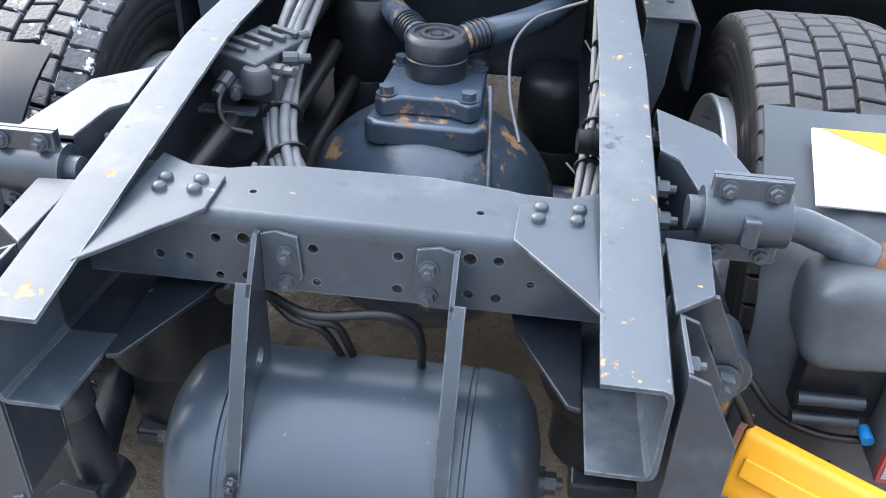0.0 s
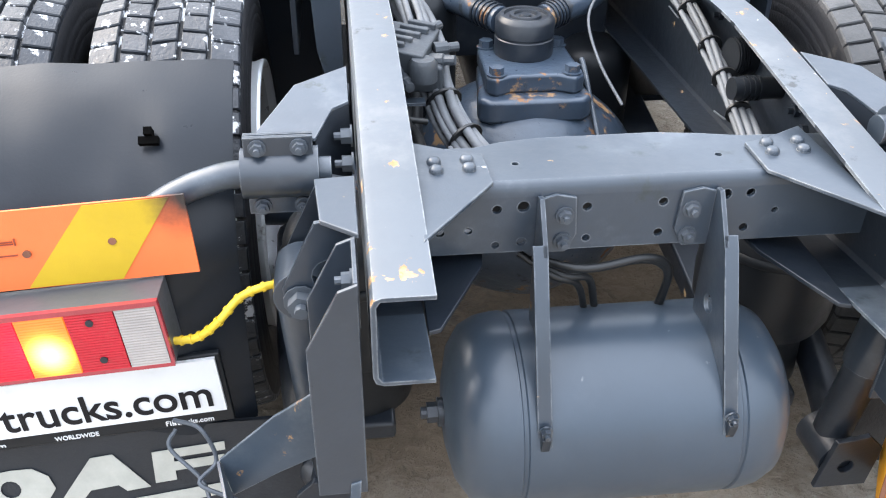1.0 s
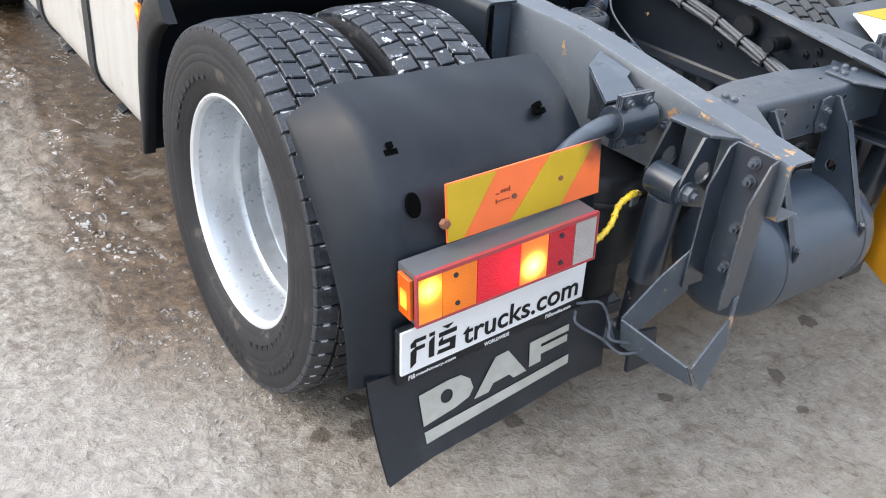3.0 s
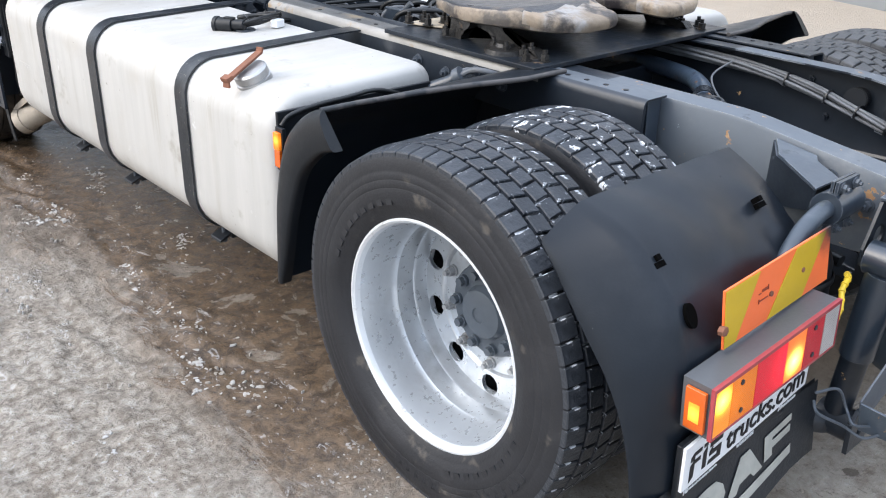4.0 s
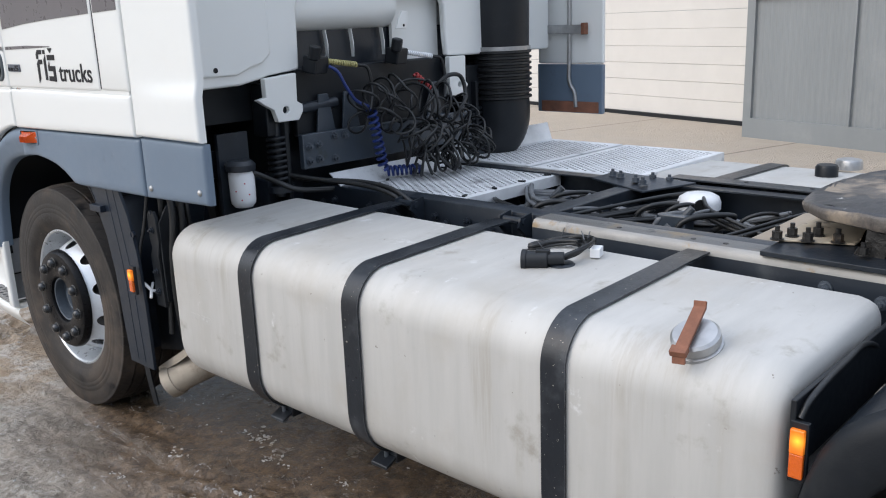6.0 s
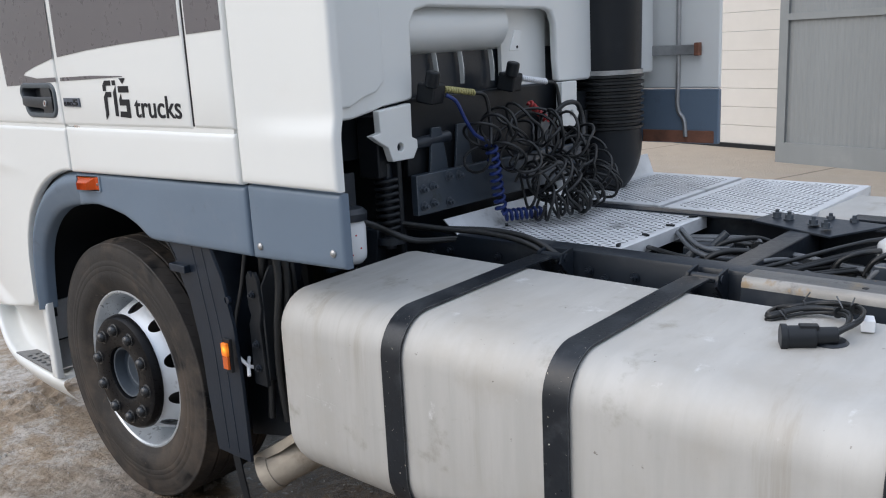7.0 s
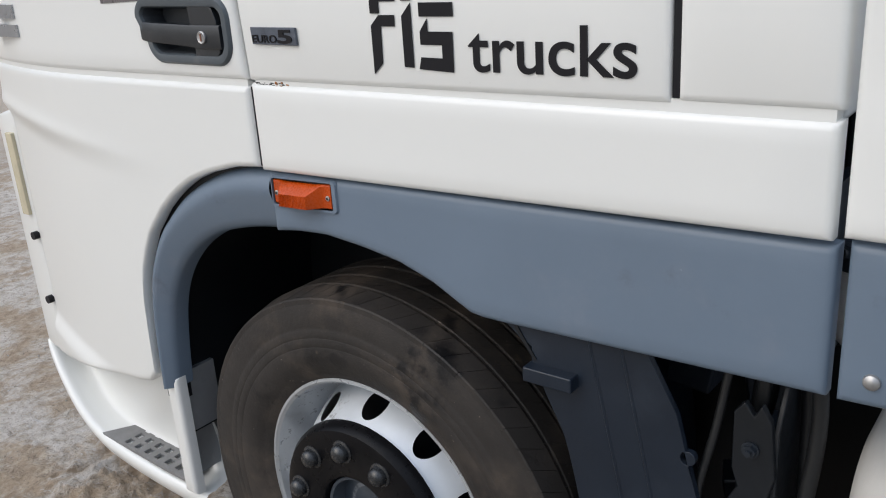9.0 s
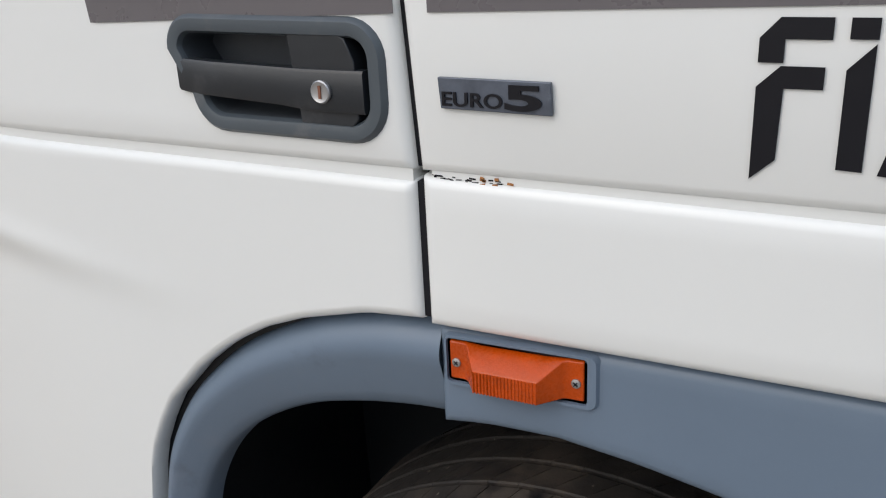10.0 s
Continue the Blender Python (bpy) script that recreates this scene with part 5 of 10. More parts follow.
outline = [(-0.40, 0.76), (-0.445, 0.64), (-0.445, 0.52), (-0.415, 0.40), (-0.33, 0.31), (-0.24, 0.275), (-0.115, 0.285), (-0.085, 0.38), (-0.05, 0.55), (0.0, 0.61), (0.06, 0.55), (0.10, 0.38), (0.13, 0.285), (0.25, 0.275), (0.34, 0.31), (0.42, 0.40), (0.445, 0.52), (0.445, 0.64), (0.40, 0.76), (0.32, 0.90), (0.18, 0.985), (-0.18, 0.985), (-0.32, 0.90)]
smooth2 = smooth_line([Vector((*p, 0)) for p in outline + outline[:1]], 5)[:-1]
loops = [(0.92, 1.060), (0.97, 1.060), (0.996, 1.066), (1.006, 1.080), (1.005, 1.094), (0.996, 1.102), (0.975, 1.105), (0.93, 1.106)]
rings = []
for k, z in loops:
    ring = []
    for j, p in enumerate(smooth2):
        a, b = smooth2[j - 1], smooth2[(j + 1) % len(smooth2)]
        out = Vector(((b - a).y, -(b - a).x, 0)).normalized()
        # every loop follows the outline at its own distance, so that the horns keep their width
        inset = min(1 - k, 0.055) if k < 1 else 1 - k
        q = p - out * (0.40 * inset) if inset > 0 else p + out * 0.003
        n3 = noise.noise(q * 16 + Vector((0, 0, z * 8)))
        chip = -0.006 * max(0.0, noise.noise(q * 38) - 0.1) if 1.09 < z else 0.0
        ring.append(bm.verts.new((0.005 + q.x * 1.06 + n3 * 0.003, q.y + noise.noise(q * 13 + Vector((5, 0, 0))) * 0.003, z + coupling_z(q.y) * (1.0 if z > 1.085 else 0.4) + n3 * 0.003 + chip)))
    rings.append(ring)
for a, b in zip(rings, rings[1:]):
    for k in range(len(a)):
        bm.faces.new((a[k], a[(k + 1) % len(a)], b[(k + 1) % len(a)], b[k]))
for ring, up in ((rings[-1], 1), (rings[0], -1)):
    fill = bmesh.ops.triangle_fill(bm, use_beauty=True, use_dissolve=False, edges=[bm.edges.get((ring[k], ring[(k + 1) % len(ring)])) for k in range(len(ring))], normal=(0, 0, up))
    if up > 0:
        inner = [f for f in fill["geom"] if isinstance(f, bmesh.types.BMFace)]
for turn in range(4):
    long = list({e for f in inner for e in f.edges if e.calc_length() > 0.05})
    if long:
        bmesh.ops.subdivide_edges(bm, edges=long, cuts=1)
        bmesh.ops.triangulate(bm, faces=[f for f in bm.faces if len(f.verts) > 4])
        inner = [f for f in bm.faces if len(f.verts) == 3 and f.calc_center_median().z > 1.085]
bm.verts.ensure_lookup_table()
for v in bm.verts[len(rings) * len(smooth2):]:
    if v.co.z > 1.085:
        dip = 0.010 * math.exp(-((v.co.x - 0.02) / 0.2) ** 2) * max(0.0, min(1.0, (v.co.y - 0.5) / 0.15))
        v.co.z = 1.106 + coupling_z(v.co.y) - dip + 0.004 * noise.noise(v.co * 9) + 0.002 * noise.noise(v.co * 34)
for f in bm.faces:
    c = f.calc_center_median()
    flat = c.z - coupling_z(c.y) > 1.100
    f.material_index = 1 if c.y < 0.385 + 0.03 * noise.noise(c * 20) else 0 if flat else 2
part("fifth_wheel_plate", bm, [grease, worn_edge, coupling_rim], truck, "greasy fifth wheel coupling plate with worn bare horns", smooth=40)
for side in (-1, 1):
    bm = bmesh.new()
    prof = [(0.34, 0.990), (0.52, 0.990), (0.535, 1.012), (0.56, 1.035), (0.61, 1.045), (0.66, 1.035), (0.685, 1.005), (0.69, 0.990), (0.765, 0.990), (0.76, 1.005), (0.74, 1.02), (0.735, 1.075), (0.52, 1.082), (0.49, 1.045), (0.44, 1.020), (0.36, 1.010)]
    prism(bm, prof, "x", side * 0.375, side * 0.415)
    bmesh.ops.triangulate(bm, faces=[f for f in bm.faces if len(f.verts) > 4])
    ped = part("fifth_wheel_pedestal", bm, oily_cast, truck, "greasy cast coupling pedestal", bevel=0.007)
    bm = bmesh.new()
    lathe(bm, [(0.0, 1.020), (0.028, 1.020), (0.034, 1.010), (0.062, 1.004), (0.066, 0.990), (0.0, 0.990)], (side * 0.43, 0.47, 0), "z", 20)
    part("foot", bm, oily_cast, ped, smooth=40)
    bm = bmesh.new()
    tube(bm, [(side * 0.33, 0.635, 1.062), (side * 0.452, 0.635, 1.062)], 0.026, 16)
    part("pivot_pin", bm, oily_cast, ped, smooth=40)
    for px, py in ((0.455, 0.44), (0.44, 0.51), (0.40, 0.385), (0.44, 0.735)):
        bm = bmesh.new()
        bolt(bm, (side * px, py, 1.0), (0, 0, 1), 0.013, 0.020)
        part("bolt", bm, oily_cast, ped)

bm = bmesh.new()
solid(bm, [(-0.405, 0.988, 0.9925), (0.42, 0.988, 0.9925), (0.36, 0.79, 0.9925), (-0.33, 0.79, 0.9925)], (0, 0, 0.006))
pack = part("packing_plate", bm, surface("bare_tan_plate", (0.42, 0.36, 0.27), 0.6, 0.0, 0.15, 6, 0.2, 60, [((0.09, 0.08, 0.07), 9, 0.56, 0.68, 0.6)]), truck, "bare tan steel plate", bevel=0.002)
for side in (-1, 1):
    for px, py in ((0.40, 0.975), (0.345, 0.955), (0.375, 0.90), (0.345, 0.83), (0.30, 0.90)):
        bm = bmesh.new()
        bolt(bm, (side * px, py, 0.9985), (0, 0, 1), 0.014, 0.024)
        part("bolt", bm, oily_cast, pack)

# -- mounting angles on the rails --
for side in (-1, 1):
    bm = bmesh.new()
    prof = [(0.399, 0.978), (0.481, 0.978), (0.492, 0.974), (0.499, 0.964), (0.501, 0.950), (0.501, 0.84), (0.490, 0.84), (0.490, 0.966), (0.485, 0.970), (0.399, 0.970)]
    prism(bm, [(side * x, z) for x, z in prof], "y", -0.12, 1.75)
    for yc in (0.26, 0.955):
        bmesh.ops.bisect_plane(bm, geom=bm.verts[:] + bm.edges[:] + bm.faces[:], plane_co=(0, yc, 0), plane_no=(0, 1, 0))
    bm.normal_update()
    # lit upper edge and shaded sides put into the materials, beside real wear
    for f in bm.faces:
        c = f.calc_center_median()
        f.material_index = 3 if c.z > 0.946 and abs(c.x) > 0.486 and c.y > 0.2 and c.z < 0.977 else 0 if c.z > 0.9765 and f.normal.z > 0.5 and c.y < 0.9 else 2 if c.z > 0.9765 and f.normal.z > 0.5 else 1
    part("mounting_angle", bm, [rail_paint, chassis_dark_shade, worn_top, worn_lit_strip], truck, "steel mounting angle, darker below", bevel=0.002)

# -- walkway decks behind the cab --
for lo, hi in (((-0.37, 2.25), (0.35, 2.84)), ((0.46, 2.50), (1.255, 2.95)), ((0.44, 1.93), (1.25, 2.47))):
    bm = bmesh.new()
    box(bm, (lo[0], lo[1], 0.935), (hi[0], hi[1], 0.953))
    part("walkway_plate", bm, deck_alu, truck, "perforated aluminium walkway plate", bevel=0.004)

# -- cab --
X0 = -1.25
door_bottom = line_y([(2.5, 1.42), (4.0, 1.412), (5.0, 1.41)])


def side_x(y, z):
    """The cab side: flat, drawn in slightly towards the roof and the front."""
    return X0 + 0.02 * max(0, z - 1.9) ** 2 + 0.24 * max(0, y - 4.45) ** 2


def cab_panel(name, y0, y1, zlo, zhi, n, rows, xf, label="", mat=None, thick=0.03, r=0.012):
    bm = bmesh.new()
    sheet(bm, cols(y0, y1, n, r) if n < 60 else sorted({*cols(y0, y1, n, r), *[4.26 + 0.006 * i for i in range(32)]}), zlo, zhi, rows, xf, thick, r)
    return part(name, bm, mat or cab_white, truck, label, smooth=50)


ROOF = 2.95


def slant(bm, y0, y1, by):
    """The upright gap at the door leans forward towards the top."""
    for v in bm.verts:
        if y0 < v.co.y < y1:
            v.co.y += by + 0.063 * (min(v.co.z, 1.75) - 1.42)



def ease(v):
    v = max(0.0, min(1.0, v))
    return v * v * (3 - 2 * v)


def lower_x(y, z):
    """The lower door panel: drawn in below an upper crease, flared out again below a lower one, both fading rearward."""
    k = ease((y - 4.20) / 0.75)
    up = ease((1.222 + 0.10 * (y - 4.22) - z) / 0.07)
    k2 = ease((y - 4.45) / 0.45)
    lo = ease((0.640 + 0.10 * (y - 4.65) - z) / 0.06)
    return side_x(y, z) + 0.013 * k * up - 0.018 * k2 * lo - 0.006 * k * math.exp(-((1.215 + 0.10 * (y - 4.22) - z) / 0.022) ** 2)


bm = bmesh.new()
sheet(bm, sorted([*cols(3.945, 5.09, 14), 3.983, 4.205, 4.243]), door_bottom, lambda y: ROOF, 16, side_x, 0.055, extra=(1.452, 1.490, 1.550), hole=((3.983, 4.243, 1.490, 1.550), (3.983, 4.205, 1.452, 1.490)))
slant(bm, 0, 3.96, 0.003)
part("door", bm, cab_white, truck, "white driver's door with a dark recessed handle", smooth=50)
bm = bmesh.new()
sheet(bm, cols(3.125, 3.932, 8), door_bottom, lambda y: ROOF, 12, side_x, 0.03)
slant(bm, 3.918, 9, 0.008)
part("cab_side", bm, cab_white, truck, "white cab side with dark lettering", smooth=50)
cab_panel("cab_corner", 2.918, 3.117, lambda y: 1.42, lambda y: ROOF, 4, 12, side_x, "white cab corner panel")
cab_panel("side_deflector", 2.501, 2.906, lambda y: 1.268, lambda y: ROOF, 8, 110, lambda y, z: side_x(y, z) + 0.012 * ease((z - 1.39 - 0.03 * (2.9 - y)) / 0.07) * ease((2.93 - y) / 0.25), "white side deflector")
cab_panel("sill_panel", 2.918, 3.939, line_y([(2.9, 1.262), (3.94, 1.243)]), lambda y: 1.408, 10, 6, side_x, "white lower sill panel")
ARCH_OUT = [(4.430, 0.64), (4.426, 0.76), (4.418, 0.86), (4.395, 0.955), (4.345, 1.045), (4.285, 1.108), (4.215, 1.162), (4.11, 1.212), (4.02, 1.235), (3.932, 1.243)]
ARCH_IN = [(4.395, 0.64), (4.380, 0.76), (4.358, 0.86), (4.322, 0.935), (4.275, 0.992), (4.215, 1.040), (4.14, 1.078), (4.06, 1.100), (3.99, 1.112), (3.932, 1.117)]
cab_panel("lower_door_panel", 3.947, 5.08, line_y([(3.944, 1.248), (4.02, 1.241), (4.11, 1.218), (4.17, 1.195), (4.215, 1.170), (4.25, 1.146), (4.290, 1.114), (4.32, 1.083), (4.352, 1.050), (4.38, 1.005), (4.403, 0.96), (4.416, 0.92), (4.428, 0.86), (4.434, 0.78), (4.438, 0.68), (4.47, 0.648), (4.51, 0.638), (5.08, 0.545)]), lambda y: 1.402, 80, 90, lower_x, "white lower door panel above the wheel arch")
skirt_bot = line_y([(2.9, 1.049), (3.44, 1.040), (3.47, 1.042), (3.50, 1.057), (3.55, 1.083), (3.625, 1.108), (3.71, 1.122), (3.80, 1.131), (3.88, 1.127), (3.94, 1.118)])
cab_panel("skirt_panel", 2.912, 3.935, skirt_bot, line_y([(2.9, 1.255), (3.94, 1.240)]), 40, 8, lambda y, z: X0 + 0.012, "slate grey plastic skirt over the front wheel", skirt_grey)
cab_panel("rear_skirt_panel", 2.503, 2.900, line_y([(2.49, 1.062), (2.9, 1.048)]), lambda y: 1.262, 8, 8, lambda y, z: X0 + 0.012, "slate grey plastic rear skirt", skirt_grey)
bm = bmesh.new()
ao, ai = smooth_line([Vector((*p, 0)) for p in ARCH_OUT], 5), smooth_line([Vector((*p, 0)) for p in ARCH_IN], 5)
rows = []
for p, q in zip(ao, ai):
    row = []
    for t, x in ((0.0, 0.10), (0.0, 0.034), (0.05, 0.020), (0.11, 0.011), (0.19, 0.005), (0.27, 0.002), (0.35, 0.002), (0.45, 0.006), (0.60, 0.012), (0.80, 0.020), (0.94, 0.028), (1.0, 0.038), (1.0, 0.07)):
        m2 = p.lerp(q, t)
        row.append(bm.verts.new((X0 + 0.006 + x, m2.x, m2.y)))
    rows.append(row)
for a, b in zip(rows, rows[1:]):
    for k in range(len(a) - 1):
        bm.faces.new((a[k], a[k + 1], b[k + 1], b[k]))
part("arch_trim", bm, skirt_grey, truck, "slate grey wheel arch trim", smooth=60)
bm = bmesh.new()
prism(bm, [(4.40, 0.60), (4.45, 0.60), (4.45, 0.84), (4.43, 0.98), (4.36, 1.08), (4.24, 1.18), (4.10, 1.24), (3.94, 1.27), (3.94, 1.20), (4.10, 1.17), (4.22, 1.11), (4.32, 1.03), (4.375, 0.94), (4.395, 0.84)], "x", -1.215, -1.18)
part("arch_gap_filler", bm, black_plastic, truck)
bm = bmesh.new()
box(bm, (-1.221, 3.920, 1.140), (-1.19, 3.950, 1.232))
part("arch_seam", bm, skirt_grey, truck)
# plain closed body of the cab behind the panels
bm = bmesh.new()
box(bm, (-1.16, 3.06, 1.45), (1.16, 5.07, 2.93))
box(bm, (-1.14, 4.42, 0.76), (1.14, 5.05, 1.32))
part("cab_shell", bm, cab_white, truck, bevel=0.05)
bm = bmesh.new()
box(bm, (-1.20, 3.06, 1.255), (1.20, 4.4, 1.449))
part("cab_floor", bm, black_plastic, truck)

# ---- rear end details ----
def mirrored(fn):
    """Builds the same part on both sides."""
    for side in (-1, 1):
        fn(side)


# bolts on the gussets
for gx0, gy0 in ((-0.281, -0.720), (-0.280, -0.746), (-0.232, -0.717), (-0.232, -0.743), (0.235, -0.704), (0.232, -0.733), (0.286, -0.701), (0.283, -0.730)):
    bm = bmesh.new()
    lathe(bm, [(0.0105, 0.8925), (0.0105, 0.897), (0.009, 0.900), (0.005, 0.9025), (0.0, 0.903)], (gx0, gy0, 0), "z", 12)
    part("bolt", bm, chassis, truck, smooth=40)


def air_tank_bracket(s):
    x = 0.130 * s
    bm = bmesh.new()
    arc = [(AT.y + 0.160 * math.cos(a), AT.z + 0.160 * math.sin(a)) for a in [radians(d) for d in (160, 150, 140, 130, 120, 110, 100, 90, 80)]]
    outer = [(-0.784, 0.866), (-0.797, 0.868), (-0.836, 0.815), (-0.846, 0.80), (-0.955, 0.565), (-0.958, 0.545), *arc, (-0.784, 0.66)]
    holed(bm, outer, [(-0.832, 0.690, 0.016)], lambda u, v: (x, u, v), (0.007 * s, 0, 0))
    b = part("air_tank_bracket", bm, tail_dark_shade, truck, smooth=30)
    bm = bmesh.new()
    strip(bm, [(-0.836, 0.815), (-0.848, 0.797), (-0.955, 0.570), (-0.960, 0.545)], 0.005, "x", x, x + 0.022 * s)
    part("flange", bm, chassis, b, bevel=0.001)
    bm = bmesh.new()
    solid(bm, [(x, -0.781, 0.77), (x, -0.781, 0.862), (x - 0.02 * s, -0.781, 0.868), (x - 0.05 * s, -0.781, 0.862), (x - 0.055 * s, -0.781, 0.80), (x - 0.04 * s, -0.781, 0.77)], (0, -0.006, 0))
    part("foot", bm, chassis, b, bevel=0.001)
    for z in (0.834, 0.790):
        bm = bmesh.new()
        bolt(bm, (x - 0.034 * s, -0.787, z), (0, -1, 0), 0.0105, 0.012)
        part("bolt", bm, zinc_bolt, b)
    bm = bmesh.new()
    bolt(bm, (x + 0.011 * s, -0.957, 0.572), (0, -1, -0.1), 0.008, 0.01)
    part("bolt", bm, tail_dark_shade, b)
    bm = bmesh.new()
    obox(bm, (x + 0.011 * s, -0.962, 0.552), (0.014, 0.012, 0.03), (12, 0, 0))
    part("clamp_end", bm, chassis_dark_shade, b, bevel=0.002)


mirrored(air_tank_bracket)
for s in (-1, 1):
    bm = bmesh.new()
    tube(bm, [(s * 0.272, AT.y, AT.z), (s * 0.283, AT.y, AT.z)], 0.024, 16)
    tube(bm, [(s * 0.283, AT.y, AT.z), (s * 0.300, AT.y, AT.z)], 0.017, 6)
    tube(bm, [(s * 0.300, AT.y, AT.z), (s * 0.310, AT.y, AT.z)], 0.010, 10)
    part("drain_valve", bm, chassis_dark_shade, truck)


def lamp_hanger(s):
    """Upright channel on the rail's end."""
    bm = bmesh.new()
    x0, x1 = 0.402 * s, 0.470 * s
    box(bm, (min(x0, x0 + 0.006 * s), -1.0, 0.55), (max(x0, x0 + 0.006 * s), -0.90, 0.885))
    for y in (-0.90, -1.006):
        solid(bm, [(x0, y, 0.885), (x0 + 0.025 * s, y, 0.875), (x1, y, 0.79), (x1, y, 0.53), (x0, y, 0.53)], (0, 0.006, 0))
    hg = part("lamp_hanger", bm, tail_dark_shade, truck, bevel=0.0015)
    for z in (0.858, 0.815, 0.70, 0.60):
        bm = bmesh.new()
        bolt(bm, (0.408 * s, -0.955, z), (s, 0, 0), 0.011, 0.014)
        part("bolt", bm, zinc_bolt, hg)
    return hg


mirrored(lamp_hanger)


def chock_holder(s):
    """A bent steel box below the hanger that holds a wheel chock."""
    bm = bmesh.new()
    t = 0.005
    solid(bm, [(0.44 * s, -0.895, 0.625), (0.455 * s, -0.895, 0.632), (0.535 * s, -0.885, 0.570), (0.625 * s, -0.875, 0.480), (0.612 * s, -0.88, 0.405), (0.535 * s, -0.885, 0.455), (0.44 * s, -0.895, 0.51)], (0, t, 0))
    solid(bm, [(0.625 * s, -0.875, 0.480), (0.612 * s, -0.88, 0.405), (0.555 * s, -1.05, 0.385), (0.585 * s, -1.045, 0.445)], (t * s, 0, -0.002))
    solid(bm, [(0.41 * s, -1.004, 0.555), (0.425 * s, -1.004, 0.55), (0.43 * s, -1.01, 0.50), (0.585 * s, -1.05, 0.445), (0.545 * s, -1.062, 0.375), (0.42 * s, -1.015, 0.43)], (0, -t, 0))
    return part("chock_holder", bm, holder_paint, truck, "bent steel wheel chock holder with rust spots", bevel=0.001)


holder = chock_holder(-1)
bm = bmesh.new()
tube(bm, smooth_line([(-0.70, -0.80, 0.50), (-0.655, -0.83, 0.505), (-0.635, -0.85, 0.455), (-0.66, -0.88, 0.44), (-0.615, -0.90, 0.425), (-0.575, -0.93, 0.43), (-0.60, -0.96, 0.42), (-0.555, -0.98, 0.40)], 6), 0.0035, 8)
tube(bm, smooth_line([(-0.70, -0.80, 0.48), (-0.71, -0.82, 0.46), (-0.66, -0.86, 0.425), (-0.64, -0.90, 0.405), (-0.60, -0.925, 0.41)], 6), 0.0035, 8)
part("spring_wire", bm, zinc_bolt, holder, "bent steel retaining wire")


def shock_absorber(s):
    """Damper in its bracket outside the rail."""
    for y, z0 in ((-0.755, 0.73), (-0.852, 0.72)):
        bm = bmesh.new()
        holed(bm, [(0.399, 0.885), (0.455, 0.880), (0.505, 0.775), (0.500, 0.735), (0.470, z0), (0.399, 0.70)], [(0.437, 0.795, 0.026)], lambda u, v: (u * s, y, v), (0, 0.007, 0))
        # front plate darker than the rear one: its shade is in the paint
        part("shock_bracket_plate", bm, chassis_dark_shade if y > -0.8 else tail_dark_shade, truck)
    bm = bmesh.new()
    tube(bm, [(0.480 * s, -0.845, 0.757), (0.480 * s, -0.762, 0.757)], 0.040, 20)
    sh = part("shock_absorber", bm, tail_dark_shade, truck, "slate grey shock absorber", smooth=40)
    bm = bmesh.new()
    tube(bm, [(0.480 * s, -0.803, 0.73), (0.468 * s, -0.785, 0.50)], 0.040, 20)
    part("dust_tube", bm, tail_dark_shade, sh, smooth=40)
    bm = bmesh.new()
    tube(bm, [(0.468 * s, -0.785, 0.50), (0.458 * s, -0.770, 0.33)], 0.033, 20)
    part("damper_body", bm, chassis_dark_shade, sh, smooth=40)
    bm = bmesh.new()
    tube(bm, [(0.458 * s, -0.82, 0.30), (0.458 * s, -0.73, 0.30)], 0.042, 20)
    part("lower_eye", bm, chassis_dark_shade, sh, smooth=40)
    bm = bmesh.new()
    bolt(bm, (0.480 * s, -0.854, 0.757), (0, -1, 0), 0.019, 0.02)
    part("bolt", bm, zinc_bolt, sh)
    # lower bracket and link arm
    bm = bmesh.new()
    tube(bm, smooth_line([(0.46 * s, -0.76, 0.29), (0.50 * s, -0.70, 0.30), (0.53 * s, -0.45, 0.36), (0.54 * s, -0.10, 0.40)], 5), 0.035, 10)
    part("axle_link", bm, chassis_dark_shade, truck, smooth=40)
    bm = bmesh.new()
    holed(bm, [(0.41, 0.25), (0.51, 0.25), (0.52, 0.34), (0.49, 0.37), (0.43, 0.36)], [(0.46, 0.30, 0.015)], lambda u, v: (u * s, -0.835, v), (0, 0.012, 0))
    part("lower_bracket", bm, chassis_dark_shade, truck, bevel=0.002)


mirrored(shock_absorber)


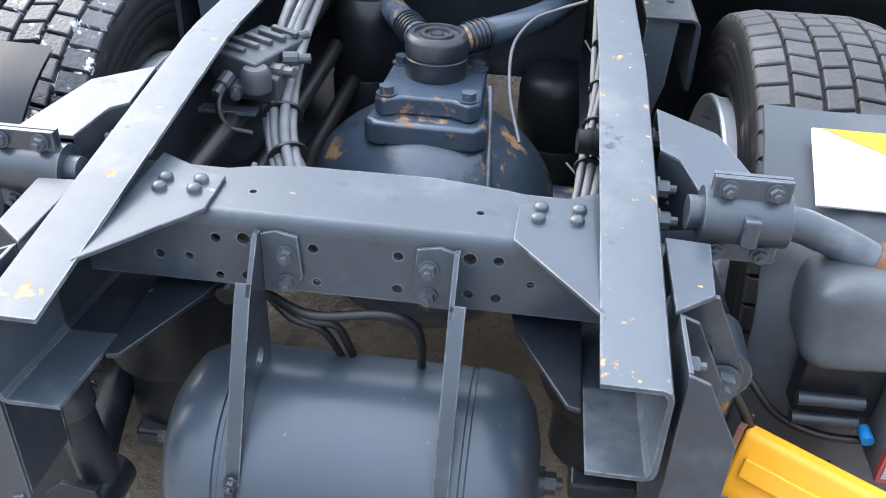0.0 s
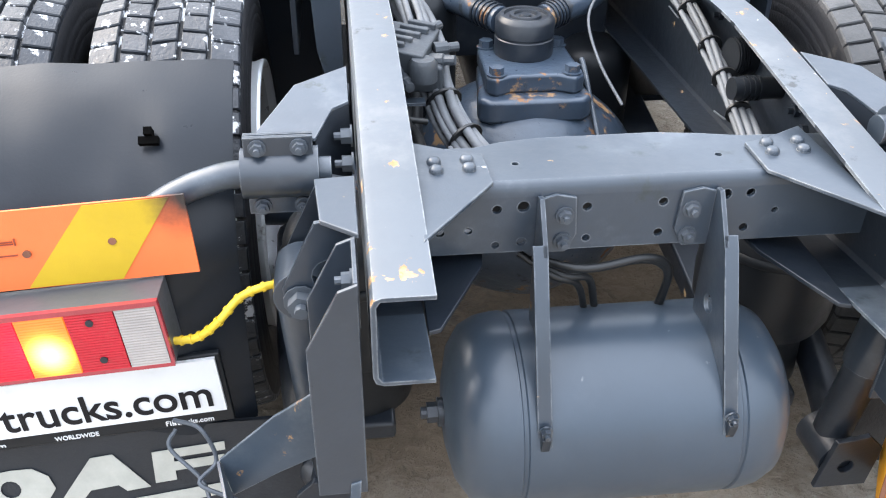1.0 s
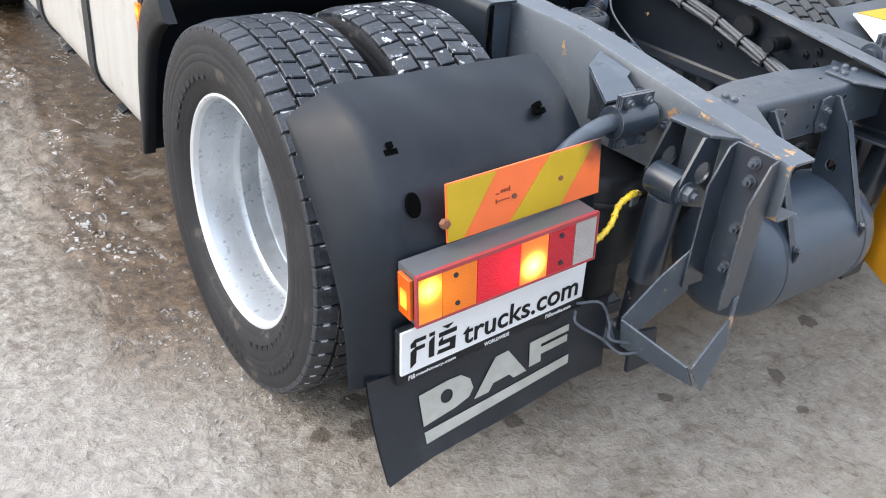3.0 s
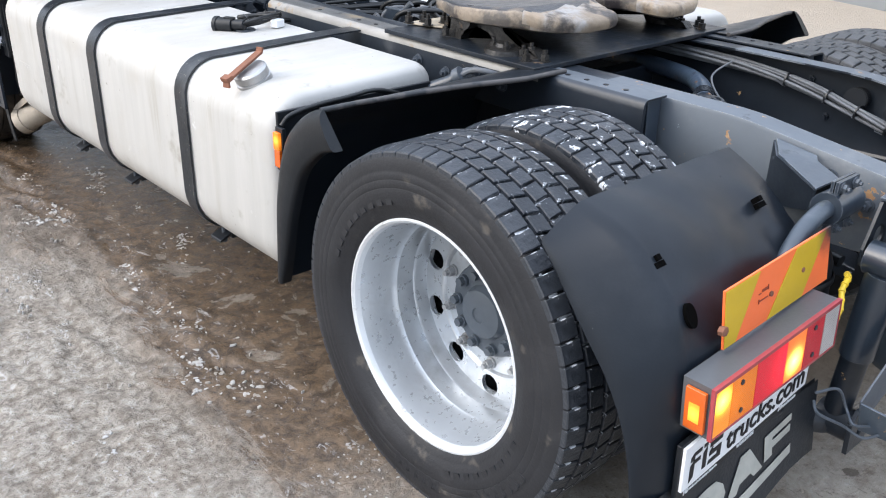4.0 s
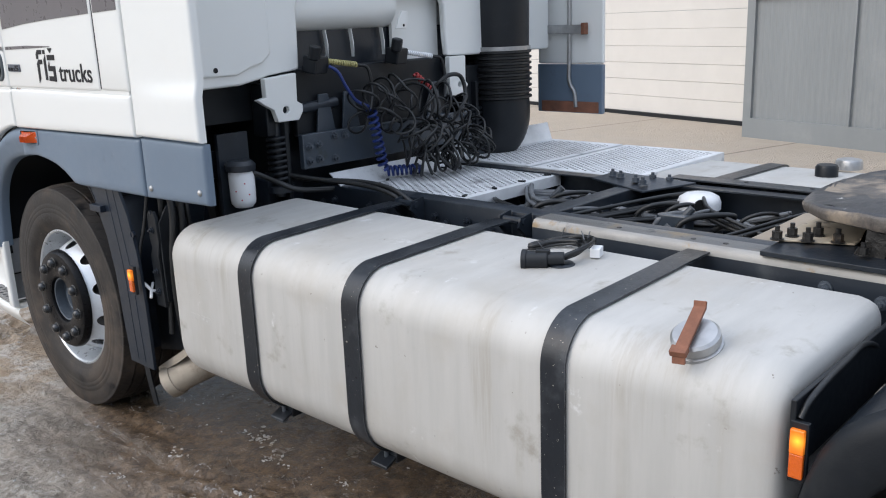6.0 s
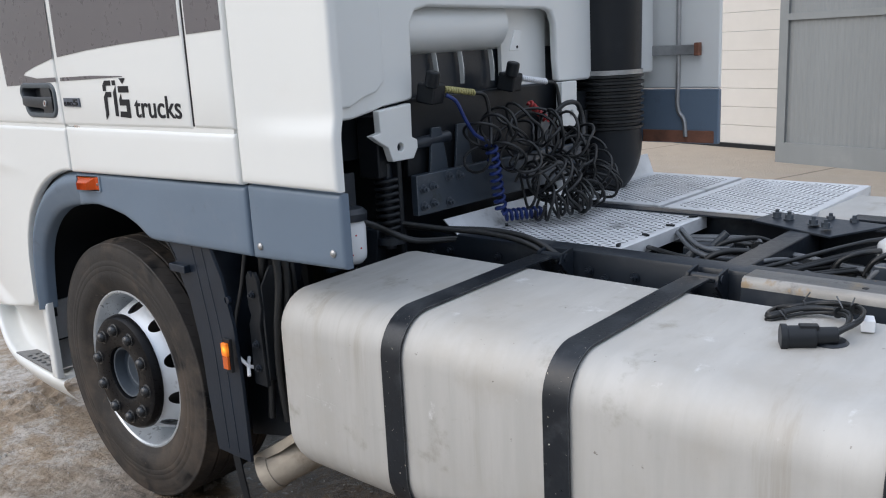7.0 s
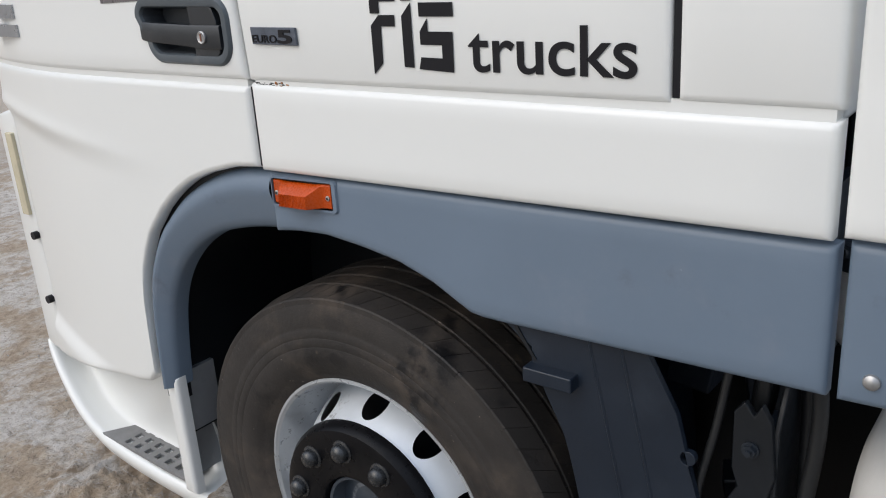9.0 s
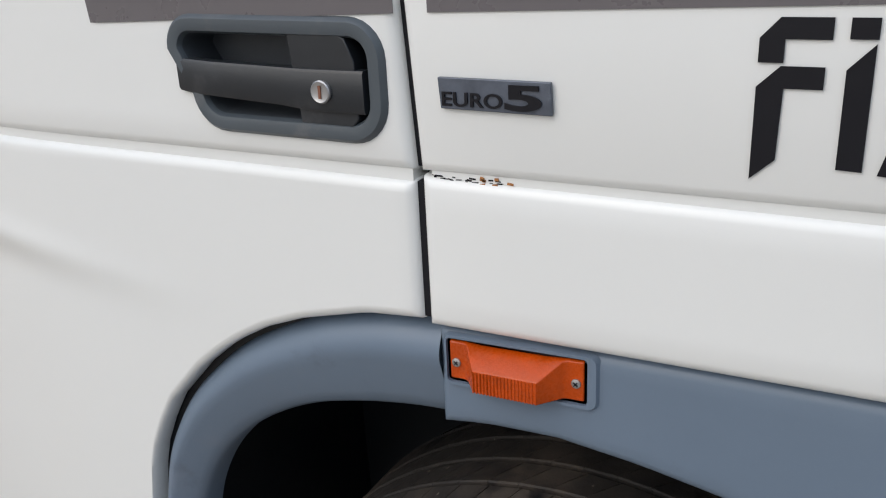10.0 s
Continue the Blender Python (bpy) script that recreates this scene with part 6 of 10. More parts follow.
def guard_stay(s):
    """Bracket and clamp that hold the mudguard's tube; the right one sits a little higher."""
    up = 0.028 if s > 0 else 0.0
    bm = bmesh.new()
    top = [(0.399, -0.45, 0.942), (0.485, -0.505, 0.934), (0.552, -0.64, 0.902), (0.452, -0.645, 0.905), (0.425, -0.575, 0.922), (0.399, -0.56, 0.926)]
    solid(bm, [(x * s, y, z) for x, y, z in top], (0, 0, -0.006))
    st = part("stay_bracket", bm, chassis, truck, bevel=0.0015)
    # webs darker than the top plate: the shade below it put into the colour
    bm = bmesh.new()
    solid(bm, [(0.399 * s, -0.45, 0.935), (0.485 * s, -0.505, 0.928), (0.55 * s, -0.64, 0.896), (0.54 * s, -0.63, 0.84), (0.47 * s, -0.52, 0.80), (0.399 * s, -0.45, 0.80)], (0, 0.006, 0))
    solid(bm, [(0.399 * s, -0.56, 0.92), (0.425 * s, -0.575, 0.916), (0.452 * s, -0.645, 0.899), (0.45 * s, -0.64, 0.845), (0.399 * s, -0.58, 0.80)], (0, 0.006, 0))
    part("stay_web", bm, chassis_dark_shade, st)
    bm = bmesh.new()
    tube(bm, [(0.562 * s, -0.675, 0.866 + up), (0.448 * s, -0.675, 0.866 + up)], 0.038, 20)
    part("clamp", bm, chassis if s > 0 else tail_dark_shade, st, smooth=35)
    bm = bmesh.new()
    box(bm, (min(0.455 * s, 0.555 * s), -0.690, 0.805 + up), (max(0.455 * s, 0.555 * s), -0.672, 0.835 + up))
    part("lower_lug", bm, chassis if s > 0 else tail_dark_shade, st, smooth=35)
    bm = bmesh.new()
    box(bm, (min(0.455 * s, 0.555 * s), -0.679, 0.896 + up), (max(0.455 * s, 0.555 * s), -0.672, 0.93 + up))
    part("clamp_lug", bm, chassis if s > 0 else tail_dark_shade, st, smooth=35)
    bm = bmesh.new()
    box(bm, (min(0.455 * s, 0.555 * s), -0.690, 0.896 + up), (max(0.455 * s, 0.555 * s), -0.682, 0.93 + up))
    part("clamp_lug", bm, chassis if s > 0 else tail_dark_shade, st, smooth=35)
    for bx in (0.475, 0.535):
        for z in (0.914, 0.818):
            bm = bmesh.new()
            bolt(bm, (bx * s, -0.690, z + up), (0, -1, 0), 0.010, 0.011)
            part("bolt", bm, zinc_bolt, st)
    bm = bmesh.new()
    run = [(0.43, -0.675, 0.894), (0.56, -0.675, 0.892), (0.61, -0.677, 0.880), (0.65, -0.682, 0.866), (0.695, -0.69, 0.848)] if s > 0 else [(0.43, -0.675, 0.866), (0.56, -0.675, 0.866), (0.61, -0.675, 0.857), (0.66, -0.676, 0.838), (0.715, -0.682, 0.805), (0.75, -0.69, 0.775)]
    tube(bm, smooth_line([(x * s, y, z) for x, y, z in run], 6), 0.024 if s > 0 else 0.021, 16)
    part("stay_tube", bm, chassis, st, smooth=50)
    if s > 0:
        bm = bmesh.new()
        tube(bm, [(0.682, -0.687, 0.852), (0.697, -0.691, 0.847)], 0.029, 18)
        part("collar", bm, rusty, st, "rusty collar", smooth=40)
        bm = bmesh.new()
        box(bm, (0.498, -0.722, 0.870), (0.520, -0.70, 0.915))
        part("clamp_rib", bm, chassis, st, bevel=0.005)
    # rail bolts below the bracket
    for y, z in ((-0.60, 0.885), (-0.655, 0.865), (-0.70, 0.84), (-0.47, 0.90)):
        bm = bmesh.new()
        bolt(bm, (0.396 * s, y, z), (s, 0, 0), 0.013, 0.018)
        part("bolt", bm, zinc_bolt, truck)


mirrored(guard_stay)


def air_spring(s):
    bm = bmesh.new()
    c = (0.40 * s, -0.52, 0)
    lathe(bm, [(0.0, 0.685), (0.10, 0.685), (0.118, 0.675), (0.128, 0.65), (0.132, 0.60), (0.135, 0.52), (0.132, 0.46), (0.12, 0.43), (0.10, 0.42), (0.095, 0.40), (0.10, 0.30), (0.0, 0.30)], c, "z", 40)
    sp = part("air_spring", bm, black_plastic, truck, "black rubber air spring bellows", smooth=40)
    bm = bmesh.new()
    lathe(bm, [(0.134, 0.60), (0.138, 0.605), (0.138, 0.615), (0.134, 0.62)], c, "z", 40, caps=False)
    part("bead_ring", bm, black_plastic, sp, smooth=40)
    # bracket plate between rail and crossmember
    bm = bmesh.new()
    solid(bm, [(0.308 * s, -0.915, 0.728), (0.29 * s, -0.91, 0.728), (0.215 * s, -0.79, 0.748), (0.20 * s, -0.70, 0.748), (0.308 * s, -0.60, 0.735)], (0, 0, 0.008))
    part("corner_plate", bm, chassis_dark_shade, truck, bevel=0.002)
    # trailing arm under the spring
    bm = bmesh.new()
    prism(bm, [(-0.64, 0.30), (-0.64, 0.26), (-0.1, 0.33), (0.25, 0.36), (0.9, 0.50), (0.9, 0.56), (0.25, 0.44), (-0.1, 0.40)], "x", 0.34 * s, 0.46 * s)
    part("trailing_arm", bm, chassis_dark_shade, truck, bevel=0.008)


mirrored(air_spring)

# -- rear axle and differential --
bm = bmesh.new()
tube(bm, [(-0.60, REAR[0], REAR[1]), (-0.26, REAR[0], REAR[1]), (0.26, REAR[0], REAR[1]), (0.60, REAR[0], REAR[1])], [0.072, 0.082, 0.082, 0.072], 24)
part("rear_axle", bm, axle_paint, truck, smooth=40)
bm = bmesh.new()
bmesh.ops.create_uvsphere(bm, u_segments=48, v_segments=32, radius=1.0)
for v in bm.verts:
    d = v.co.normalized()
    k = 1 + 0.06 * max(0, 1 - abs(d.x) * 3)
    v.co = Vector((d.x * 0.285, d.y * 0.255 * k - 0.045, d.z * 0.262 + 0.475))
part("differential", bm, axle_paint, truck, "dark blue-grey differential housing with rust patches", smooth=60)
bm = bmesh.new()
tube(bm, smooth_line([(-0.235, -0.06, 0.55), (-0.16, -0.20, 0.62), (0, -0.262, 0.64), (0.16, -0.20, 0.62), (0.235, -0.06, 0.55)], 8), 0.014, 10)
part("weld_bead", bm, axle_paint, truck, smooth=60)
bm = bmesh.new()
prism(bm, [(-0.125, -0.155), (-0.10, -0.175), (0.10, -0.175), (0.125, -0.155), (0.115, 0.06), (-0.095, 0.06)], "z", 0.69, 0.745)
part("diff_saddle", bm, axle_paint, truck, bevel=0.012)
bm = bmesh.new()
prism(bm, [(-0.105, -0.135), (-0.085, -0.155), (-0.05, -0.135), (0.05, -0.135), (0.085, -0.155), (0.108, -0.135), (0.105, 0.045), (0.085, 0.065), (-0.075, 0.065), (-0.098, 0.045)], "z", 0.745, 0.785)
saddle = part("link_mount", bm, axle_paint, truck, "slate grey bolted link mount", bevel=0.008)
for x, y in ((-0.082, -0.125), (0.082, -0.125), (-0.078, 0.04), (0.086, 0.04)):
    bm = bmesh.new()
    bolt(bm, (x, y, 0.785), (0, 0, 1), 0.016, 0.018, nut=False)
    part("bolt", bm, axle_paint, saddle)
bm = bmesh.new()
lathe(bm, [(0.0, 0.873), (0.012, 0.873), (0.014, 0.868), (0.024, 0.868), (0.026, 0.874), (0.034, 0.874), (0.036, 0.868), (0.046, 0.868), (0.048, 0.874), (0.056, 0.874), (0.062, 0.868), (0.066, 0.862), (0.066, 0.832), (0.064, 0.830), (0.064, 0.827), (0.066, 0.825), (0.066, 0.79), (0.060, 0.775), (0.0, 0.775)], (0.0, 0.0, 0), "z", 48)
part("link_bearing", bm, chassis_dark_shade, truck, "dark steel link bearing cap with rings", smooth=35)
for pts in ([(-0.045, 0.045, 0.845), (-0.085, 0.12, 0.845), (-0.13, 0.22, 0.84), (-0.19, 0.38, 0.83), (-0.27, 0.65, 0.82), (-0.36, 0.95, 0.82)], [(0.05, 0.035, 0.85), (0.10, 0.07, 0.857), (0.17, 0.13, 0.862), (0.24, 0.24, 0.865), (0.31, 0.5, 0.86), (0.36, 0.9, 0.85)]):
    bm = bmesh.new()
    line = smooth_line(pts, 8)
    tube(bm, line, 0.030, 16)
    lk = part("control_link", bm, axle_paint, truck, "slate grey tubular control link", smooth=50)
    bm = bmesh.new()
    for i in range(5):
        a = Vector(pts[0]).lerp(Vector(pts[1]), 0.15 + 0.17 * i)
        b = Vector(pts[0]).lerp(Vector(pts[1]), 0.22 + 0.17 * i)
        tube(bm, [a, b], 0.034, 16)
    part("ribbed_boot", bm, chassis_dark_shade, lk, smooth=30)
bm = bmesh.new()
tube(bm, smooth_line([(0.118, -0.06, 0.79), (0.122, -0.075, 0.775), (0.128, -0.13, 0.72), (0.136, -0.20, 0.65), (0.14, -0.26, 0.55)], 5), 0.006, 8)
part("brake_pipe", bm, chassis, truck, smooth=50)
# prop shaft and dark gearbox ahead of the axle
bm = bmesh.new()
tube(bm, [(0, 0.2, 0.50), (0, 1.6, 0.60), (0, 2.4, 0.66)], 0.055, 20)
part("prop_shaft", bm, chassis_dark_shade, truck, smooth=40)

for x, y, z, r, nm in ((-0.20, 0.27, 0.86, 0.085, "black vertical air tank"), (0.27, 0.34, 0.69, 0.10, "black rubber bellows")):
    bm = bmesh.new()
    lathe(bm, [(0.0, z), (r * 0.7, z - 0.005), (r * 0.93, z - 0.025), (r, z - 0.05), (r, z - 0.18), (r * 0.95, z - 0.19), (r, z - 0.20), (r, 0.40), (0.0, 0.38)], (x, y, 0), "z", 28)
    part("air_tank" if x < 0 else "bellows", bm, black_plastic, truck, nm, smooth=40)
bm = bmesh.new()
prism(bm, [(0.42, 0.62), (0.42, 0.86), (0.50, 0.86), (0.50, 0.62)], "x", -0.32, 0.32)
part("crossmember", bm, chassis_dark_shade, truck, bevel=0.006)
# black pipework beside the differential
for x0, z0 in ((-0.30, 0.70), (-0.26, 0.62), (-0.33, 0.80)):
    bm = bmesh.new()
    tube(bm, smooth_line([(x0, -0.62, z0), (x0 + 0.03, -0.35, z0 + 0.03), (x0 + 0.01, -0.1, z0), (x0 + 0.04, 0.2, z0 + 0.05)], 6), 0.018, 10)
    part("pipe", bm, rubber_hose, truck, smooth=60)
# dark plate added as a backdrop for the shade beside the differential
bm = bmesh.new()
solid(bm, [(-0.38, -0.55, 0.60), (-0.38, 0.15, 0.60), (-0.24, 0.10, 0.56), (-0.24, -0.45, 0.56)], (0, 0, -0.02))
part("dark_backing_plate", bm, chassis_dark_shade, truck, bevel=0.004)

# -- valve block and wiring inside the left rail --
valve_grey = surface("valve_grey", (0.048, 0.056, 0.066), 0.45, 0.0, 0.3, 14, 0.3, 90, [((0.13, 0.135, 0.14), 12, 0.55, 0.7, 0.6)])
bm = bmesh.new()
obox(bm, (-0.285, -0.285, 0.905), (0.095, 0.15, 0.05), (0, 6, -18))
vb = part("valve_block", bm, valve_grey, truck, "grey cast brake valve block", bevel=0.005)
for i in range(5):
    bm = bmesh.new()
    obox(bm, (-0.318 + 0.017 * i, -0.325 + 0.024 * i, 0.934), (0.055, 0.013, 0.012), (0, 6, -18))
    part("cast_rib", bm, valve_grey, vb, bevel=0.003)
bm = bmesh.new()
obox(bm, (-0.265, -0.33, 0.875), (0.09, 0.06, 0.05), (0, 0, -10))
part("lower_body", bm, valve_grey, vb, bevel=0.006)
bm = bmesh.new()
lathe(bm, [(0.0, 0.92), (0.020, 0.92), (0.026, 0.912), (0.026, 0.88), (0.0, 0.88)], (-0.262, -0.372, 0), "z", 18)
part("solenoid", bm, valve_grey, vb, smooth=40)
for p, d in (((-0.245, -0.33, 0.90), (0.7, -0.3, 0.1)), ((-0.235, -0.30, 0.91), (0.8, 0.2, 0)), ((-0.25, -0.24, 0.92), (0.6, 0.5, 0.1)), ((-0.30, -0.36, 0.88), (0.2, -0.8, 0)), ((-0.31, -0.37, 0.90), (-0.2, -0.8, -0.3))):
    a = Vector(p)
    dd = Vector(d).normalized()
    bm = bmesh.new()
    lathe(bm, [(0.013, 0.0), (0.013, 0.026), (0.009, 0.028), (0.009, 0.048), (0.0, 0.05)], (0, 0, 0), "z", 10)
    for v in bm.verts:
        v.co = a + dd.to_track_quat("Z", "Y") @ v.co
    part("fitting", bm, valve_grey, vb)
bm = bmesh.new()
tube(bm, smooth_line([(-0.31, -0.385, 0.895), (-0.315, -0.42, 0.87), (-0.30, -0.43, 0.835), (-0.26, -0.42, 0.82)], 6), 0.006, 8)
part("lead", bm, rubber_hose, vb, smooth=60)
bm = bmesh.new()
tube(bm, [(-0.247, -0.315, 0.875), (-0.222, -0.30, 0.892)], 0.012, 12)
part("white_sleeve", bm, plate_white, vb, "white cable sleeve")
bm = bmesh.new()
box(bm, (-0.36, -0.40, 0.842), (-0.26, -0.375, 0.848))
part("cable_shelf", bm, chassis, truck)


def wire_loom(name, pts, n, spread_r, r, mat, label, seed, ties=()):
    rnd = random.Random(seed)
    lm = None
    for i in range(n):
        bm = bmesh.new()
        ph, rr = rnd.uniform(0, 6.28), spread_r * math.sqrt(rnd.random())
        q = []
        for j, p in enumerate(pts):
            a = ph + 0.5 * j
            q.append(Vector(p) + Vector((math.cos(a) * rr, rnd.uniform(-1, 1) * spread_r * 0.3, math.sin(a) * rr)))
        tube(bm, smooth_line(q, 5), r * rnd.uniform(0.8, 1.25), 8)
        c = part(name if lm is None else "cable", bm, mat, lm or truck, label if lm is None else "", smooth=60)
        lm = lm or c
    for t in ties:
        bm = bmesh.new()
        i = min(int(t), len(pts) - 2)
        a, b = Vector(pts[i]), Vector(pts[i + 1])
        c = a.lerp(b, t - i)
        d = (b - a).normalized()
        tube(bm, [c, c + d * 0.005], spread_r * 0.92 + r * 0.9, 14)
        part("cable_tie", bm, rubber_hose, lm)
        bm = bmesh.new()
        q = c + d.orthogonal().normalized() * (spread_r + r)
        tube(bm, [q, q + Vector((rnd.uniform(-0.02, 0.02), rnd.uniform(-0.02, 0.02), rnd.uniform(0.01, 0.03)))], 0.0018, 5)
        part("tie_end", bm, hose_grey, lm)
    return lm


wire_loom("cable_loom", [(-0.30, 0.6, 0.93), (-0.29, 0.15, 0.925), (-0.262, -0.10, 0.92), (-0.24, -0.27, 0.885), (-0.232, -0.33, 0.845), (-0.205, -0.42, 0.80), (-0.15, -0.52, 0.765), (-0.08, -0.60, 0.74)], 13, 0.031, 0.0085, hose_grey, "bundle of dusty grey cables with ties", 3, (4.3, 5.2, 5.8, 6.3))
wire_loom("cable_loom", [(-0.235, -0.50, 0.77), (-0.21, -0.54, 0.765), (-0.16, -0.57, 0.76), (-0.10, -0.59, 0.765), (-0.06, -0.58, 0.75)], 15, 0.042, 0.006, hose_grey, "tangle of dusty grey cables", 8, (1.5, 2.5))
wire_loom("cable_loom", [(0.34, 0.9, 0.93), (0.338, 0.25, 0.925), (0.336, 0.0, 0.915), (0.330, -0.18, 0.89), (0.325, -0.29, 0.865), (0.312, -0.42, 0.835), (0.300, -0.55, 0.80), (0.28, -0.66, 0.765)], 9, 0.020, 0.0065, hose_grey, "bundle of grey cables along the frame rail", 5, (2.5, 3.5, 4.4, 5.2, 6.2))
wire_loom("air_line", [(-0.13, -0.77, 0.75), (-0.06, -0.80, 0.748), (0.03, -0.79, 0.752), (0.07, -0.78, 0.735), (0.085, -0.77, 0.70), (0.085, -0.75, 0.62)], 2, 0.006, 0.0055, rubber_hose, "black air lines under the crossmember", 11)
wire_loom("air_line", [(-0.14, -0.75, 0.745), (-0.09, -0.77, 0.72), (-0.05, -0.76, 0.70), (-0.03, -0.74, 0.63)], 2, 0.014, 0.0065, rubber_hose, "black air lines behind the air tank", 12)
bm = bmesh.new()
tube(bm, smooth_line([(0.30, 0.10, 0.93), (0.24, 0.12, 0.90), (0.19, 0.10, 0.88), (0.155, 0.04, 0.84), (0.16, -0.06, 0.78), (0.19, -0.16, 0.72)], 8), 0.0035, 8)
part("thin_wire", bm, hose_grey, truck, smooth=60)
for a, b, r, n in (((0.388, -0.315, 0.882), (0.335, -0.32, 0.885), 0.034, 5), ((0.388, -0.445, 0.872), (0.285, -0.452, 0.876), 0.020, 4)):
    bm = bmesh.new()
    a, b = Vector(a), Vector(b)
    tube(bm, [a, b], r, 24)
    cn = part("connector", bm, black_plastic, truck, "black ribbed connector", smooth=35)
    for i in range(n):
        bm = bmesh.new()
        tube(bm, [a.lerp(b, 0.5 + 0.1 * i), a.lerp(b, 0.55 + 0.1 * i)], r + 0.003, 24)
        part("grip_ring", bm, black_plastic, cn, smooth=35)
for p in ((0.388, -0.52, 0.86), (0.388, -0.56, 0.88), (0.388, -0.56, 0.84), (0.388, -0.63, 0.85), (0.388, -0.15, 0.91), (0.388, -0.22, 0.80)):
    bm = bmesh.new()
    bolt(bm, p, (-1, 0, 0), 0.012, 0.016)
    part("bolt", bm, chassis_dark_shade, truck)
# -- tail lamp, board, plate and flap prints --
def board_stripes(owner):
    """Slanted yellow bands on the orange board."""
    h0, h1 = 0.708, 0.840
    for t0, t1, b0, b1 in ((0.0, 0.12, 0.0, 0.038), (0.258, 0.38, 0.154, 0.29)):
        bm = bmesh.new()
        pts = [(t0, h1), (t1, h1), (b1, h0), (b0, h0)]
        solid(bm, [(-1.035 + u, -0.7425, v) for u, v in pts], (0, -0.0012, 0))
        part("yellow_band", bm, board_yellow, owner)


board_stripes(board)
for u, v in ((0.165, 0.768), (0.288, 0.776)):
    bm = bmesh.new()
    tube(bm, [(-1.035 + u, -0.742, v), (-1.035 + u, -0.7455, v)], 0.006, 12)
    part("rivet", bm, rusty, board)
bm = bmesh.new()
for u0, u1, v0, v1 in ((0.120, 0.152, 0.7665, 0.7685), (0.118, 0.120, 0.762, 0.773), (0.118, 0.126, 0.784, 0.786), (0.130, 0.150, 0.786, 0.788), (0.130, 0.150, 0.790, 0.792), (0.152, 0.154, 0.784, 0.796)):
    box(bm, (-1.035 + u0, -0.7440, v0), (-1.035 + u1, -0.7425, v1))
part("arrow_print", bm, surface("faded_print", (0.24, 0.05, 0.025), 0.5, 0.0, 0.2, 60, 0.0), board)
bm = bmesh.new()
tube(bm, [(-1.042, -0.738, 0.755), (-1.042, -0.75, 0.755)], 0.011, 6)
part("rusty_bolt", bm, rusty, board)


def tail_lamp_lenses(owner, s):
    """Lens windows from the outer end to the inner."""
    cells = [(-1.128, -1.070, lit_turn, "lit amber turn signal window"), (-1.068, -0.980, lit_side, "amber lens"), (-0.978, -0.861, lit_red, "red lens, lit"), (-0.859, -0.783, lit_yellow, "lit tail light window"), (-0.781, -0.705, lens_red, "red lens"), (-0.703, -0.640, lens_clear, "clear reversing lens")]
    for a, b, m, lb in cells:
        bm = bmesh.new()
        # fine cross ribs on the outer face
        edge = [(-0.8155, 0.607)] + [(-0.8222 + 0.0009 * (k % 2), 0.607 + 0.111 * k / 44) for k in range(45)] + [(-0.8155, 0.718)]
        prism(bm, edge, "x", min(a * s, b * s), max(a * s, b * s))
        part("lens", bm, m, owner, lb)
    bm = bmesh.new()
    for z0, z1 in ((0.600, 0.607), (0.718, 0.727)):
        box(bm, (min(-1.134 * s, -0.634 * s), -0.8225, z0), (max(-1.134 * s, -0.634 * s), -0.813, z1))
    for x in (-1.134, -0.6385):
        box(bm, (min(x * s, (x + 0.005) * s), -0.8225, 0.607), (max(x * s, (x + 0.005) * s), -0.813, 0.718))
    part("lens_rim", bm, lens_pink, owner, "faded red lens rim")
    bm = bmesh.new()
    box(bm, (min(-1.141 * s, -1.131 * s), -0.806, 0.612), (max(-1.141 * s, -1.131 * s), -0.758, 0.712))
    part("side_marker", bm, lens_amber, owner, "amber side marker", bevel=0.002)
    bm = bmesh.new()
    box(bm, (min(-1.143 * s, -1.1415 * s), -0.795, 0.635), (max(-1.143 * s, -1.1415 * s), -0.770, 0.680))
    part("marker_bulb", bm, lit_amber, owner, "lit amber bulb")
    for x, z in ((-1.035, 0.700), (-1.030, 0.628), (-0.745, 0.700), (-0.742, 0.628)):
        bm = bmesh.new()
        tube(bm, [(x * s, -0.820, z), (x * s, -0.8240, z)], 0.0062, 10)
        part("screw", bm, chassis_dark_shade, owner)


tail_lamp_lenses(lamp, 1)
bm = bmesh.new()
box(bm, (0.635, -0.815, 0.60), (1.13, -0.745, 0.725))
lamp_right = part("tail_lamp", bm, lamp_grey, truck, "rear lamp cluster, lit")
tail_lamp_lenses(lamp_right, -1)
lamp_right.matrix_local = pose(0.095, 0, -0.02)
bm = bmesh.new()
bmesh.ops.create_uvsphere(bm, u_segments=40, v_segments=24, radius=1.0)
for v in bm.verts:
    d = v.co.normalized()
    q = [math.copysign(abs(c) ** 0.42, c) for c in d]
    v.co = Vector((0.715 + 0.118 * q[0], -0.705 + 0.062 * q[1] - 0.022 * min(0.0, q[2]) * -1, 0.795 + 0.066 * q[2] + 0.012 * q[0] + 0.004 * noise.noise(d * 2.5)))
part("guard_bulge", bm, guard_dusty, [o for o in truck.children if o.name.startswith("rear_mudguard")][1], smooth=60)
bm = bmesh.new()
tube(bm, smooth_line([(0.47, -0.70, 0.735), (0.515, -0.72, 0.715), (0.555, -0.745, 0.67), (0.60, -0.755, 0.622), (0.66, -0.765, 0.603), (0.722, -0.77, 0.606), (0.724, -0.775, 0.62)], 6), 0.006, 8)
part("lamp_lead", bm, rubber_hose, truck, "black lead to the junction box", smooth=60)
bm = bmesh.new()
box(bm, (0.615, -0.755, 0.632), (0.728, -0.715, 0.735))
hb = part("junction_box", bm, black_plastic, truck, "black junction box with a blue plug", bevel=0.006)
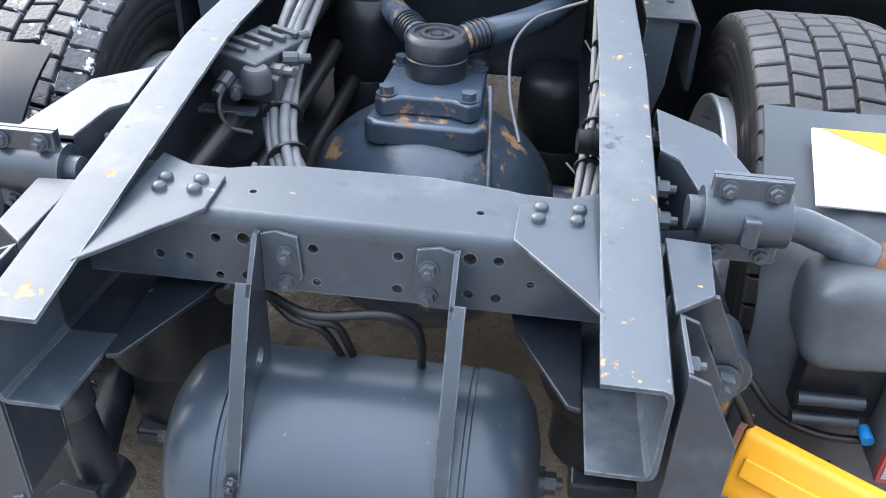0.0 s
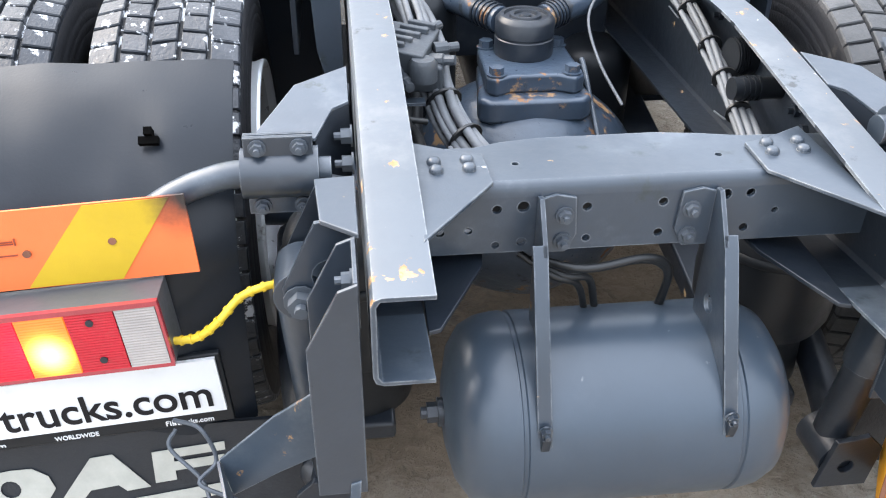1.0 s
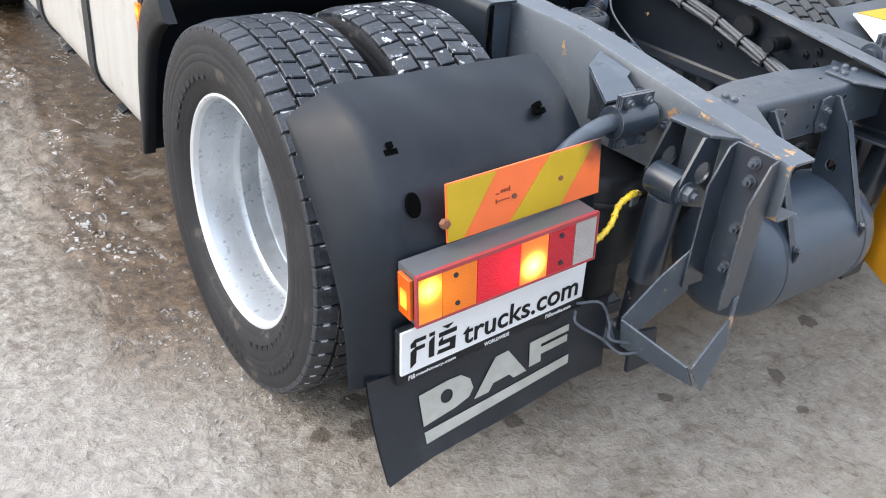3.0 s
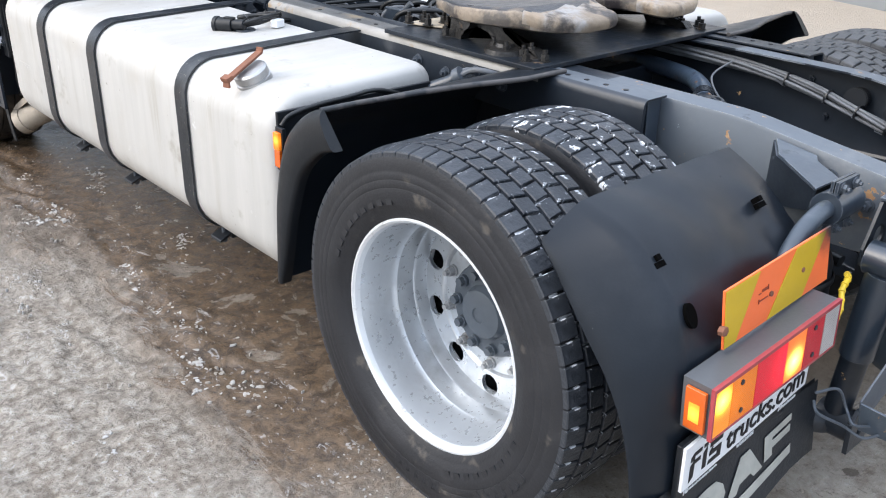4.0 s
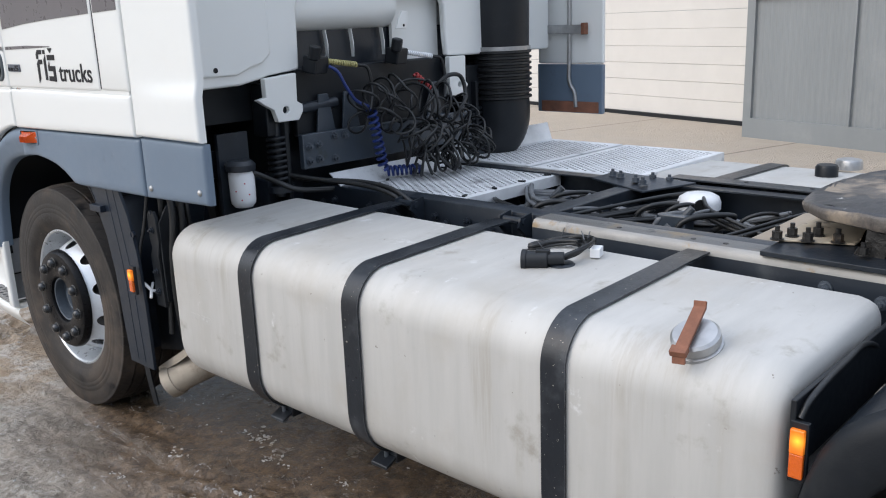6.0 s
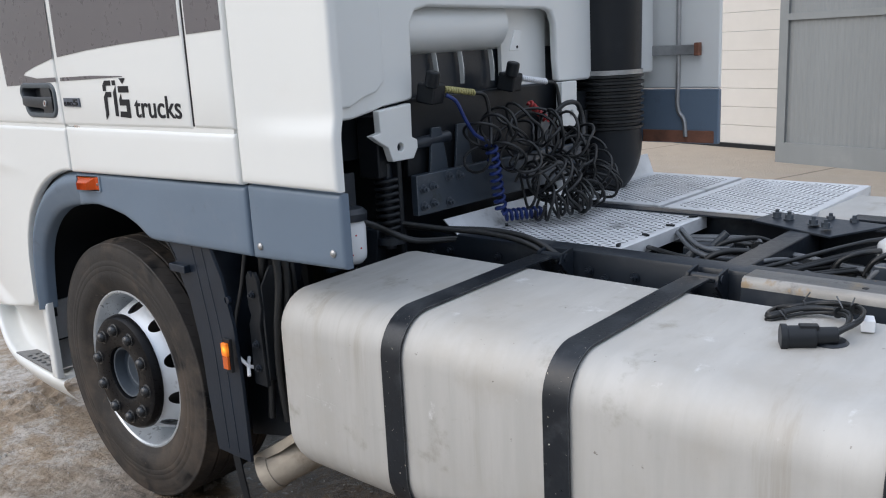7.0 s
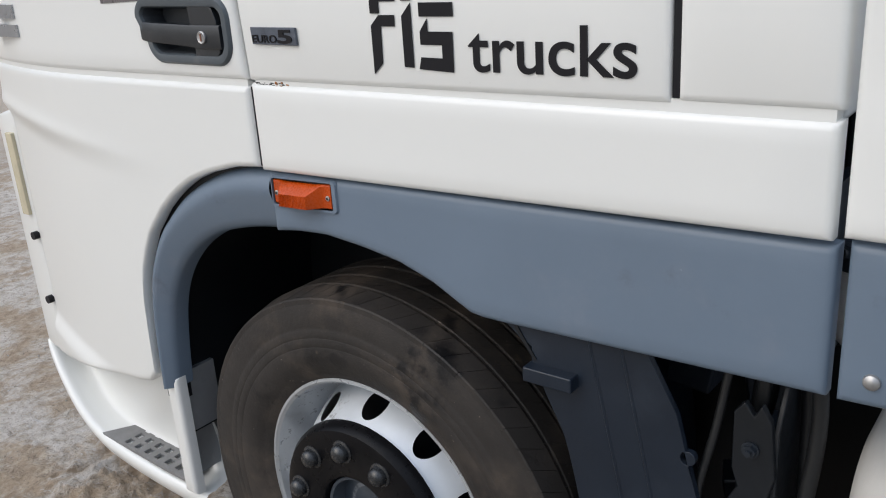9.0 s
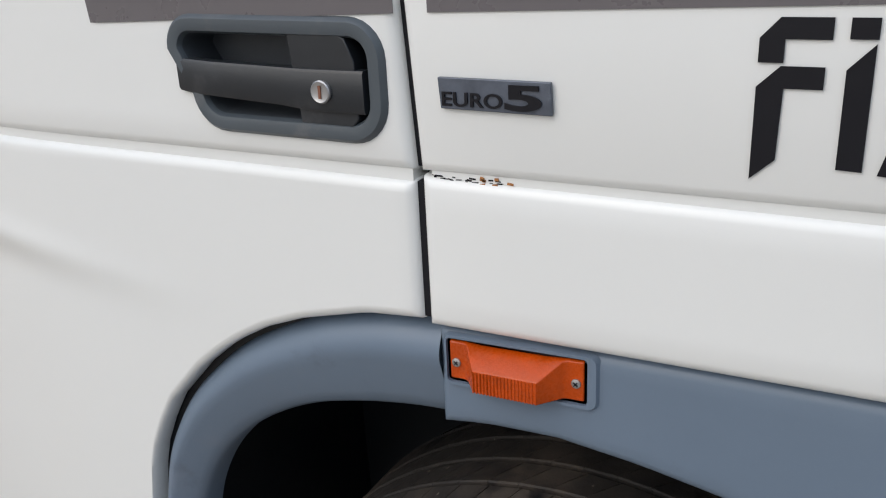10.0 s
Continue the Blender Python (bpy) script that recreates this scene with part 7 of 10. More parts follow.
for z in (0.64, 0.675):
    bm = bmesh.new()
    tube(bm, [(0.61, -0.775, z), (0.70, -0.772, z)], 0.010, 12)
    part("clip_bar", bm, chassis_dark_shade, hb, smooth=40)
bm = bmesh.new()
tube(bm, [(0.715, -0.766, 0.625), (0.717, -0.79, 0.622)], 0.009, 12)
part("blue_plug", bm, surface("blue_plug", (0.02, 0.22, 0.55), 0.4), hb, "light blue plug")
# black holder round the plate
bm = bmesh.new()
box(bm, (-1.138, -0.764, 0.400), (-0.607, -0.752, 0.550))
part("plate_holder", bm, black_plastic, plate, "black plastic plate holder", bevel=0.003)


def rear_put(u, v, y=-0.7735):
    """A plane behind the truck that is read from the back: u to the right, v up."""
    return Matrix(((1, 0, 0, u), (0, 0, -1, y), (0, 1, 0, v), (0, 0, 0, 1)))


lettering("plate_text", "trucks.com", 0.05, rear_put(-0.973, 0.4455), decal_black, plate, "black lettering", 0.0008, (0.339, 0.057))
lettering("plate_text", "WORLDWIDE", 0.01, rear_put(-0.905, 0.4055, -0.7650), plate_white, plate, "small white lettering", 0.0008, (0.072, 0.0095))
for words, b, c in (("machinery.com", -1.090, -0.985), ("trucks.com", -0.704, -0.642)):
    lettering("plate_text", words, 0.01, rear_put(b, 0.4055, -0.7650), plate_white, plate, "small white lettering", 0.0008, (c - b, 0.0095))


def slab_mark(put, scale, owner, mat, thick):
    """Angular dark mark of five slanted bars."""
    bars = [[(0.01, 0.60), (0.01, 0.72), (0.10, 0.82), (0.33, 0.82), (0.33, 0.715), (0.125, 0.715), (0.125, 0.60)], [(0.01, 0.48), (0.115, 0.585), (0.31, 0.585), (0.31, 0.475), (0.135, 0.475), (0.125, 0.11), (0.01, 0.0)],
            [(0.40, 0.575), (0.515, 0.70), (0.515, 0.08), (0.40, 0.085)], [(0.40, 0.82), (0.52, 0.82), (0.52, 0.72), (0.40, 0.72)], [(0.61, 0.70), (1.0, 0.70), (1.0, 0.57), (0.61, 0.57)],
            [(0.61, 0.43), (0.70, 0.55), (0.70, 0.43), (0.985, 0.43), (0.98, 0.05), (0.58, 0.07), (0.61, 0.185), (0.86, 0.18), (0.86, 0.305), (0.61, 0.305)], [(0.68, 0.86), (0.92, 0.86), (0.80, 0.745)]]
    for pts in bars:
        bm = bmesh.new()
        p3 = [put(u * scale[0], v * scale[1]) for u, v in pts]
        solid(bm, p3, thick)
        part("mark_bar", bm, mat, owner)


slab_mark(lambda u, v: (-1.112 + u, -0.7725, 0.445 + v), (0.120, 0.090), plate, decal_black, (0, -0.001, 0))
for x in (-1.110, -0.722):
    slab_mark(lambda u, v: (x + u, -0.7642, 0.4045 + v), (0.017, 0.0145), plate, plate_white, (0, -0.001, 0))
# cream mark on the flap: three slanted blocks over a bar
flap = [o for o in truck.children if o.name == "mud_flap"][0]


def flap_y(x, z):
    u = (x + 1.195) / 0.69
    v = (0.42 - z) / (0.238 - 0.04 * u)
    return flap_at(u, v)[1] - 0.0022


MARKS = (([(-1.078, 0.344), (-1.071, 0.269), (-0.985, 0.283), (-0.945, 0.296), (-0.932, 0.315), (-0.940, 0.340), (-0.965, 0.357), (-1.0, 0.356)], [(-1.005, 0.319, 0.017)]),
         ([(-0.93, 0.285), (-0.867, 0.370), (-0.83, 0.374), (-0.775, 0.303), (-0.815, 0.299), (-0.828, 0.312), (-0.875, 0.306), (-0.89, 0.288)], []),
         ([(-0.766, 0.309), (-0.765, 0.372), (-0.642, 0.383), (-0.642, 0.366), (-0.73, 0.358), (-0.73, 0.349), (-0.645, 0.356), (-0.645, 0.338), (-0.73, 0.331), (-0.73, 0.312)], []),
         ([(-1.071, 0.254), (-1.068, 0.228), (-0.85, 0.253), (-0.637, 0.273), (-0.636, 0.297), (-0.85, 0.277)], []))
for poly, hole in MARKS:
    bm = bmesh.new()
    holed(bm, poly, hole, lambda u, v: (u, flap_y(u, v), v), (0, -0.0012, 0))
    part("cream_mark", bm, cream, flap)
# slots and a round hole in the mudguard
hole_black = surface("hole_black", (0.0015, 0.0015, 0.0015), 0.95, 0.0, 0.1, 8, 0.0, spec=0.05)
guard = [o for o in truck.children if o.name == "rear_mudguard"][0]
for x, y, z, a in ((-1.099, -0.608, 0.872, 46), (-0.707, -0.592, 0.890, 44)):
    bm = bmesh.new()
    obox(bm, (x, y, z - 0.004), (0.030, 0.012, 0.012), (-a, 0, 0))
    obox(bm, (x, y + 0.009, z + 0.006), (0.012, 0.022, 0.012), (-a, 0, 0))
    part("slot", bm, hole_black, guard)
bm = bmesh.new()
lathe(bm, [(0.0, 0), (0.022, 0), (0.022, 0.004), (0.0, 0.004)], (0, 0, 0), "y", 24)
for v in bm.verts:
    v.co = pose(-1.090, -0.690, 0.790, -28, 0, 0) @ Vector((v.co.x * 0.7, v.co.y * 2.0, v.co.z * 1.15))
part("round_hole", bm, hole_black, guard)
# yellow lamp cable
bm = bmesh.new()
ln = smooth_line([(-0.700, -0.775, 0.640), (-0.668, -0.777, 0.640), (-0.640, -0.778, 0.648), (-0.610, -0.775, 0.672), (-0.578, -0.758, 0.700), (-0.54, -0.75, 0.712), (-0.505, -0.735, 0.705), (-0.47, -0.72, 0.69)], 8)
tube(bm, ln, 0.0065, 10)
cable = part("lamp_cable", bm, yellow_cable, truck, "yellow taped lamp cable", smooth=60)
bm = bmesh.new()
for i in range(3, len(ln) - 3, 4):
    tube(bm, [ln[i], ln[i + 1]], 0.0082, 10)
part("tape_wrap", bm, yellow_cable, cable, smooth=30)
bm = bmesh.new()
obox(bm, (-0.500, -0.735, 0.690), (0.03, 0.006, 0.032), (0, 0, 12))
part("cable_tag", bm, hose_grey, cable)
# board on the other mudguard
bm = bmesh.new()
obox(bm, (0.82, -0.546, 0.915), (0.40, 0.13, 0.005), (31, 0, 0))
board_r = part("marker_board", bm, board_white, truck, "white and yellow reflective board")
bm = bmesh.new()
m = pose(0.82, -0.546, 0.915, 31, 0, 0)
solid(bm, [m @ Vector(p) for p in ((-0.185, 0.064, 0.003), (0.2, 0.064, 0.003), (0.2, -0.06, 0.003), (0.12, -0.062, 0.003))], m.to_3x3() @ Vector((0, 0, 0.0015)))
part("yellow_band", bm, board_yellow, board_r)
# loose cable to the other lamp
bm = bmesh.new()
tube(bm, smooth_line([(0.50, -0.80, 0.72), (0.54, -0.80, 0.66), (0.57, -0.80, 0.60), (0.62, -0.80, 0.56), (0.68, -0.79, 0.57)], 8), 0.008, 10)
part("lamp_cable", bm, rubber_hose, truck, "black lamp cable", smooth=60)
# yellow wheel chock in the other holder
chock_holder(1)
bm = bmesh.new()
prism(bm, [(-0.775, 0.585), (-0.80, 0.585), (-0.985, 0.25), (-0.97, 0.22), (-0.78, 0.22), (-0.765, 0.25)], "x", 0.525, 0.72)
chock_turn = pose(0.52, -0.80, 0.055, 0, 0, -33) @ pose(-0.50, 0.80, 0)
for v in bm.verts:
    v.co = chock_turn @ v.co
chock = tagged(part("wheel_chock", bm, yellow_paint, None, bevel=0.008), "yellow plastic wheel chock hung in a steel holder", "wheel chock")
for i in range(5):
    t = 0.12 + 0.17 * i
    bm = bmesh.new()
    obox(bm, (0.6225, -0.80 - 0.185 * t, 0.585 - 0.335 * t), (0.16, 0.03, 0.022), (60, 0, 0))
    for v in bm.verts:
        v.co = chock_turn @ v.co
    part("grip_rib", bm, yellow_paint, chock, bevel=0.004)
bm = bmesh.new()
strip(bm, [(-0.770, 0.592), (-0.806, 0.590), (-0.992, 0.25)], 0.006, "x", 0.518, 0.526)
for v in bm.verts:
    v.co = chock_turn @ v.co
part("dirty_edge", bm, rusty, chock, "brown dirt along the edge")

# the lamp group hangs slightly askew
def askew(ob, old, at, ax, ay, az):
    """Lays an upright part so that its corner old comes to lie at the place at, with new axes."""
    turn = Matrix((ax, ay, az)).transposed().to_4x4()
    ob.matrix_local = Matrix.Translation(at) @ turn @ Matrix.Translation([-c for c in old])


askew(board, (-1.036, -0.742, 0.842), (-1.035, -0.718, 0.829), (1.0, -0.012, 0.070), (0.012, 1.0, -0.10), (-0.05, 0.10, 0.92))
askew(lamp, (-1.134, -0.8225, 0.727), (-1.140, -0.793, 0.692), (0.915, -0.022, 0.082), (0.02, 0.93, -0.02), (-0.072, 0.02, 0.94))
askew(plate, (-1.133, -0.772, 0.545), (-1.139, -0.757, 0.529), (0.984, 0.022, 0.074), (-0.02, 1.0, 0.0), (-0.055, 0.0, 0.97))

# ---- middle of the truck ----
# front half of the rear mudguard
FGUARD = [(0.22, 0.985), (0.29, 0.982), (0.36, 0.968), (0.42, 0.945), (0.48, 0.905), (0.53, 0.85), (0.565, 0.77), (0.59, 0.66), (0.60, 0.53), (0.60, 0.395)]


bead_dusty = surface("dusty_bead", (0.075, 0.070, 0.068), 0.55, 0.0, 0.3, 9, 0.2, 90, [((0.02, 0.022, 0.025), 12, 0.52, 0.64, 0.4)])


def front_guard(s):
    line = smooth_line([Vector((a, b, 0)) for a, b in FGUARD], 4)
    bm = bmesh.new()
    n, m = 14, 30
    for off in (0.0, 0.006):
        grid = []
        for i in range(n + 1):
            u = i / n
            k0 = 9.5 * max(0.0, 1 - u * 1.25)
            row = []
            for j in range(m + 1):
                k = k0 + (len(line) - 1 - k0) * j / m
                a = min(int(k), len(line) - 2)
                p = line[a].lerp(line[a + 1], k - a)
                dent = 0.006 * noise.noise(Vector((u * 4, k * 0.25, 3.0)))
                row.append(bm.verts.new(((-1.195 + 0.755 * u) * s, p.x + dent - off, p.y - off * 0.5)))
            grid.append(row)
        for i in range(n):
            for j in range(m):
                bm.faces.new((grid[i][j], grid[i + 1][j], grid[i + 1][j + 1], grid[i][j + 1]))
    bead = [tuple((row[0].co + Vector((0, -0.003, 0.002)))[:]) for row in grid]
    g = part("front_mudguard", bm, guard_plastic, truck, "black plastic mudguard ahead of the rear wheels", smooth=50)
    bm = bmesh.new()
    line = line[8:]
    inner = smooth_line([Vector((a, b, 0)) for a, b in ((0.287, 0.875), (0.345, 0.855), (0.40, 0.815), (0.445, 0.765), (0.48, 0.69), (0.512, 0.60), (0.536, 0.50), (0.566, 0.392))], 4)
    m = min(len(line), len(inner))
    shape = [(0.0, -1.195), (0.06, -1.207), (0.16, -1.216), (0.32, -1.222), (0.62, -1.225), (0.90, -1.224), (0.97, -1.220), (1.0, -1.212), (1.0, -1.19)]
    rows = [[bm.verts.new((x * s, *p.lerp(q, t).xy)) for t, x in shape] for p, q in zip(line[:m], inner[:m])]
    for a, b in zip(rows, rows[1:]):
        for k in range(len(shape) - 1):
            bm.faces.new((a[k], a[k + 1], b[k + 1], b[k]))
    bm.faces.new(rows[0])
    part("side_lip", bm, lip_plastic, g, smooth=60)
    bm = bmesh.new()
    tube(bm, bead, 0.008, 8)
    part("edge_bead", bm, bead_dusty, g, "dusty rolled edge", smooth=60)
    return g


# black plates added to keep the gap under the mudguard dark
for s in (-1, 1):
    bm = bmesh.new()
    prism(bm, [(0.16, 0.60), (0.62, 0.40), (0.62, 0.96), (0.30, 0.975), (0.16, 0.95)], "x", s * 0.44, s * 0.452)
    part("dark_gap_plate", bm, black_plastic, truck, bevel=0.003)
front_guard(1)
front_guard(-1)
bm = bmesh.new()
box(bm, (-1.185, 0.600, 0.745), (-0.62, 0.612, 0.90))
part("lamp_carrier", bm, black_plastic, truck, bevel=0.003)


def side_marker(y, x, z0, z1, lit, w):
    bm = bmesh.new()
    box(bm, (x, y - w / 2 - 0.004, z0 - 0.012), (x + 0.012, y + w / 2 + 0.004, z1 + 0.012))
    mk = part("side_marker_lamp", bm, black_plastic, truck, "lit amber side marker lamp", bevel=0.002)
    bm = bmesh.new()
    box(bm, (x - 0.012, y - w / 2, (z0 + z1) / 2), (x, y + w / 2, z1))
    part("lit_lens", bm, lit, mk, "lit amber lens", bevel=0.003)
    bm = bmesh.new()
    box(bm, (x - 0.010, y - w / 2, z0), (x, y + w / 2, (z0 + z1) / 2))
    part("reflector", bm, lens_amber, mk, "amber reflector", bevel=0.003)


side_marker(0.590, -1.190, 0.745, 0.848, lit_mark_rear, 0.028)
side_marker(3.088, -1.240, 0.665, 0.752, lit_mark_front, 0.028)
bm = bmesh.new()
tube(bm, smooth_line([(-1.178, 0.594, 0.862), (-1.15, 0.590, 0.888), (-1.06, 0.590, 0.902), (-0.95, 0.592, 0.906), (-0.85, 0.594, 0.910), (-0.76, 0.600, 0.885), (-0.68, 0.610, 0.85)], 6), 0.007, 8)
part("marker_cable", bm, rubber_hose, truck, smooth=60)

# filler cap and sender on the far tank
bm = bmesh.new()
lathe(bm, [(0.055, 0.945), (0.055, 0.975), (0.050, 0.985), (0.03, 0.990), (0.0, 0.990)], (1.12, 1.30, 0), "z", 28)
part("filler_cap", bm, steel, tank_r, "round metal filler cap", smooth=35)
bm = bmesh.new()
lathe(bm, [(0.045, 0.935), (0.045, 0.980), (0.038, 0.990), (0.0, 0.990)], (0.92, 1.32, 0), "z", 20)
part("level_sender", bm, black_plastic, tank_r, smooth=35)

# brake valve and pipes behind the tank's end
bm = bmesh.new()
tube(bm, [(-0.615, 0.605, 0.875), (-0.585, 0.545, 0.905), (-0.575, 0.52, 0.925)], 0.022, 14)
rv = part("relay_valve", bm, tail_dark_shade, truck, "slate grey brake relay valve", smooth=40)
bm = bmesh.new()
tube(bm, [(-0.578, 0.53, 0.918), (-0.570, 0.512, 0.932)], 0.028, 14)
part("collar", bm, zinc_bolt, rv, smooth=40)
bm = bmesh.new()
tube(bm, smooth_line([(-0.575, 0.52, 0.925), (-0.56, 0.49, 0.945), (-0.555, 0.45, 0.955), (-0.52, 0.42, 0.945), (-0.45, 0.40, 0.92)], 6), 0.009, 8)
tube(bm, smooth_line([(-0.60, 0.58, 0.90), (-0.56, 0.53, 0.935), (-0.53, 0.52, 0.94), (-0.45, 0.53, 0.92)], 6), 0.007, 8)
part("pipe", bm, hose_grey, rv, smooth=60)
for y, z in ((0.66, 0.90), (0.80, 0.915), (0.52, 0.93), (0.40, 0.91)):
    bm = bmesh.new()
    bolt(bm, (-0.502, y, z), (-1, 0, 0), 0.014, 0.016)
    part("bolt", bm, zinc_bolt, truck)

# faint embossed mark on the tank side
bm = bmesh.new()
for i, (a, b) in enumerate(((2.770, 2.738), (2.732, 2.708), (2.700, 2.672), (2.665, 2.640))):
    solid(bm, [(-1.1937, a, 0.636), (-1.1937, b, 0.633), (-1.1937, b - 0.004, 0.611), (-1.1937, a - 0.004, 0.614)], (0.004, 0, 0))
part("embossed_mark", bm, tank_alu, tank, "faint embossed bars", bevel=0.0008)
# tank filler cap with a rusty bar, sender plug, strap feet
cap_m = pose(-1.108, 0.845, 0.930, 0, -24, 0)
bm = bmesh.new()
lathe(bm, [(0.055, -0.02), (0.055, 0.006), (0.05, 0.008), (0.05, 0.012), (0.053, 0.014), (0.053, 0.032), (0.047, 0.038), (0.03, 0.040), (0.0, 0.040)], (0, 0, 0), "z", 40)
for v in bm.verts:
    v.co = cap_m @ v.co
part("filler_cap", bm, steel, tank, "round metal filler cap", smooth=35)
bm = bmesh.new()
strip(bm, [(-0.088, 0.030), (-0.082, 0.046), (0.06, 0.052), (0.072, 0.064)], 0.008, "y", -0.014, 0.014)
obox(bm, (-0.078, 0, 0.054), (0.022, 0.036, 0.014), (0, 0, 0))
for v in bm.verts:
    v.co = cap_m @ pose(0, 0.005, 0, 0, 0, 8) @ v.co
part("locking_bar", bm, rusty, tank, "rusty brown locking bar", bevel=0.0015)
bm = bmesh.new()
tube(bm, [(-0.868, 1.495, 0.962), (-0.835, 1.440, 0.964)], 0.026, 16)
tube(bm, [(-0.838, 1.445, 0.966), (-0.812, 1.400, 0.968)], 0.019, 14)
tube(bm, [(-0.872, 1.503, 0.962), (-0.865, 1.490, 0.962)], 0.030, 12)
obox(bm, (-0.842, 1.452, 0.985), (0.022, 0.040, 0.014), (0, 0, 30))
part("level_sender", bm, black_plastic, tank, "black plastic plug of the level sender", smooth=35, bevel=0.002)
bm = bmesh.new()
lathe(bm, [(0.0, 0.952), (0.034, 0.951), (0.040, 0.946), (0.042, 0.930), (0.0, 0.930)], (-0.80, 1.42, 0), "z", 24)
part("sender_base", bm, chassis_dark_shade, tank, smooth=35)
bm = bmesh.new()
obox(bm, (-0.69, 1.375, 0.965), (0.045, 0.030, 0.028), (0, 0, 20))
part("junction_clip", bm, plate_white, tank, "small white cable clip", bevel=0.003)
for i, pts in enumerate((
        [(-0.815, 1.405, 0.968), (-0.76, 1.375, 0.985), (-0.69, 1.385, 0.990), (-0.64, 1.43, 0.985), (-0.62, 1.50, 0.975), (-0.66, 1.56, 0.965), (-0.60, 1.62, 0.94), (-0.45, 1.66, 0.90)],
        [(-0.82, 1.415, 0.965), (-0.75, 1.40, 0.970), (-0.68, 1.42, 0.975), (-0.65, 1.47, 0.970), (-0.67, 1.53, 0.965), (-0.73, 1.585, 0.955), (-0.62, 1.60, 0.945), (-0.44, 1.58, 0.91)])):
    wire_loom("sender_cable", pts, 3, 0.010, 0.0048, rubber_hose, "black cables looping from the level sender", 21 + i, (2.5, 4.5))
for yc in (2.395, 1.875, 1.158):
    bm = bmesh.new()
    box(bm, (-1.08, yc - 0.035, 0.300), (-0.42, yc + 0.035, 0.335))
    solid(bm, [(-1.08, yc - 0.035, 0.325), (-1.125, yc - 0.035, 0.305), (-1.125, yc + 0.035, 0.305), (-1.08, yc + 0.035, 0.325)], (0, 0, -0.012))
    part("tank_bracket", bm, strap_paint, truck, bevel=0.003)
    bm = bmesh.new()
    tube(bm, [(-1.09, yc, 0.35), (-1.09, yc, 0.28)], 0.008, 8)
    tube(bm, [(-1.09, yc, 0.298), (-1.09, yc, 0.286)], 0.013, 6)
    part("strap_bolt", bm, zinc_bolt, truck)
    bm = bmesh.new()
    for dy in (-0.045, 0.045):
        solid(bm, [(-0.397, yc + dy, 0.97), (-0.46, yc + dy, 0.96), (-0.47, yc + dy, 0.93), (-0.397, yc + dy, 0.86)], (0, 0.008, 0))
    tube(bm, [(-0.44, yc - 0.05, 0.945), (-0.44, yc + 0.05, 0.945)], 0.013, 12)
    part("strap_anchor", bm, chassis_dark_shade, truck)
rb = random.Random(4)
for i in range(22):
    bm = bmesh.new()
    bolt(bm, (-0.396, 1.02 + 0.092 * i + rb.uniform(-0.02, 0.02), rb.choice((0.80, 0.88, 0.90))), (-1, 0, 0), 0.012, 0.016)
    part("bolt", bm, chassis_dark_shade, truck)

# between the rails
for y0, y1, m in ((0.98, 1.12, surface("crossmember_tan", (0.30, 0.25, 0.19), 0.6, 0.0, 0.2, 6, 0.2, 60)), (1.82, 1.90, chassis_dark_shade), (2.55, 2.65, chassis_dark_shade)):
    bm = bmesh.new()
    box(bm, (-0.32, y0, 0.80), (0.32, y1, 0.95))
    part("crossmember", bm, m, truck, bevel=0.006)
bm = bmesh.new()
lathe(bm, [(0.0, 0.965), (0.05, 0.962), (0.072, 0.950), (0.080, 0.930), (0.080, 0.905), (0.0, 0.905)], (0.24, 1.535, 0), "z", 32)
part("valve_dome", bm, deck_alu, truck, "white domed valve cover", smooth=40)
bm = bmesh.new()
lathe(bm, [(0.0, 0.905), (0.072, 0.905), (0.072, 0.84), (0.09, 0.83), (0.09, 0.76), (0.0, 0.76)], (0.24, 1.535, 0), "z", 28)
part("valve_body", bm, chassis_dark_shade, truck, smooth=35)
for i in range(10):
    bm = bmesh.new()
    x, y, z = rb.uniform(-0.25, 0.2), rb.uniform(1.25, 2.2), rb.uniform(0.80, 0.90)
    obox(bm, (x, y, z), (rb.uniform(0.06, 0.14), rb.uniform(0.06, 0.16), rb.uniform(0.04, 0.09)), (rb.uniform(-6, 6), rb.uniform(-6, 6), rb.uniform(-30, 30)))
    vb2 = part("brake_valve", bm, tail_dark_shade, truck, bevel=0.008)
    bm = bmesh.new()
    tube(bm, [(x, y, z), (x + 0.03, y - 0.05, z + 0.06)], 0.014, 10)
    part("fitting", bm, valve_grey, vb2)
for i in range(5):
    p = [(rb.uniform(-0.25, 0.25), 2.25 - 0.22 * j + rb.uniform(-0.05, 0.05), 0.90 + rb.uniform(-0.05, 0.05)) for j in range(6)]
    wire_loom("cable_loom", p, 4, 0.02, 0.007, hose_grey if i % 2 else rubber_hose, "dusty cables between the frame rails", 30 + i, (1.5, 3.5))
for i in range(9):
    x, y, z = rb.uniform(-0.24, 0.10), rb.uniform(1.15, 2.1), 0.90
    bend = [(x, y, z - 0.03), (x + 0.01, y - 0.03, z + 0.02), (x + 0.05, y - 0.08, z + 0.04), (x + rb.uniform(0.10, 0.2), y - rb.uniform(0.05, 0.16), z + rb.uniform(0.0, 0.04)), (x + rb.uniform(0.15, 0.3), y - rb.uniform(0.0, 0.25), z - 0.03)]
    bm = bmesh.new()
    tube(bm, smooth_line(bend, 6), rb.choice((0.007, 0.009, 0.011)), 9)
    part("air_line", bm, rubber_hose if i % 3 else hose_grey, truck, "bent air line between the frame rails", smooth=60)
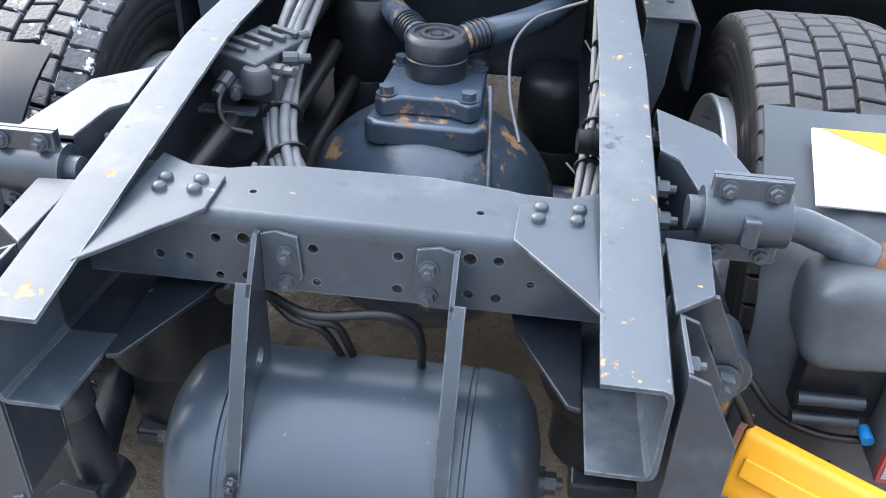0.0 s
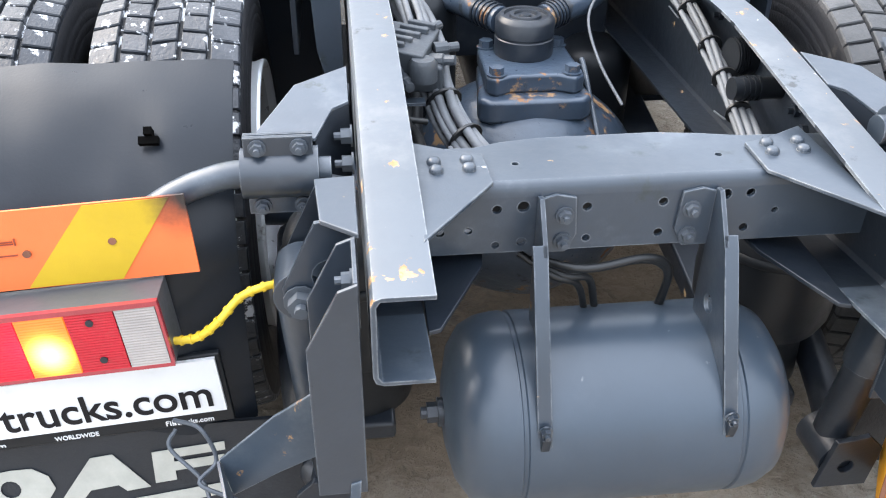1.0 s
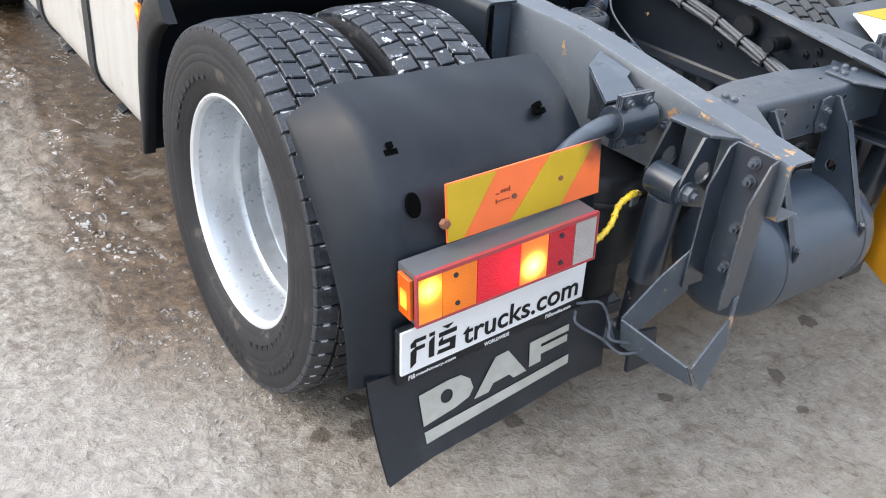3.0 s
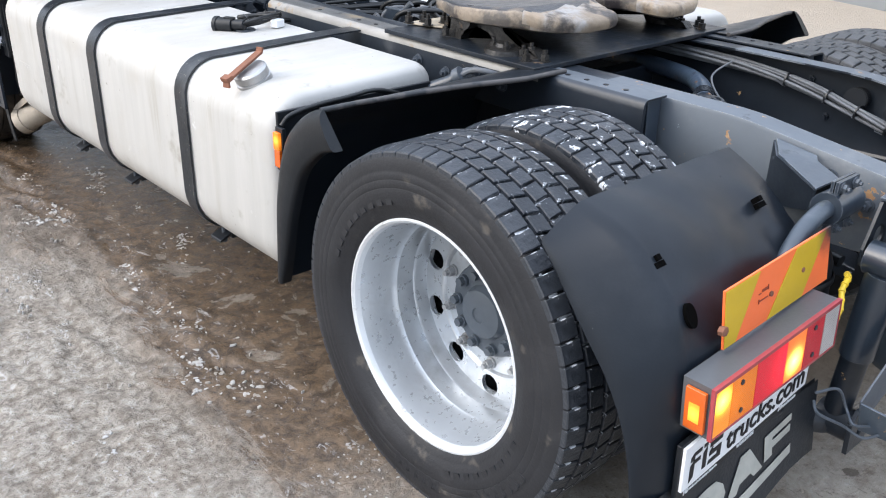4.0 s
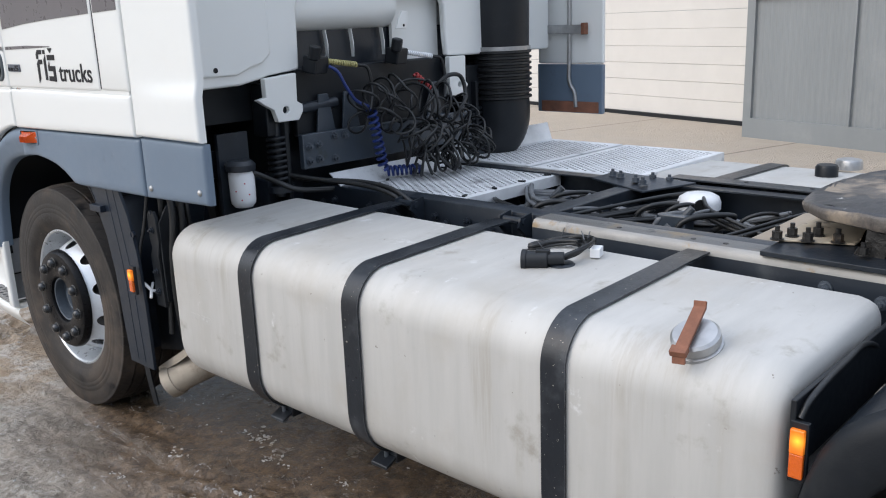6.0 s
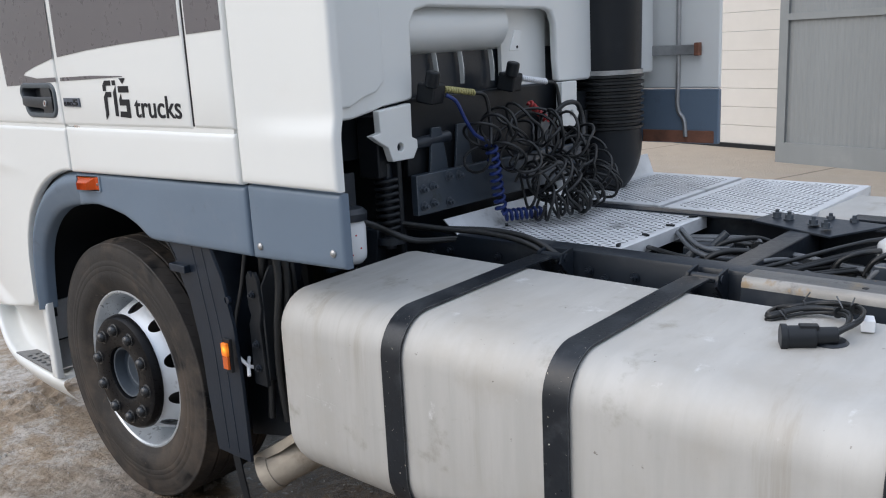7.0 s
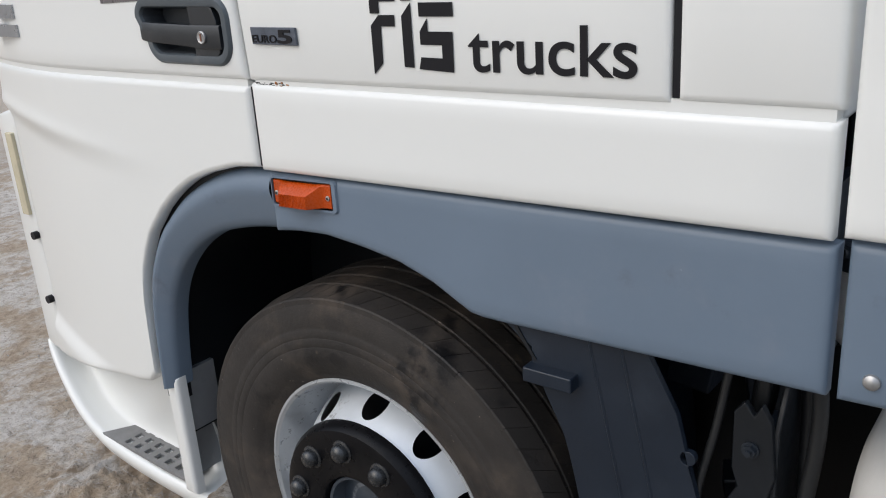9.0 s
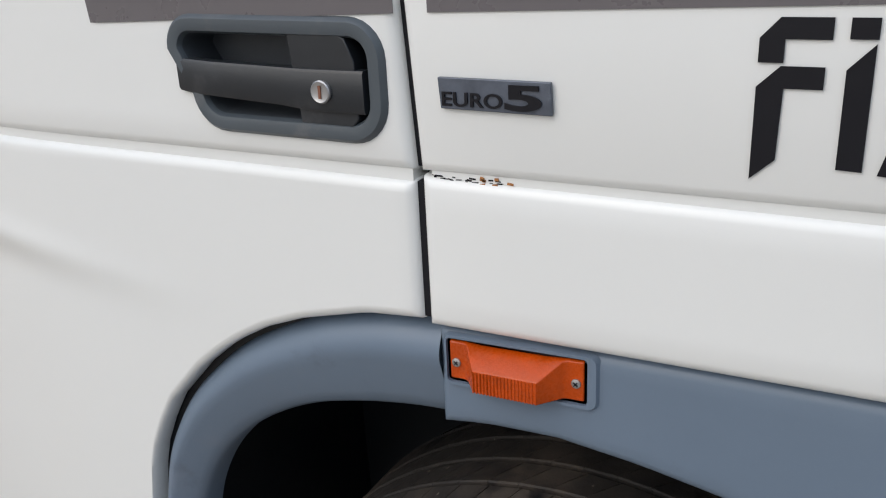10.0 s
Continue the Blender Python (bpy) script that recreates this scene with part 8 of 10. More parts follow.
# bracket plate with bolts on the far rail
bm = bmesh.new()
solid(bm, [(0.20, 1.75, 0.945), (0.34, 1.60, 0.972), (0.40, 2.0, 0.972), (0.30, 2.05, 0.955)], (0, 0, 0.008))
pl = part("rail_bracket", bm, chassis_dark_shade, truck, bevel=0.002)
for x, y in ((0.25, 1.78), (0.28, 1.83), (0.35, 1.72), (0.36, 1.80), (0.33, 1.93), (0.35, 1.98)):
    bm = bmesh.new()
    bolt(bm, (x, y, 0.97), (0, 0, 1), 0.014, 0.018)
    part("bolt", bm, zinc_bolt, pl)
# bolts on the mounting plate and angles
for s in (-1, 1):
    for y in (0.31, 0.35, 0.40):
        bm = bmesh.new()
        bolt(bm, (s * (0.46 if y == 0.35 else 0.42), y, 0.990), (0, 0, 1), 0.014, 0.022)
        part("bolt", bm, oily_cast, truck)
    for y in (-0.02, 0.05, 0.12, 0.19, 1.1, 1.2, 1.45):
        bm = bmesh.new()
        tube(bm, [(s * 0.45, y, 0.978), (s * 0.45, y, 0.9795)], 0.008, 12)
        part("angle_hole", bm, decal_black, truck)
    bm = bmesh.new()
    solid(bm, [(0.402 * s, -0.105, 0.966), (0.462 * s, -0.105, 0.966), (0.455 * s, -0.105, 0.842), (0.44 * s, -0.105, 0.78), (0.402 * s, -0.105, 0.76)], (0, 0.008, 0))
    part("angle_end", bm, chassis, truck, bevel=0.002)
# lock of the fifth wheel
bm = bmesh.new()
box(bm, (-0.10, 0.62, 1.0), (0.10, 0.85, 1.068))
part("lock_housing", bm, oily_cast, truck, bevel=0.015)
# decks: raised studs
def walkway(x0, y0, x1, y1):
    bm = bmesh.new()
    nx, ny = int((x1 - x0 - 0.06) / 0.032), int((y1 - y0 - 0.06) / 0.024)
    for i in range(nx):
        for j in range(ny):
            x = x0 + 0.04 + 0.032 * i + (0.016 if j % 2 else 0)
            y = y0 + 0.035 + 0.024 * j
            c, d = (0.707, 0.707) if (i + j // 2) % 2 else (0.707, -0.707)
            at = [(x + u * c - v * d, y + u * d + v * c) for u, v in ((-0.0125, 0), (0, -0.0052), (0.0125, 0), (0, 0.0052), (-0.0115, 0), (0, -0.0047), (0.0115, 0), (0, 0.0047))]
            faces(bm, [(*p, 0.9531 if k < 4 else 0.9538) for k, p in enumerate(at)], [(4, 5, 6, 7), (0, 1, 5, 4), (1, 2, 6, 5), (2, 3, 7, 6), (3, 0, 4, 7)])
    return bm


deck_slot = surface("deck_slot", (0.06, 0.065, 0.07), 0.6, 0.0, 0.3, 12, 0.0, 60, [((0.30, 0.31, 0.32), 6, 0.55, 0.7, 0.6)])
for d in [o for o in truck.children if o.name.startswith("walkway_plate")]:
    xs, ys = [v.co.x for v in d.data.vertices], [v.co.y for v in d.data.vertices]
    part("grip_pattern", walkway(min(xs), min(ys), max(xs), max(ys)), deck_slot, d, "dark grip slots", smooth=0, kind="stuff")
    bm = bmesh.new()
    for a, b in (((min(xs), min(ys) - 0.004), (max(xs), min(ys))), ((max(xs), min(ys) - 0.004), (max(xs) + 0.004, max(ys)))):
        box(bm, (a[0], a[1], 0.905), (b[0], b[1], 0.951))
    part("edge_fold", bm, deck_alu, d)
bm = bmesh.new()
solid(bm, [(-0.38, 2.842, 0.945), (0.35, 2.842, 0.945), (0.36, 2.90, 1.01), (-0.40, 2.90, 1.01)], (0, 0.006, 0))
solid(bm, [(0.44, 2.952, 0.945), (1.26, 2.952, 0.945), (1.28, 3.0, 1.04), (0.44, 3.0, 1.04)], (0, 0.006, 0))
part("deck_upstand", bm, deck_alu, truck)
for i in range(8):
    bm = bmesh.new()
    obox(bm, (-0.34 + 0.09 * i, 2.27 if i % 2 else 2.80, 0.957), (0.03, 0.012, 0.006), (0, 0, 20 * i))
    part("deck_clip", bm, black_plastic, truck)
for y0 in (2.2, 2.4, 2.95):
    bm = bmesh.new()
    box(bm, (0.40, y0, 0.88), (1.22, y0 + 0.04, 0.930))
    part("deck_bearer", bm, chassis_dark_shade, truck)

# ---- behind the cab ----
# rear wall panels round the recess
bm = bmesh.new()
wallp = [(-1.20, 1.395), (-1.01, 1.40), (-0.784, 1.405), (-0.70, 1.42), (-0.646, 1.433), (-0.498, 1.448), (-0.493, 1.584), (-0.49, 1.70), (-0.465, 1.742), (-0.40, 1.757), (0.30, 1.748), (0.347, 1.735), (0.370, 1.69), (0.375, 1.55), (0.385, 1.455), (0.548, 1.45), (1.20, 1.45), (1.20, 2.90), (-1.20, 2.90)]
prism(bm, wallp, "y", 2.925, 2.96)
part("rear_wall", bm, cab_white, truck, "white cab rear wall with a recess", bevel=0.012)
bm = bmesh.new()
prism(bm, [(-1.14, 1.47), (-1.10, 1.445), (-0.80, 1.445), (-0.74, 1.47), (-0.68, 1.485), (-0.64, 1.52), (-0.64, 2.6), (-1.14, 2.6)], "y", 2.914, 2.93)
part("pressed_panel", bm, cab_white, truck, bevel=0.010)
bm = bmesh.new()
tube(bm, [(-0.897, 2.9125, 1.47), (-0.897, 2.916, 1.47)], 0.010, 14)
part("plug_hole", bm, decal_black, truck)
bm = bmesh.new()
box(bm, (0.10, 3.00, 1.45), (0.40, 3.018, 1.78))
box(bm, (-0.52, 3.00, 1.66), (0.10, 3.018, 1.78))
part("recess_wall", bm, cab_white, truck)
bm = bmesh.new()
tube(bm, [(-0.50, 3.048, 1.690), (0.09, 3.048, 1.694)], 0.095, 32)
part("recess_roll", bm, cab_white, truck, "white rounded duct in the recess", smooth=40)
bm = bmesh.new()
prism(bm, [(0.055, 1.590), (0.125, 1.590), (0.135, 1.665), (0.095, 1.668)], "y", 2.925, 2.931)
tab = part("bracket_tab", bm, cab_white, truck, bevel=0.003)
bm = bmesh.new()
tube(bm, [(0.105, 2.9235, 1.604), (0.105, 2.9255, 1.604)], 0.006, 10)
part("tab_hole", bm, decal_black, tab)
# dark sheet added for the shade deep in the recess
bm = bmesh.new()
box(bm, (-0.52, 3.03, 1.19), (0.50, 3.045, 1.60))
part("recess_shade_sheet", bm, chassis_dark_shade, truck)
for x0 in (-0.29, -0.145, 0.04):
    bm = bmesh.new()
    solid(bm, [(x0, 3.0, 1.60), (x0 + 0.004, 3.0, 1.60), (x0 + 0.014, 3.0, 1.54), (x0 + 0.012, 3.0, 1.48), (x0 + 0.009, 3.0, 1.54)], (0, 0.02, 0))
    part("recess_rib", bm, cab_white, truck)
# black block added for the dark space below the recess
bm = bmesh.new()
box(bm, (-0.50, 2.965, 1.17), (0.42, 3.0, 1.452))
part("dark_space_block", bm, black_plastic, truck, bevel=0.01)
for nm, pts, hole in (("l", [(-0.690, 1.425), (-0.535, 1.438), (-0.538, 1.325), (-0.512, 1.312), (-0.512, 1.285), (-0.535, 1.250), (-0.637, 1.250), (-0.655, 1.300), (-0.70, 1.325), (-0.73, 1.345), (-0.688, 1.352)], (-0.597, 1.296, 0.015)), ("r", [(0.375, 1.452), (0.49, 1.452), (0.488, 1.33), (0.505, 1.315), (0.485, 1.28), (0.47, 1.262), (0.385, 1.268), (0.37, 1.29)], (0.447, 1.318, 0.014))):
    bm = bmesh.new()
    holed(bm, pts, [hole], lambda u, v: (u, 2.902, v), (0, 0.03, 0))
    part("cab_mount_arm", bm, cab_white, truck, "white cab mounting arm with a dark hole", bevel=0.004)
for s in (-1, 1):
    bm = bmesh.new()
    box(bm, (min(0.55 * s, 0.66 * s), 2.95, 1.19), (max(0.55 * s, 0.66 * s), 3.05, 1.40))
    part("mount_block", bm, black_plastic, truck, bevel=0.008)
    # coil spring with its damper
    bm = bmesh.new()
    turns = [(0.608 * s + 0.038 * math.cos(a), 2.967 + 0.038 * math.sin(a), 1.0 + 0.19 * a / (2 * math.pi * 8)) for a in [2 * math.pi * k / 14 for k in range(14 * 8 + 1)]]
    tube(bm, turns, 0.0085, 8)
    sp = part("cab_spring", bm, black_plastic, truck, "black coil spring under the cab", smooth=60)
    bm = bmesh.new()
    tube(bm, [(0.608 * s, 2.967, 0.94), (0.608 * s, 2.967, 1.24)], 0.022, 14)
    part("damper", bm, chassis_dark_shade, sp)
    bm = bmesh.new()
    tube(bm, [(0.608 * s, 2.967, 0.96), (0.608 * s, 2.967, 0.985)], 0.055, 20)
    part("spring_seat", bm, chassis_dark_shade, sp)
# cross beam with bolts
bm = bmesh.new()
box(bm, (-0.525, 2.905, 1.043), (0.525, 2.935, 1.187))
beam = part("cab_cross_beam", bm, chassis, truck, bevel=0.004)
for x, z in ((-0.495, 1.135), (-0.445, 1.14), (-0.495, 1.075), (-0.445, 1.078), (-0.36, 1.165), (-0.36, 1.07), (-0.30, 1.16), (0.30, 1.16), (0.36, 1.165), (0.46, 1.165), (0.46, 1.10)):
    bm = bmesh.new()
    bolt(bm, (x, 2.905, z), (0, -1, 0), 0.013, 0.016)
    part("bolt", bm, zinc_bolt, beam)
for x0 in (-0.42, -0.28, 0.25):
    bm = bmesh.new()
    solid(bm, [(x0, 2.935, 1.18), (x0 + 0.10, 2.935, 1.18), (x0 + 0.07, 2.935, 1.34), (x0 + 0.02, 2.935, 1.34)], (0, 0.012, 0))
    part("latch_plate", bm, chassis, truck, bevel=0.003)
bm = bmesh.new()
tube(bm, [(-0.52, 2.96, 1.285), (-0.30, 2.95, 1.30)], 0.022, 14)
part("latch_bar", bm, chassis_dark_shade, truck)
# dark engine and gearbox mass
bm = bmesh.new()
box(bm, (-0.50, 3.10, 0.75), (0.50, 4.3, 1.25))
box(bm, (-0.30, 2.4, 0.62), (0.30, 3.2, 0.86))
part("engine", bm, chassis_dark_shade, truck, bevel=0.05)
# fuel filter
bm = bmesh.new()
lathe(bm, [(0.0, 0.93), (0.035, 0.93), (0.048, 0.945), (0.050, 0.96), (0.052, 1.06), (0.048, 1.075), (0.0, 1.075)], (-0.795, 2.965, 0), "z", 28)
ff = part("fuel_filter", bm, plate_white, truck, "white spin-on fuel filter", smooth=35)
bm = bmesh.new()
lathe(bm, [(0.0, 1.075), (0.058, 1.075), (0.060, 1.10), (0.045, 1.115), (0.0, 1.115)], (-0.795, 2.965, 0), "z", 20)
box(bm, (-0.86, 3.01, 0.90), (-0.72, 3.03, 1.22))
part("filter_head", bm, chassis_dark_shade, ff)
for a, z in ((0.2, 1.03), (-0.5, 1.0), (0.5, 0.985), (-0.1, 0.965)):
    bm = bmesh.new()
    obox(bm, (-0.795 + 0.052 * math.sin(a - 0.6), 2.965 - 0.052 * math.cos(a - 0.6), z), (0.005, 0.002, 0.005), (0, 0, math.degrees(a - 0.6)))
    part("red_dot", bm, lens_red, ff)
# black clutter below the cab corner
for i in range(9):
    bm = bmesh.new()
    x, y, z = rb.uniform(-1.05, -0.60), rb.uniform(3.02, 3.2), rb.uniform(0.55, 1.15)
    obox(bm, (x, y, z), (rb.uniform(0.05, 0.16), rb.uniform(0.04, 0.10), rb.uniform(0.08, 0.22)), (rb.uniform(-12, 12), rb.uniform(-12, 12), rb.uniform(-20, 20)))
    part("bracket", bm, chassis_dark_shade, truck, bevel=0.006)
wire_loom("cable_loom", [(-0.60, 2.95, 1.02), (-0.52, 2.80, 1.0), (-0.45, 2.65, 0.99), (-0.42, 2.50, 0.97), (-0.40, 2.40, 0.92)], 3, 0.018, 0.010, rubber_hose, "black hoses behind the cab", 51)
wire_loom("cable_loom", [(-0.85, 3.0, 1.10), (-0.75, 2.92, 1.05), (-0.66, 2.90, 1.0), (-0.60, 2.85, 0.97), (-0.50, 2.75, 0.97)], 3, 0.02, 0.008, rubber_hose, "black hoses behind the cab", 52)
wire_loom("cable_loom", [(-1.12, 3.03, 0.90), (-1.10, 3.05, 0.80), (-1.14, 3.06, 0.70), (-1.17, 3.066, 0.655)], 2, 0.008, 0.006, rubber_hose, "black cable to the marker lamp", 53)
bm = bmesh.new()
for d in ((0.02, 0.02, 0.02), (-0.02, 0.015, 0.03), (0.03, -0.01, -0.015), (-0.015, -0.02, -0.025)):
    tube(bm, [(-1.18, 3.066, 0.66), (-1.18 + d[0], 3.066 + d[1], 0.66 + d[2])], 0.006, 6)
part("white_tape", bm, plate_white, truck, "white tape on a cable")

# air intake stack
bm = bmesh.new()
AXX, AXY = 0.785, 2.93
lathe(bm, [(0.148, 1.48), (0.150, 1.60), (0.155, 2.0), (0.155, 2.9)], (AXX, AXY, 0), "z", 36)
stack = part("air_intake", bm, black_plastic, truck, "black plastic air intake stack", smooth=40)
bm = bmesh.new()
prof = []
for i in range(9):
    z = 1.46 - 0.028 * i
    prof += [(0.160, z), (0.160, z - 0.010), (0.146, z - 0.015), (0.146, z - 0.024)]
lathe(bm, prof, (AXX, AXY, 0), "z", 36)
part("bellows", bm, rubber_hose, stack, "ribbed black rubber bellows", smooth=40)
bm = bmesh.new()
lathe(bm, [(0.156, 1.462), (0.156, 1.482), (0.150, 1.482), (0.150, 1.462)], (AXX, AXY, 0), "z", 36, closed=True)
part("hose_clamp", bm, steel, stack, "steel hose clamp")
bm = bmesh.new()
tube(bm, smooth_line([(AXX, AXY, 1.22), (AXX, AXY, 1.12), (AXX - 0.02, AXY + 0.04, 1.04), (AXX - 0.08, AXY + 0.15, 0.99), (AXX - 0.15, AXY + 0.3, 0.98)], 6), 0.148, 24)
part("elbow", bm, black_plastic, stack, smooth=50)
bm = bmesh.new()
tube(bm, smooth_line([(0.97, 2.90, 2.0), (0.97, 2.90, 1.66), (0.95, 2.90, 1.60), (0.90, 2.91, 1.58)], 6), 0.012, 10)
part("drain_pipe", bm, black_plastic, stack, smooth=60)
# far side deflector and skirt, seen from within
bm = bmesh.new()
box(bm, (1.225, 2.60, 1.368), (1.25, 3.02, 2.9))
far = part("side_deflector", bm, cab_white, truck, "white side deflector", bevel=0.01)
bm = bmesh.new()
box(bm, (1.220, 2.60, 1.108), (1.25, 3.02, 1.366))
part("rear_skirt_panel", bm, skirt_grey, truck, "slate grey plastic rear skirt", bevel=0.006)
bm = bmesh.new()
tube(bm, smooth_line([(1.212, 2.76, 1.14), (1.212, 2.77, 1.22), (1.208, 2.80, 1.28), (1.208, 2.80, 1.45), (1.208, 2.80, 2.1)], 5), 0.011, 12)
tube(bm, [(1.208, 2.95, 1.55), (1.208, 2.95, 2.1)], 0.008, 12)
part("stay_rod", bm, steel, truck)
bm = bmesh.new()
box(bm, (1.185, 2.70, 1.525), (1.212, 2.98, 1.572))
part("stay_clamp", bm, steel, truck, bevel=0.004)
for a, b in (((1.18, 2.685, 1.52), (1.215, 2.71, 1.58)), ((1.18, 2.965, 1.52), (1.215, 2.99, 1.58)), ((1.213, 2.62, 1.112), (1.2215, 2.99, 1.170))):
    bm = bmesh.new()
    box(bm, a, b)
    part("rusty_strip", bm, rusty, truck, "rusty steel strip", bevel=0.004)

# air and electric coils hung behind the cab
rc = random.Random(17)


def coil_chain(pts, turns, rad, r, tilt, per=22):
    """A loose spiral cable along a sagging line, its turns uneven and leaning."""
    line = smooth_line(pts, 12)
    n = int(turns * per)
    out, lean, grow = [], Vector((0, 0, 0)), 1.0
    for k in range(n + 1):
        if k % per == 0:
            goal, size = Vector((rc.uniform(-1, 1), rc.uniform(-1, 1), rc.uniform(-1, 1))) * tilt, rc.uniform(0.62, 1.28)
        lean, grow = lean.lerp(goal, 0.16), grow + (size - grow) * 0.16
        q = (len(line) - 1) * k / n
        i = min(int(q), len(line) - 2)
        c = line[i].lerp(line[i + 1], q - i)
        d = (line[min(i + 2, len(line) - 1)] - line[max(i - 1, 0)]).normalized() + lean
        d.normalize()
        u = d.cross(Vector((0, 0, 1)))
        u = u.normalized() if u.length > 0.1 else d.orthogonal().normalized()
        v = d.cross(u)
        a = 2 * math.pi * k / per
        p = c + (u * math.cos(a) + v * math.sin(a)) * rad * grow
        out.append(Vector((p.x, p.y, max(p.z, 0.962 + r))))
    bm = bmesh.new()
    tube(bm, out, r, 7)
    return bm


CHAINS = (([(-0.29, 2.84, 1.30), (-0.17, 2.80, 1.33), (-0.02, 2.77, 1.32), (0.12, 2.72, 1.27), (0.20, 2.68, 1.20)], 9, 0.072, 1.0),
          ([(-0.27, 2.82, 1.24), (-0.15, 2.76, 1.22), (-0.05, 2.70, 1.16), (0.02, 2.66, 1.08)], 7, 0.074, 1.0),
          ([(-0.08, 2.70, 1.035), (-0.03, 2.66, 1.030), (0.03, 2.62, 1.035), (0.08, 2.60, 1.04)], 8, 0.056, 0.5),
          ([(0.10, 2.68, 1.03), (0.18, 2.66, 1.04), (0.27, 2.66, 1.06), (0.33, 2.66, 1.09)], 8, 0.070, 0.7),
          ([(-0.20, 2.86, 1.33), (0.0, 2.82, 1.27), (0.16, 2.76, 1.22), (0.28, 2.72, 1.15)], 7, 0.086, 1.0),
          ([(0.16, 2.72, 1.16), (0.25, 2.69, 1.12), (0.33, 2.67, 1.07)], 5, 0.080, 0.8),
          ([(0.10, 2.70, 1.08), (0.02, 2.72, 1.10), (-0.10, 2.76, 1.10)], 6, 0.075, 0.9))
pile = None
for pts, turns, rad, tilt in CHAINS:
    ob = part("hose_loop" if pile else "coiled_hose", coil_chain(pts, turns, rad, 0.0056, tilt), rubber_hose, pile or truck, "" if pile else "tangled coil of black air and electric hoses", smooth=70)
    pile = pile or ob


def helix(p0, p1, rad, turns, r, per=12):
    p0, p1 = Vector(p0), Vector(p1)
    d = (p1 - p0).normalized()
    u = d.orthogonal().normalized()
    v = d.cross(u)
    n = int(turns * per)
    return [p0.lerp(p1, k / n) + u * rad * math.cos(2 * math.pi * k / per) + v * rad * math.sin(2 * math.pi * k / per) for k in range(n + 1)]


bm = bmesh.new()
tube(bm, smooth_line([(-0.39, 2.87, 1.455), (-0.36, 2.85, 1.43), (-0.33, 2.84, 1.37), (-0.29, 2.83, 1.31), (-0.235, 2.82, 1.28), (-0.215, 2.81, 1.265)], 6), 0.007, 8)
blue = part("blue_air_hose", bm, hose_blue, truck, "blue coiled air hose", smooth=70)
for pa, pb, tn in (((-0.225, 2.81, 1.27), (-0.155, 2.825, 1.00), 10), ((-0.145, 2.825, 0.988), (-0.01, 2.74, 0.988), 8)):
    bm = bmesh.new()
    tube(bm, helix(pa, pb, 0.019, tn, 0.0065), 0.0065, 7)
    part("hose_coil", bm, hose_blue, blue, smooth=70)
for o, rod_mat, col in (((-0.435, 2.90, 1.465), cable_straw, "yellow"), ((0.045, 2.92, 1.475), plate_white, "white")):
    o = Vector(o)
    bm = bmesh.new()
    obox(bm, o, (0.09, 0.07, 0.07), (10, 0, 15))
    tube(bm, [o + Vector((-0.03, -0.03, 0.02)), o + Vector((-0.03, -0.045, 0.075))], 0.025, 14)
    hd = part("hose_coupling", bm, black_plastic, truck, "black hose coupling with a coloured sleeve", bevel=0.008)
    bm = bmesh.new()
    tube(bm, helix(o + Vector((0.05, -0.02, 0.01)), o + Vector((0.19, -0.04, -0.012)), 0.008, 12, 0.004, 8), 0.005, 6)
    part("spring_sleeve", bm, rod_mat, hd, col + " spring sleeve", smooth=70)
    bm = bmesh.new()
    tube(bm, smooth_line([o + Vector((0.19, -0.04, -0.012)), o + Vector((0.24, -0.05, -0.03)), o + Vector((0.25, -0.06, -0.12)), o + Vector((0.20, -0.10, -0.2))], 6), 0.0075, 8)
    part("hose_end", bm, rubber_hose, hd, smooth=70)
bm = bmesh.new()
tube(bm, helix((0.125, 2.89, 1.39), (0.205, 2.86, 1.31), 0.010, 7, 0.005, 8), 0.006, 6)
part("red_sleeve", bm, surface("red_sleeve", (0.35, 0.03, 0.03), 0.5), truck, "red spring sleeve", smooth=70)
bm = bmesh.new()
tube(bm, smooth_line([(0.205, 2.86, 1.31), (0.225, 2.83, 1.345), (0.27, 2.81, 1.375), (0.335, 2.80, 1.365), (0.345, 2.78, 1.29), (0.27, 2.74, 1.21)], 6), 0.010, 8)
part("black_hose", bm, rubber_hose, truck, smooth=70)

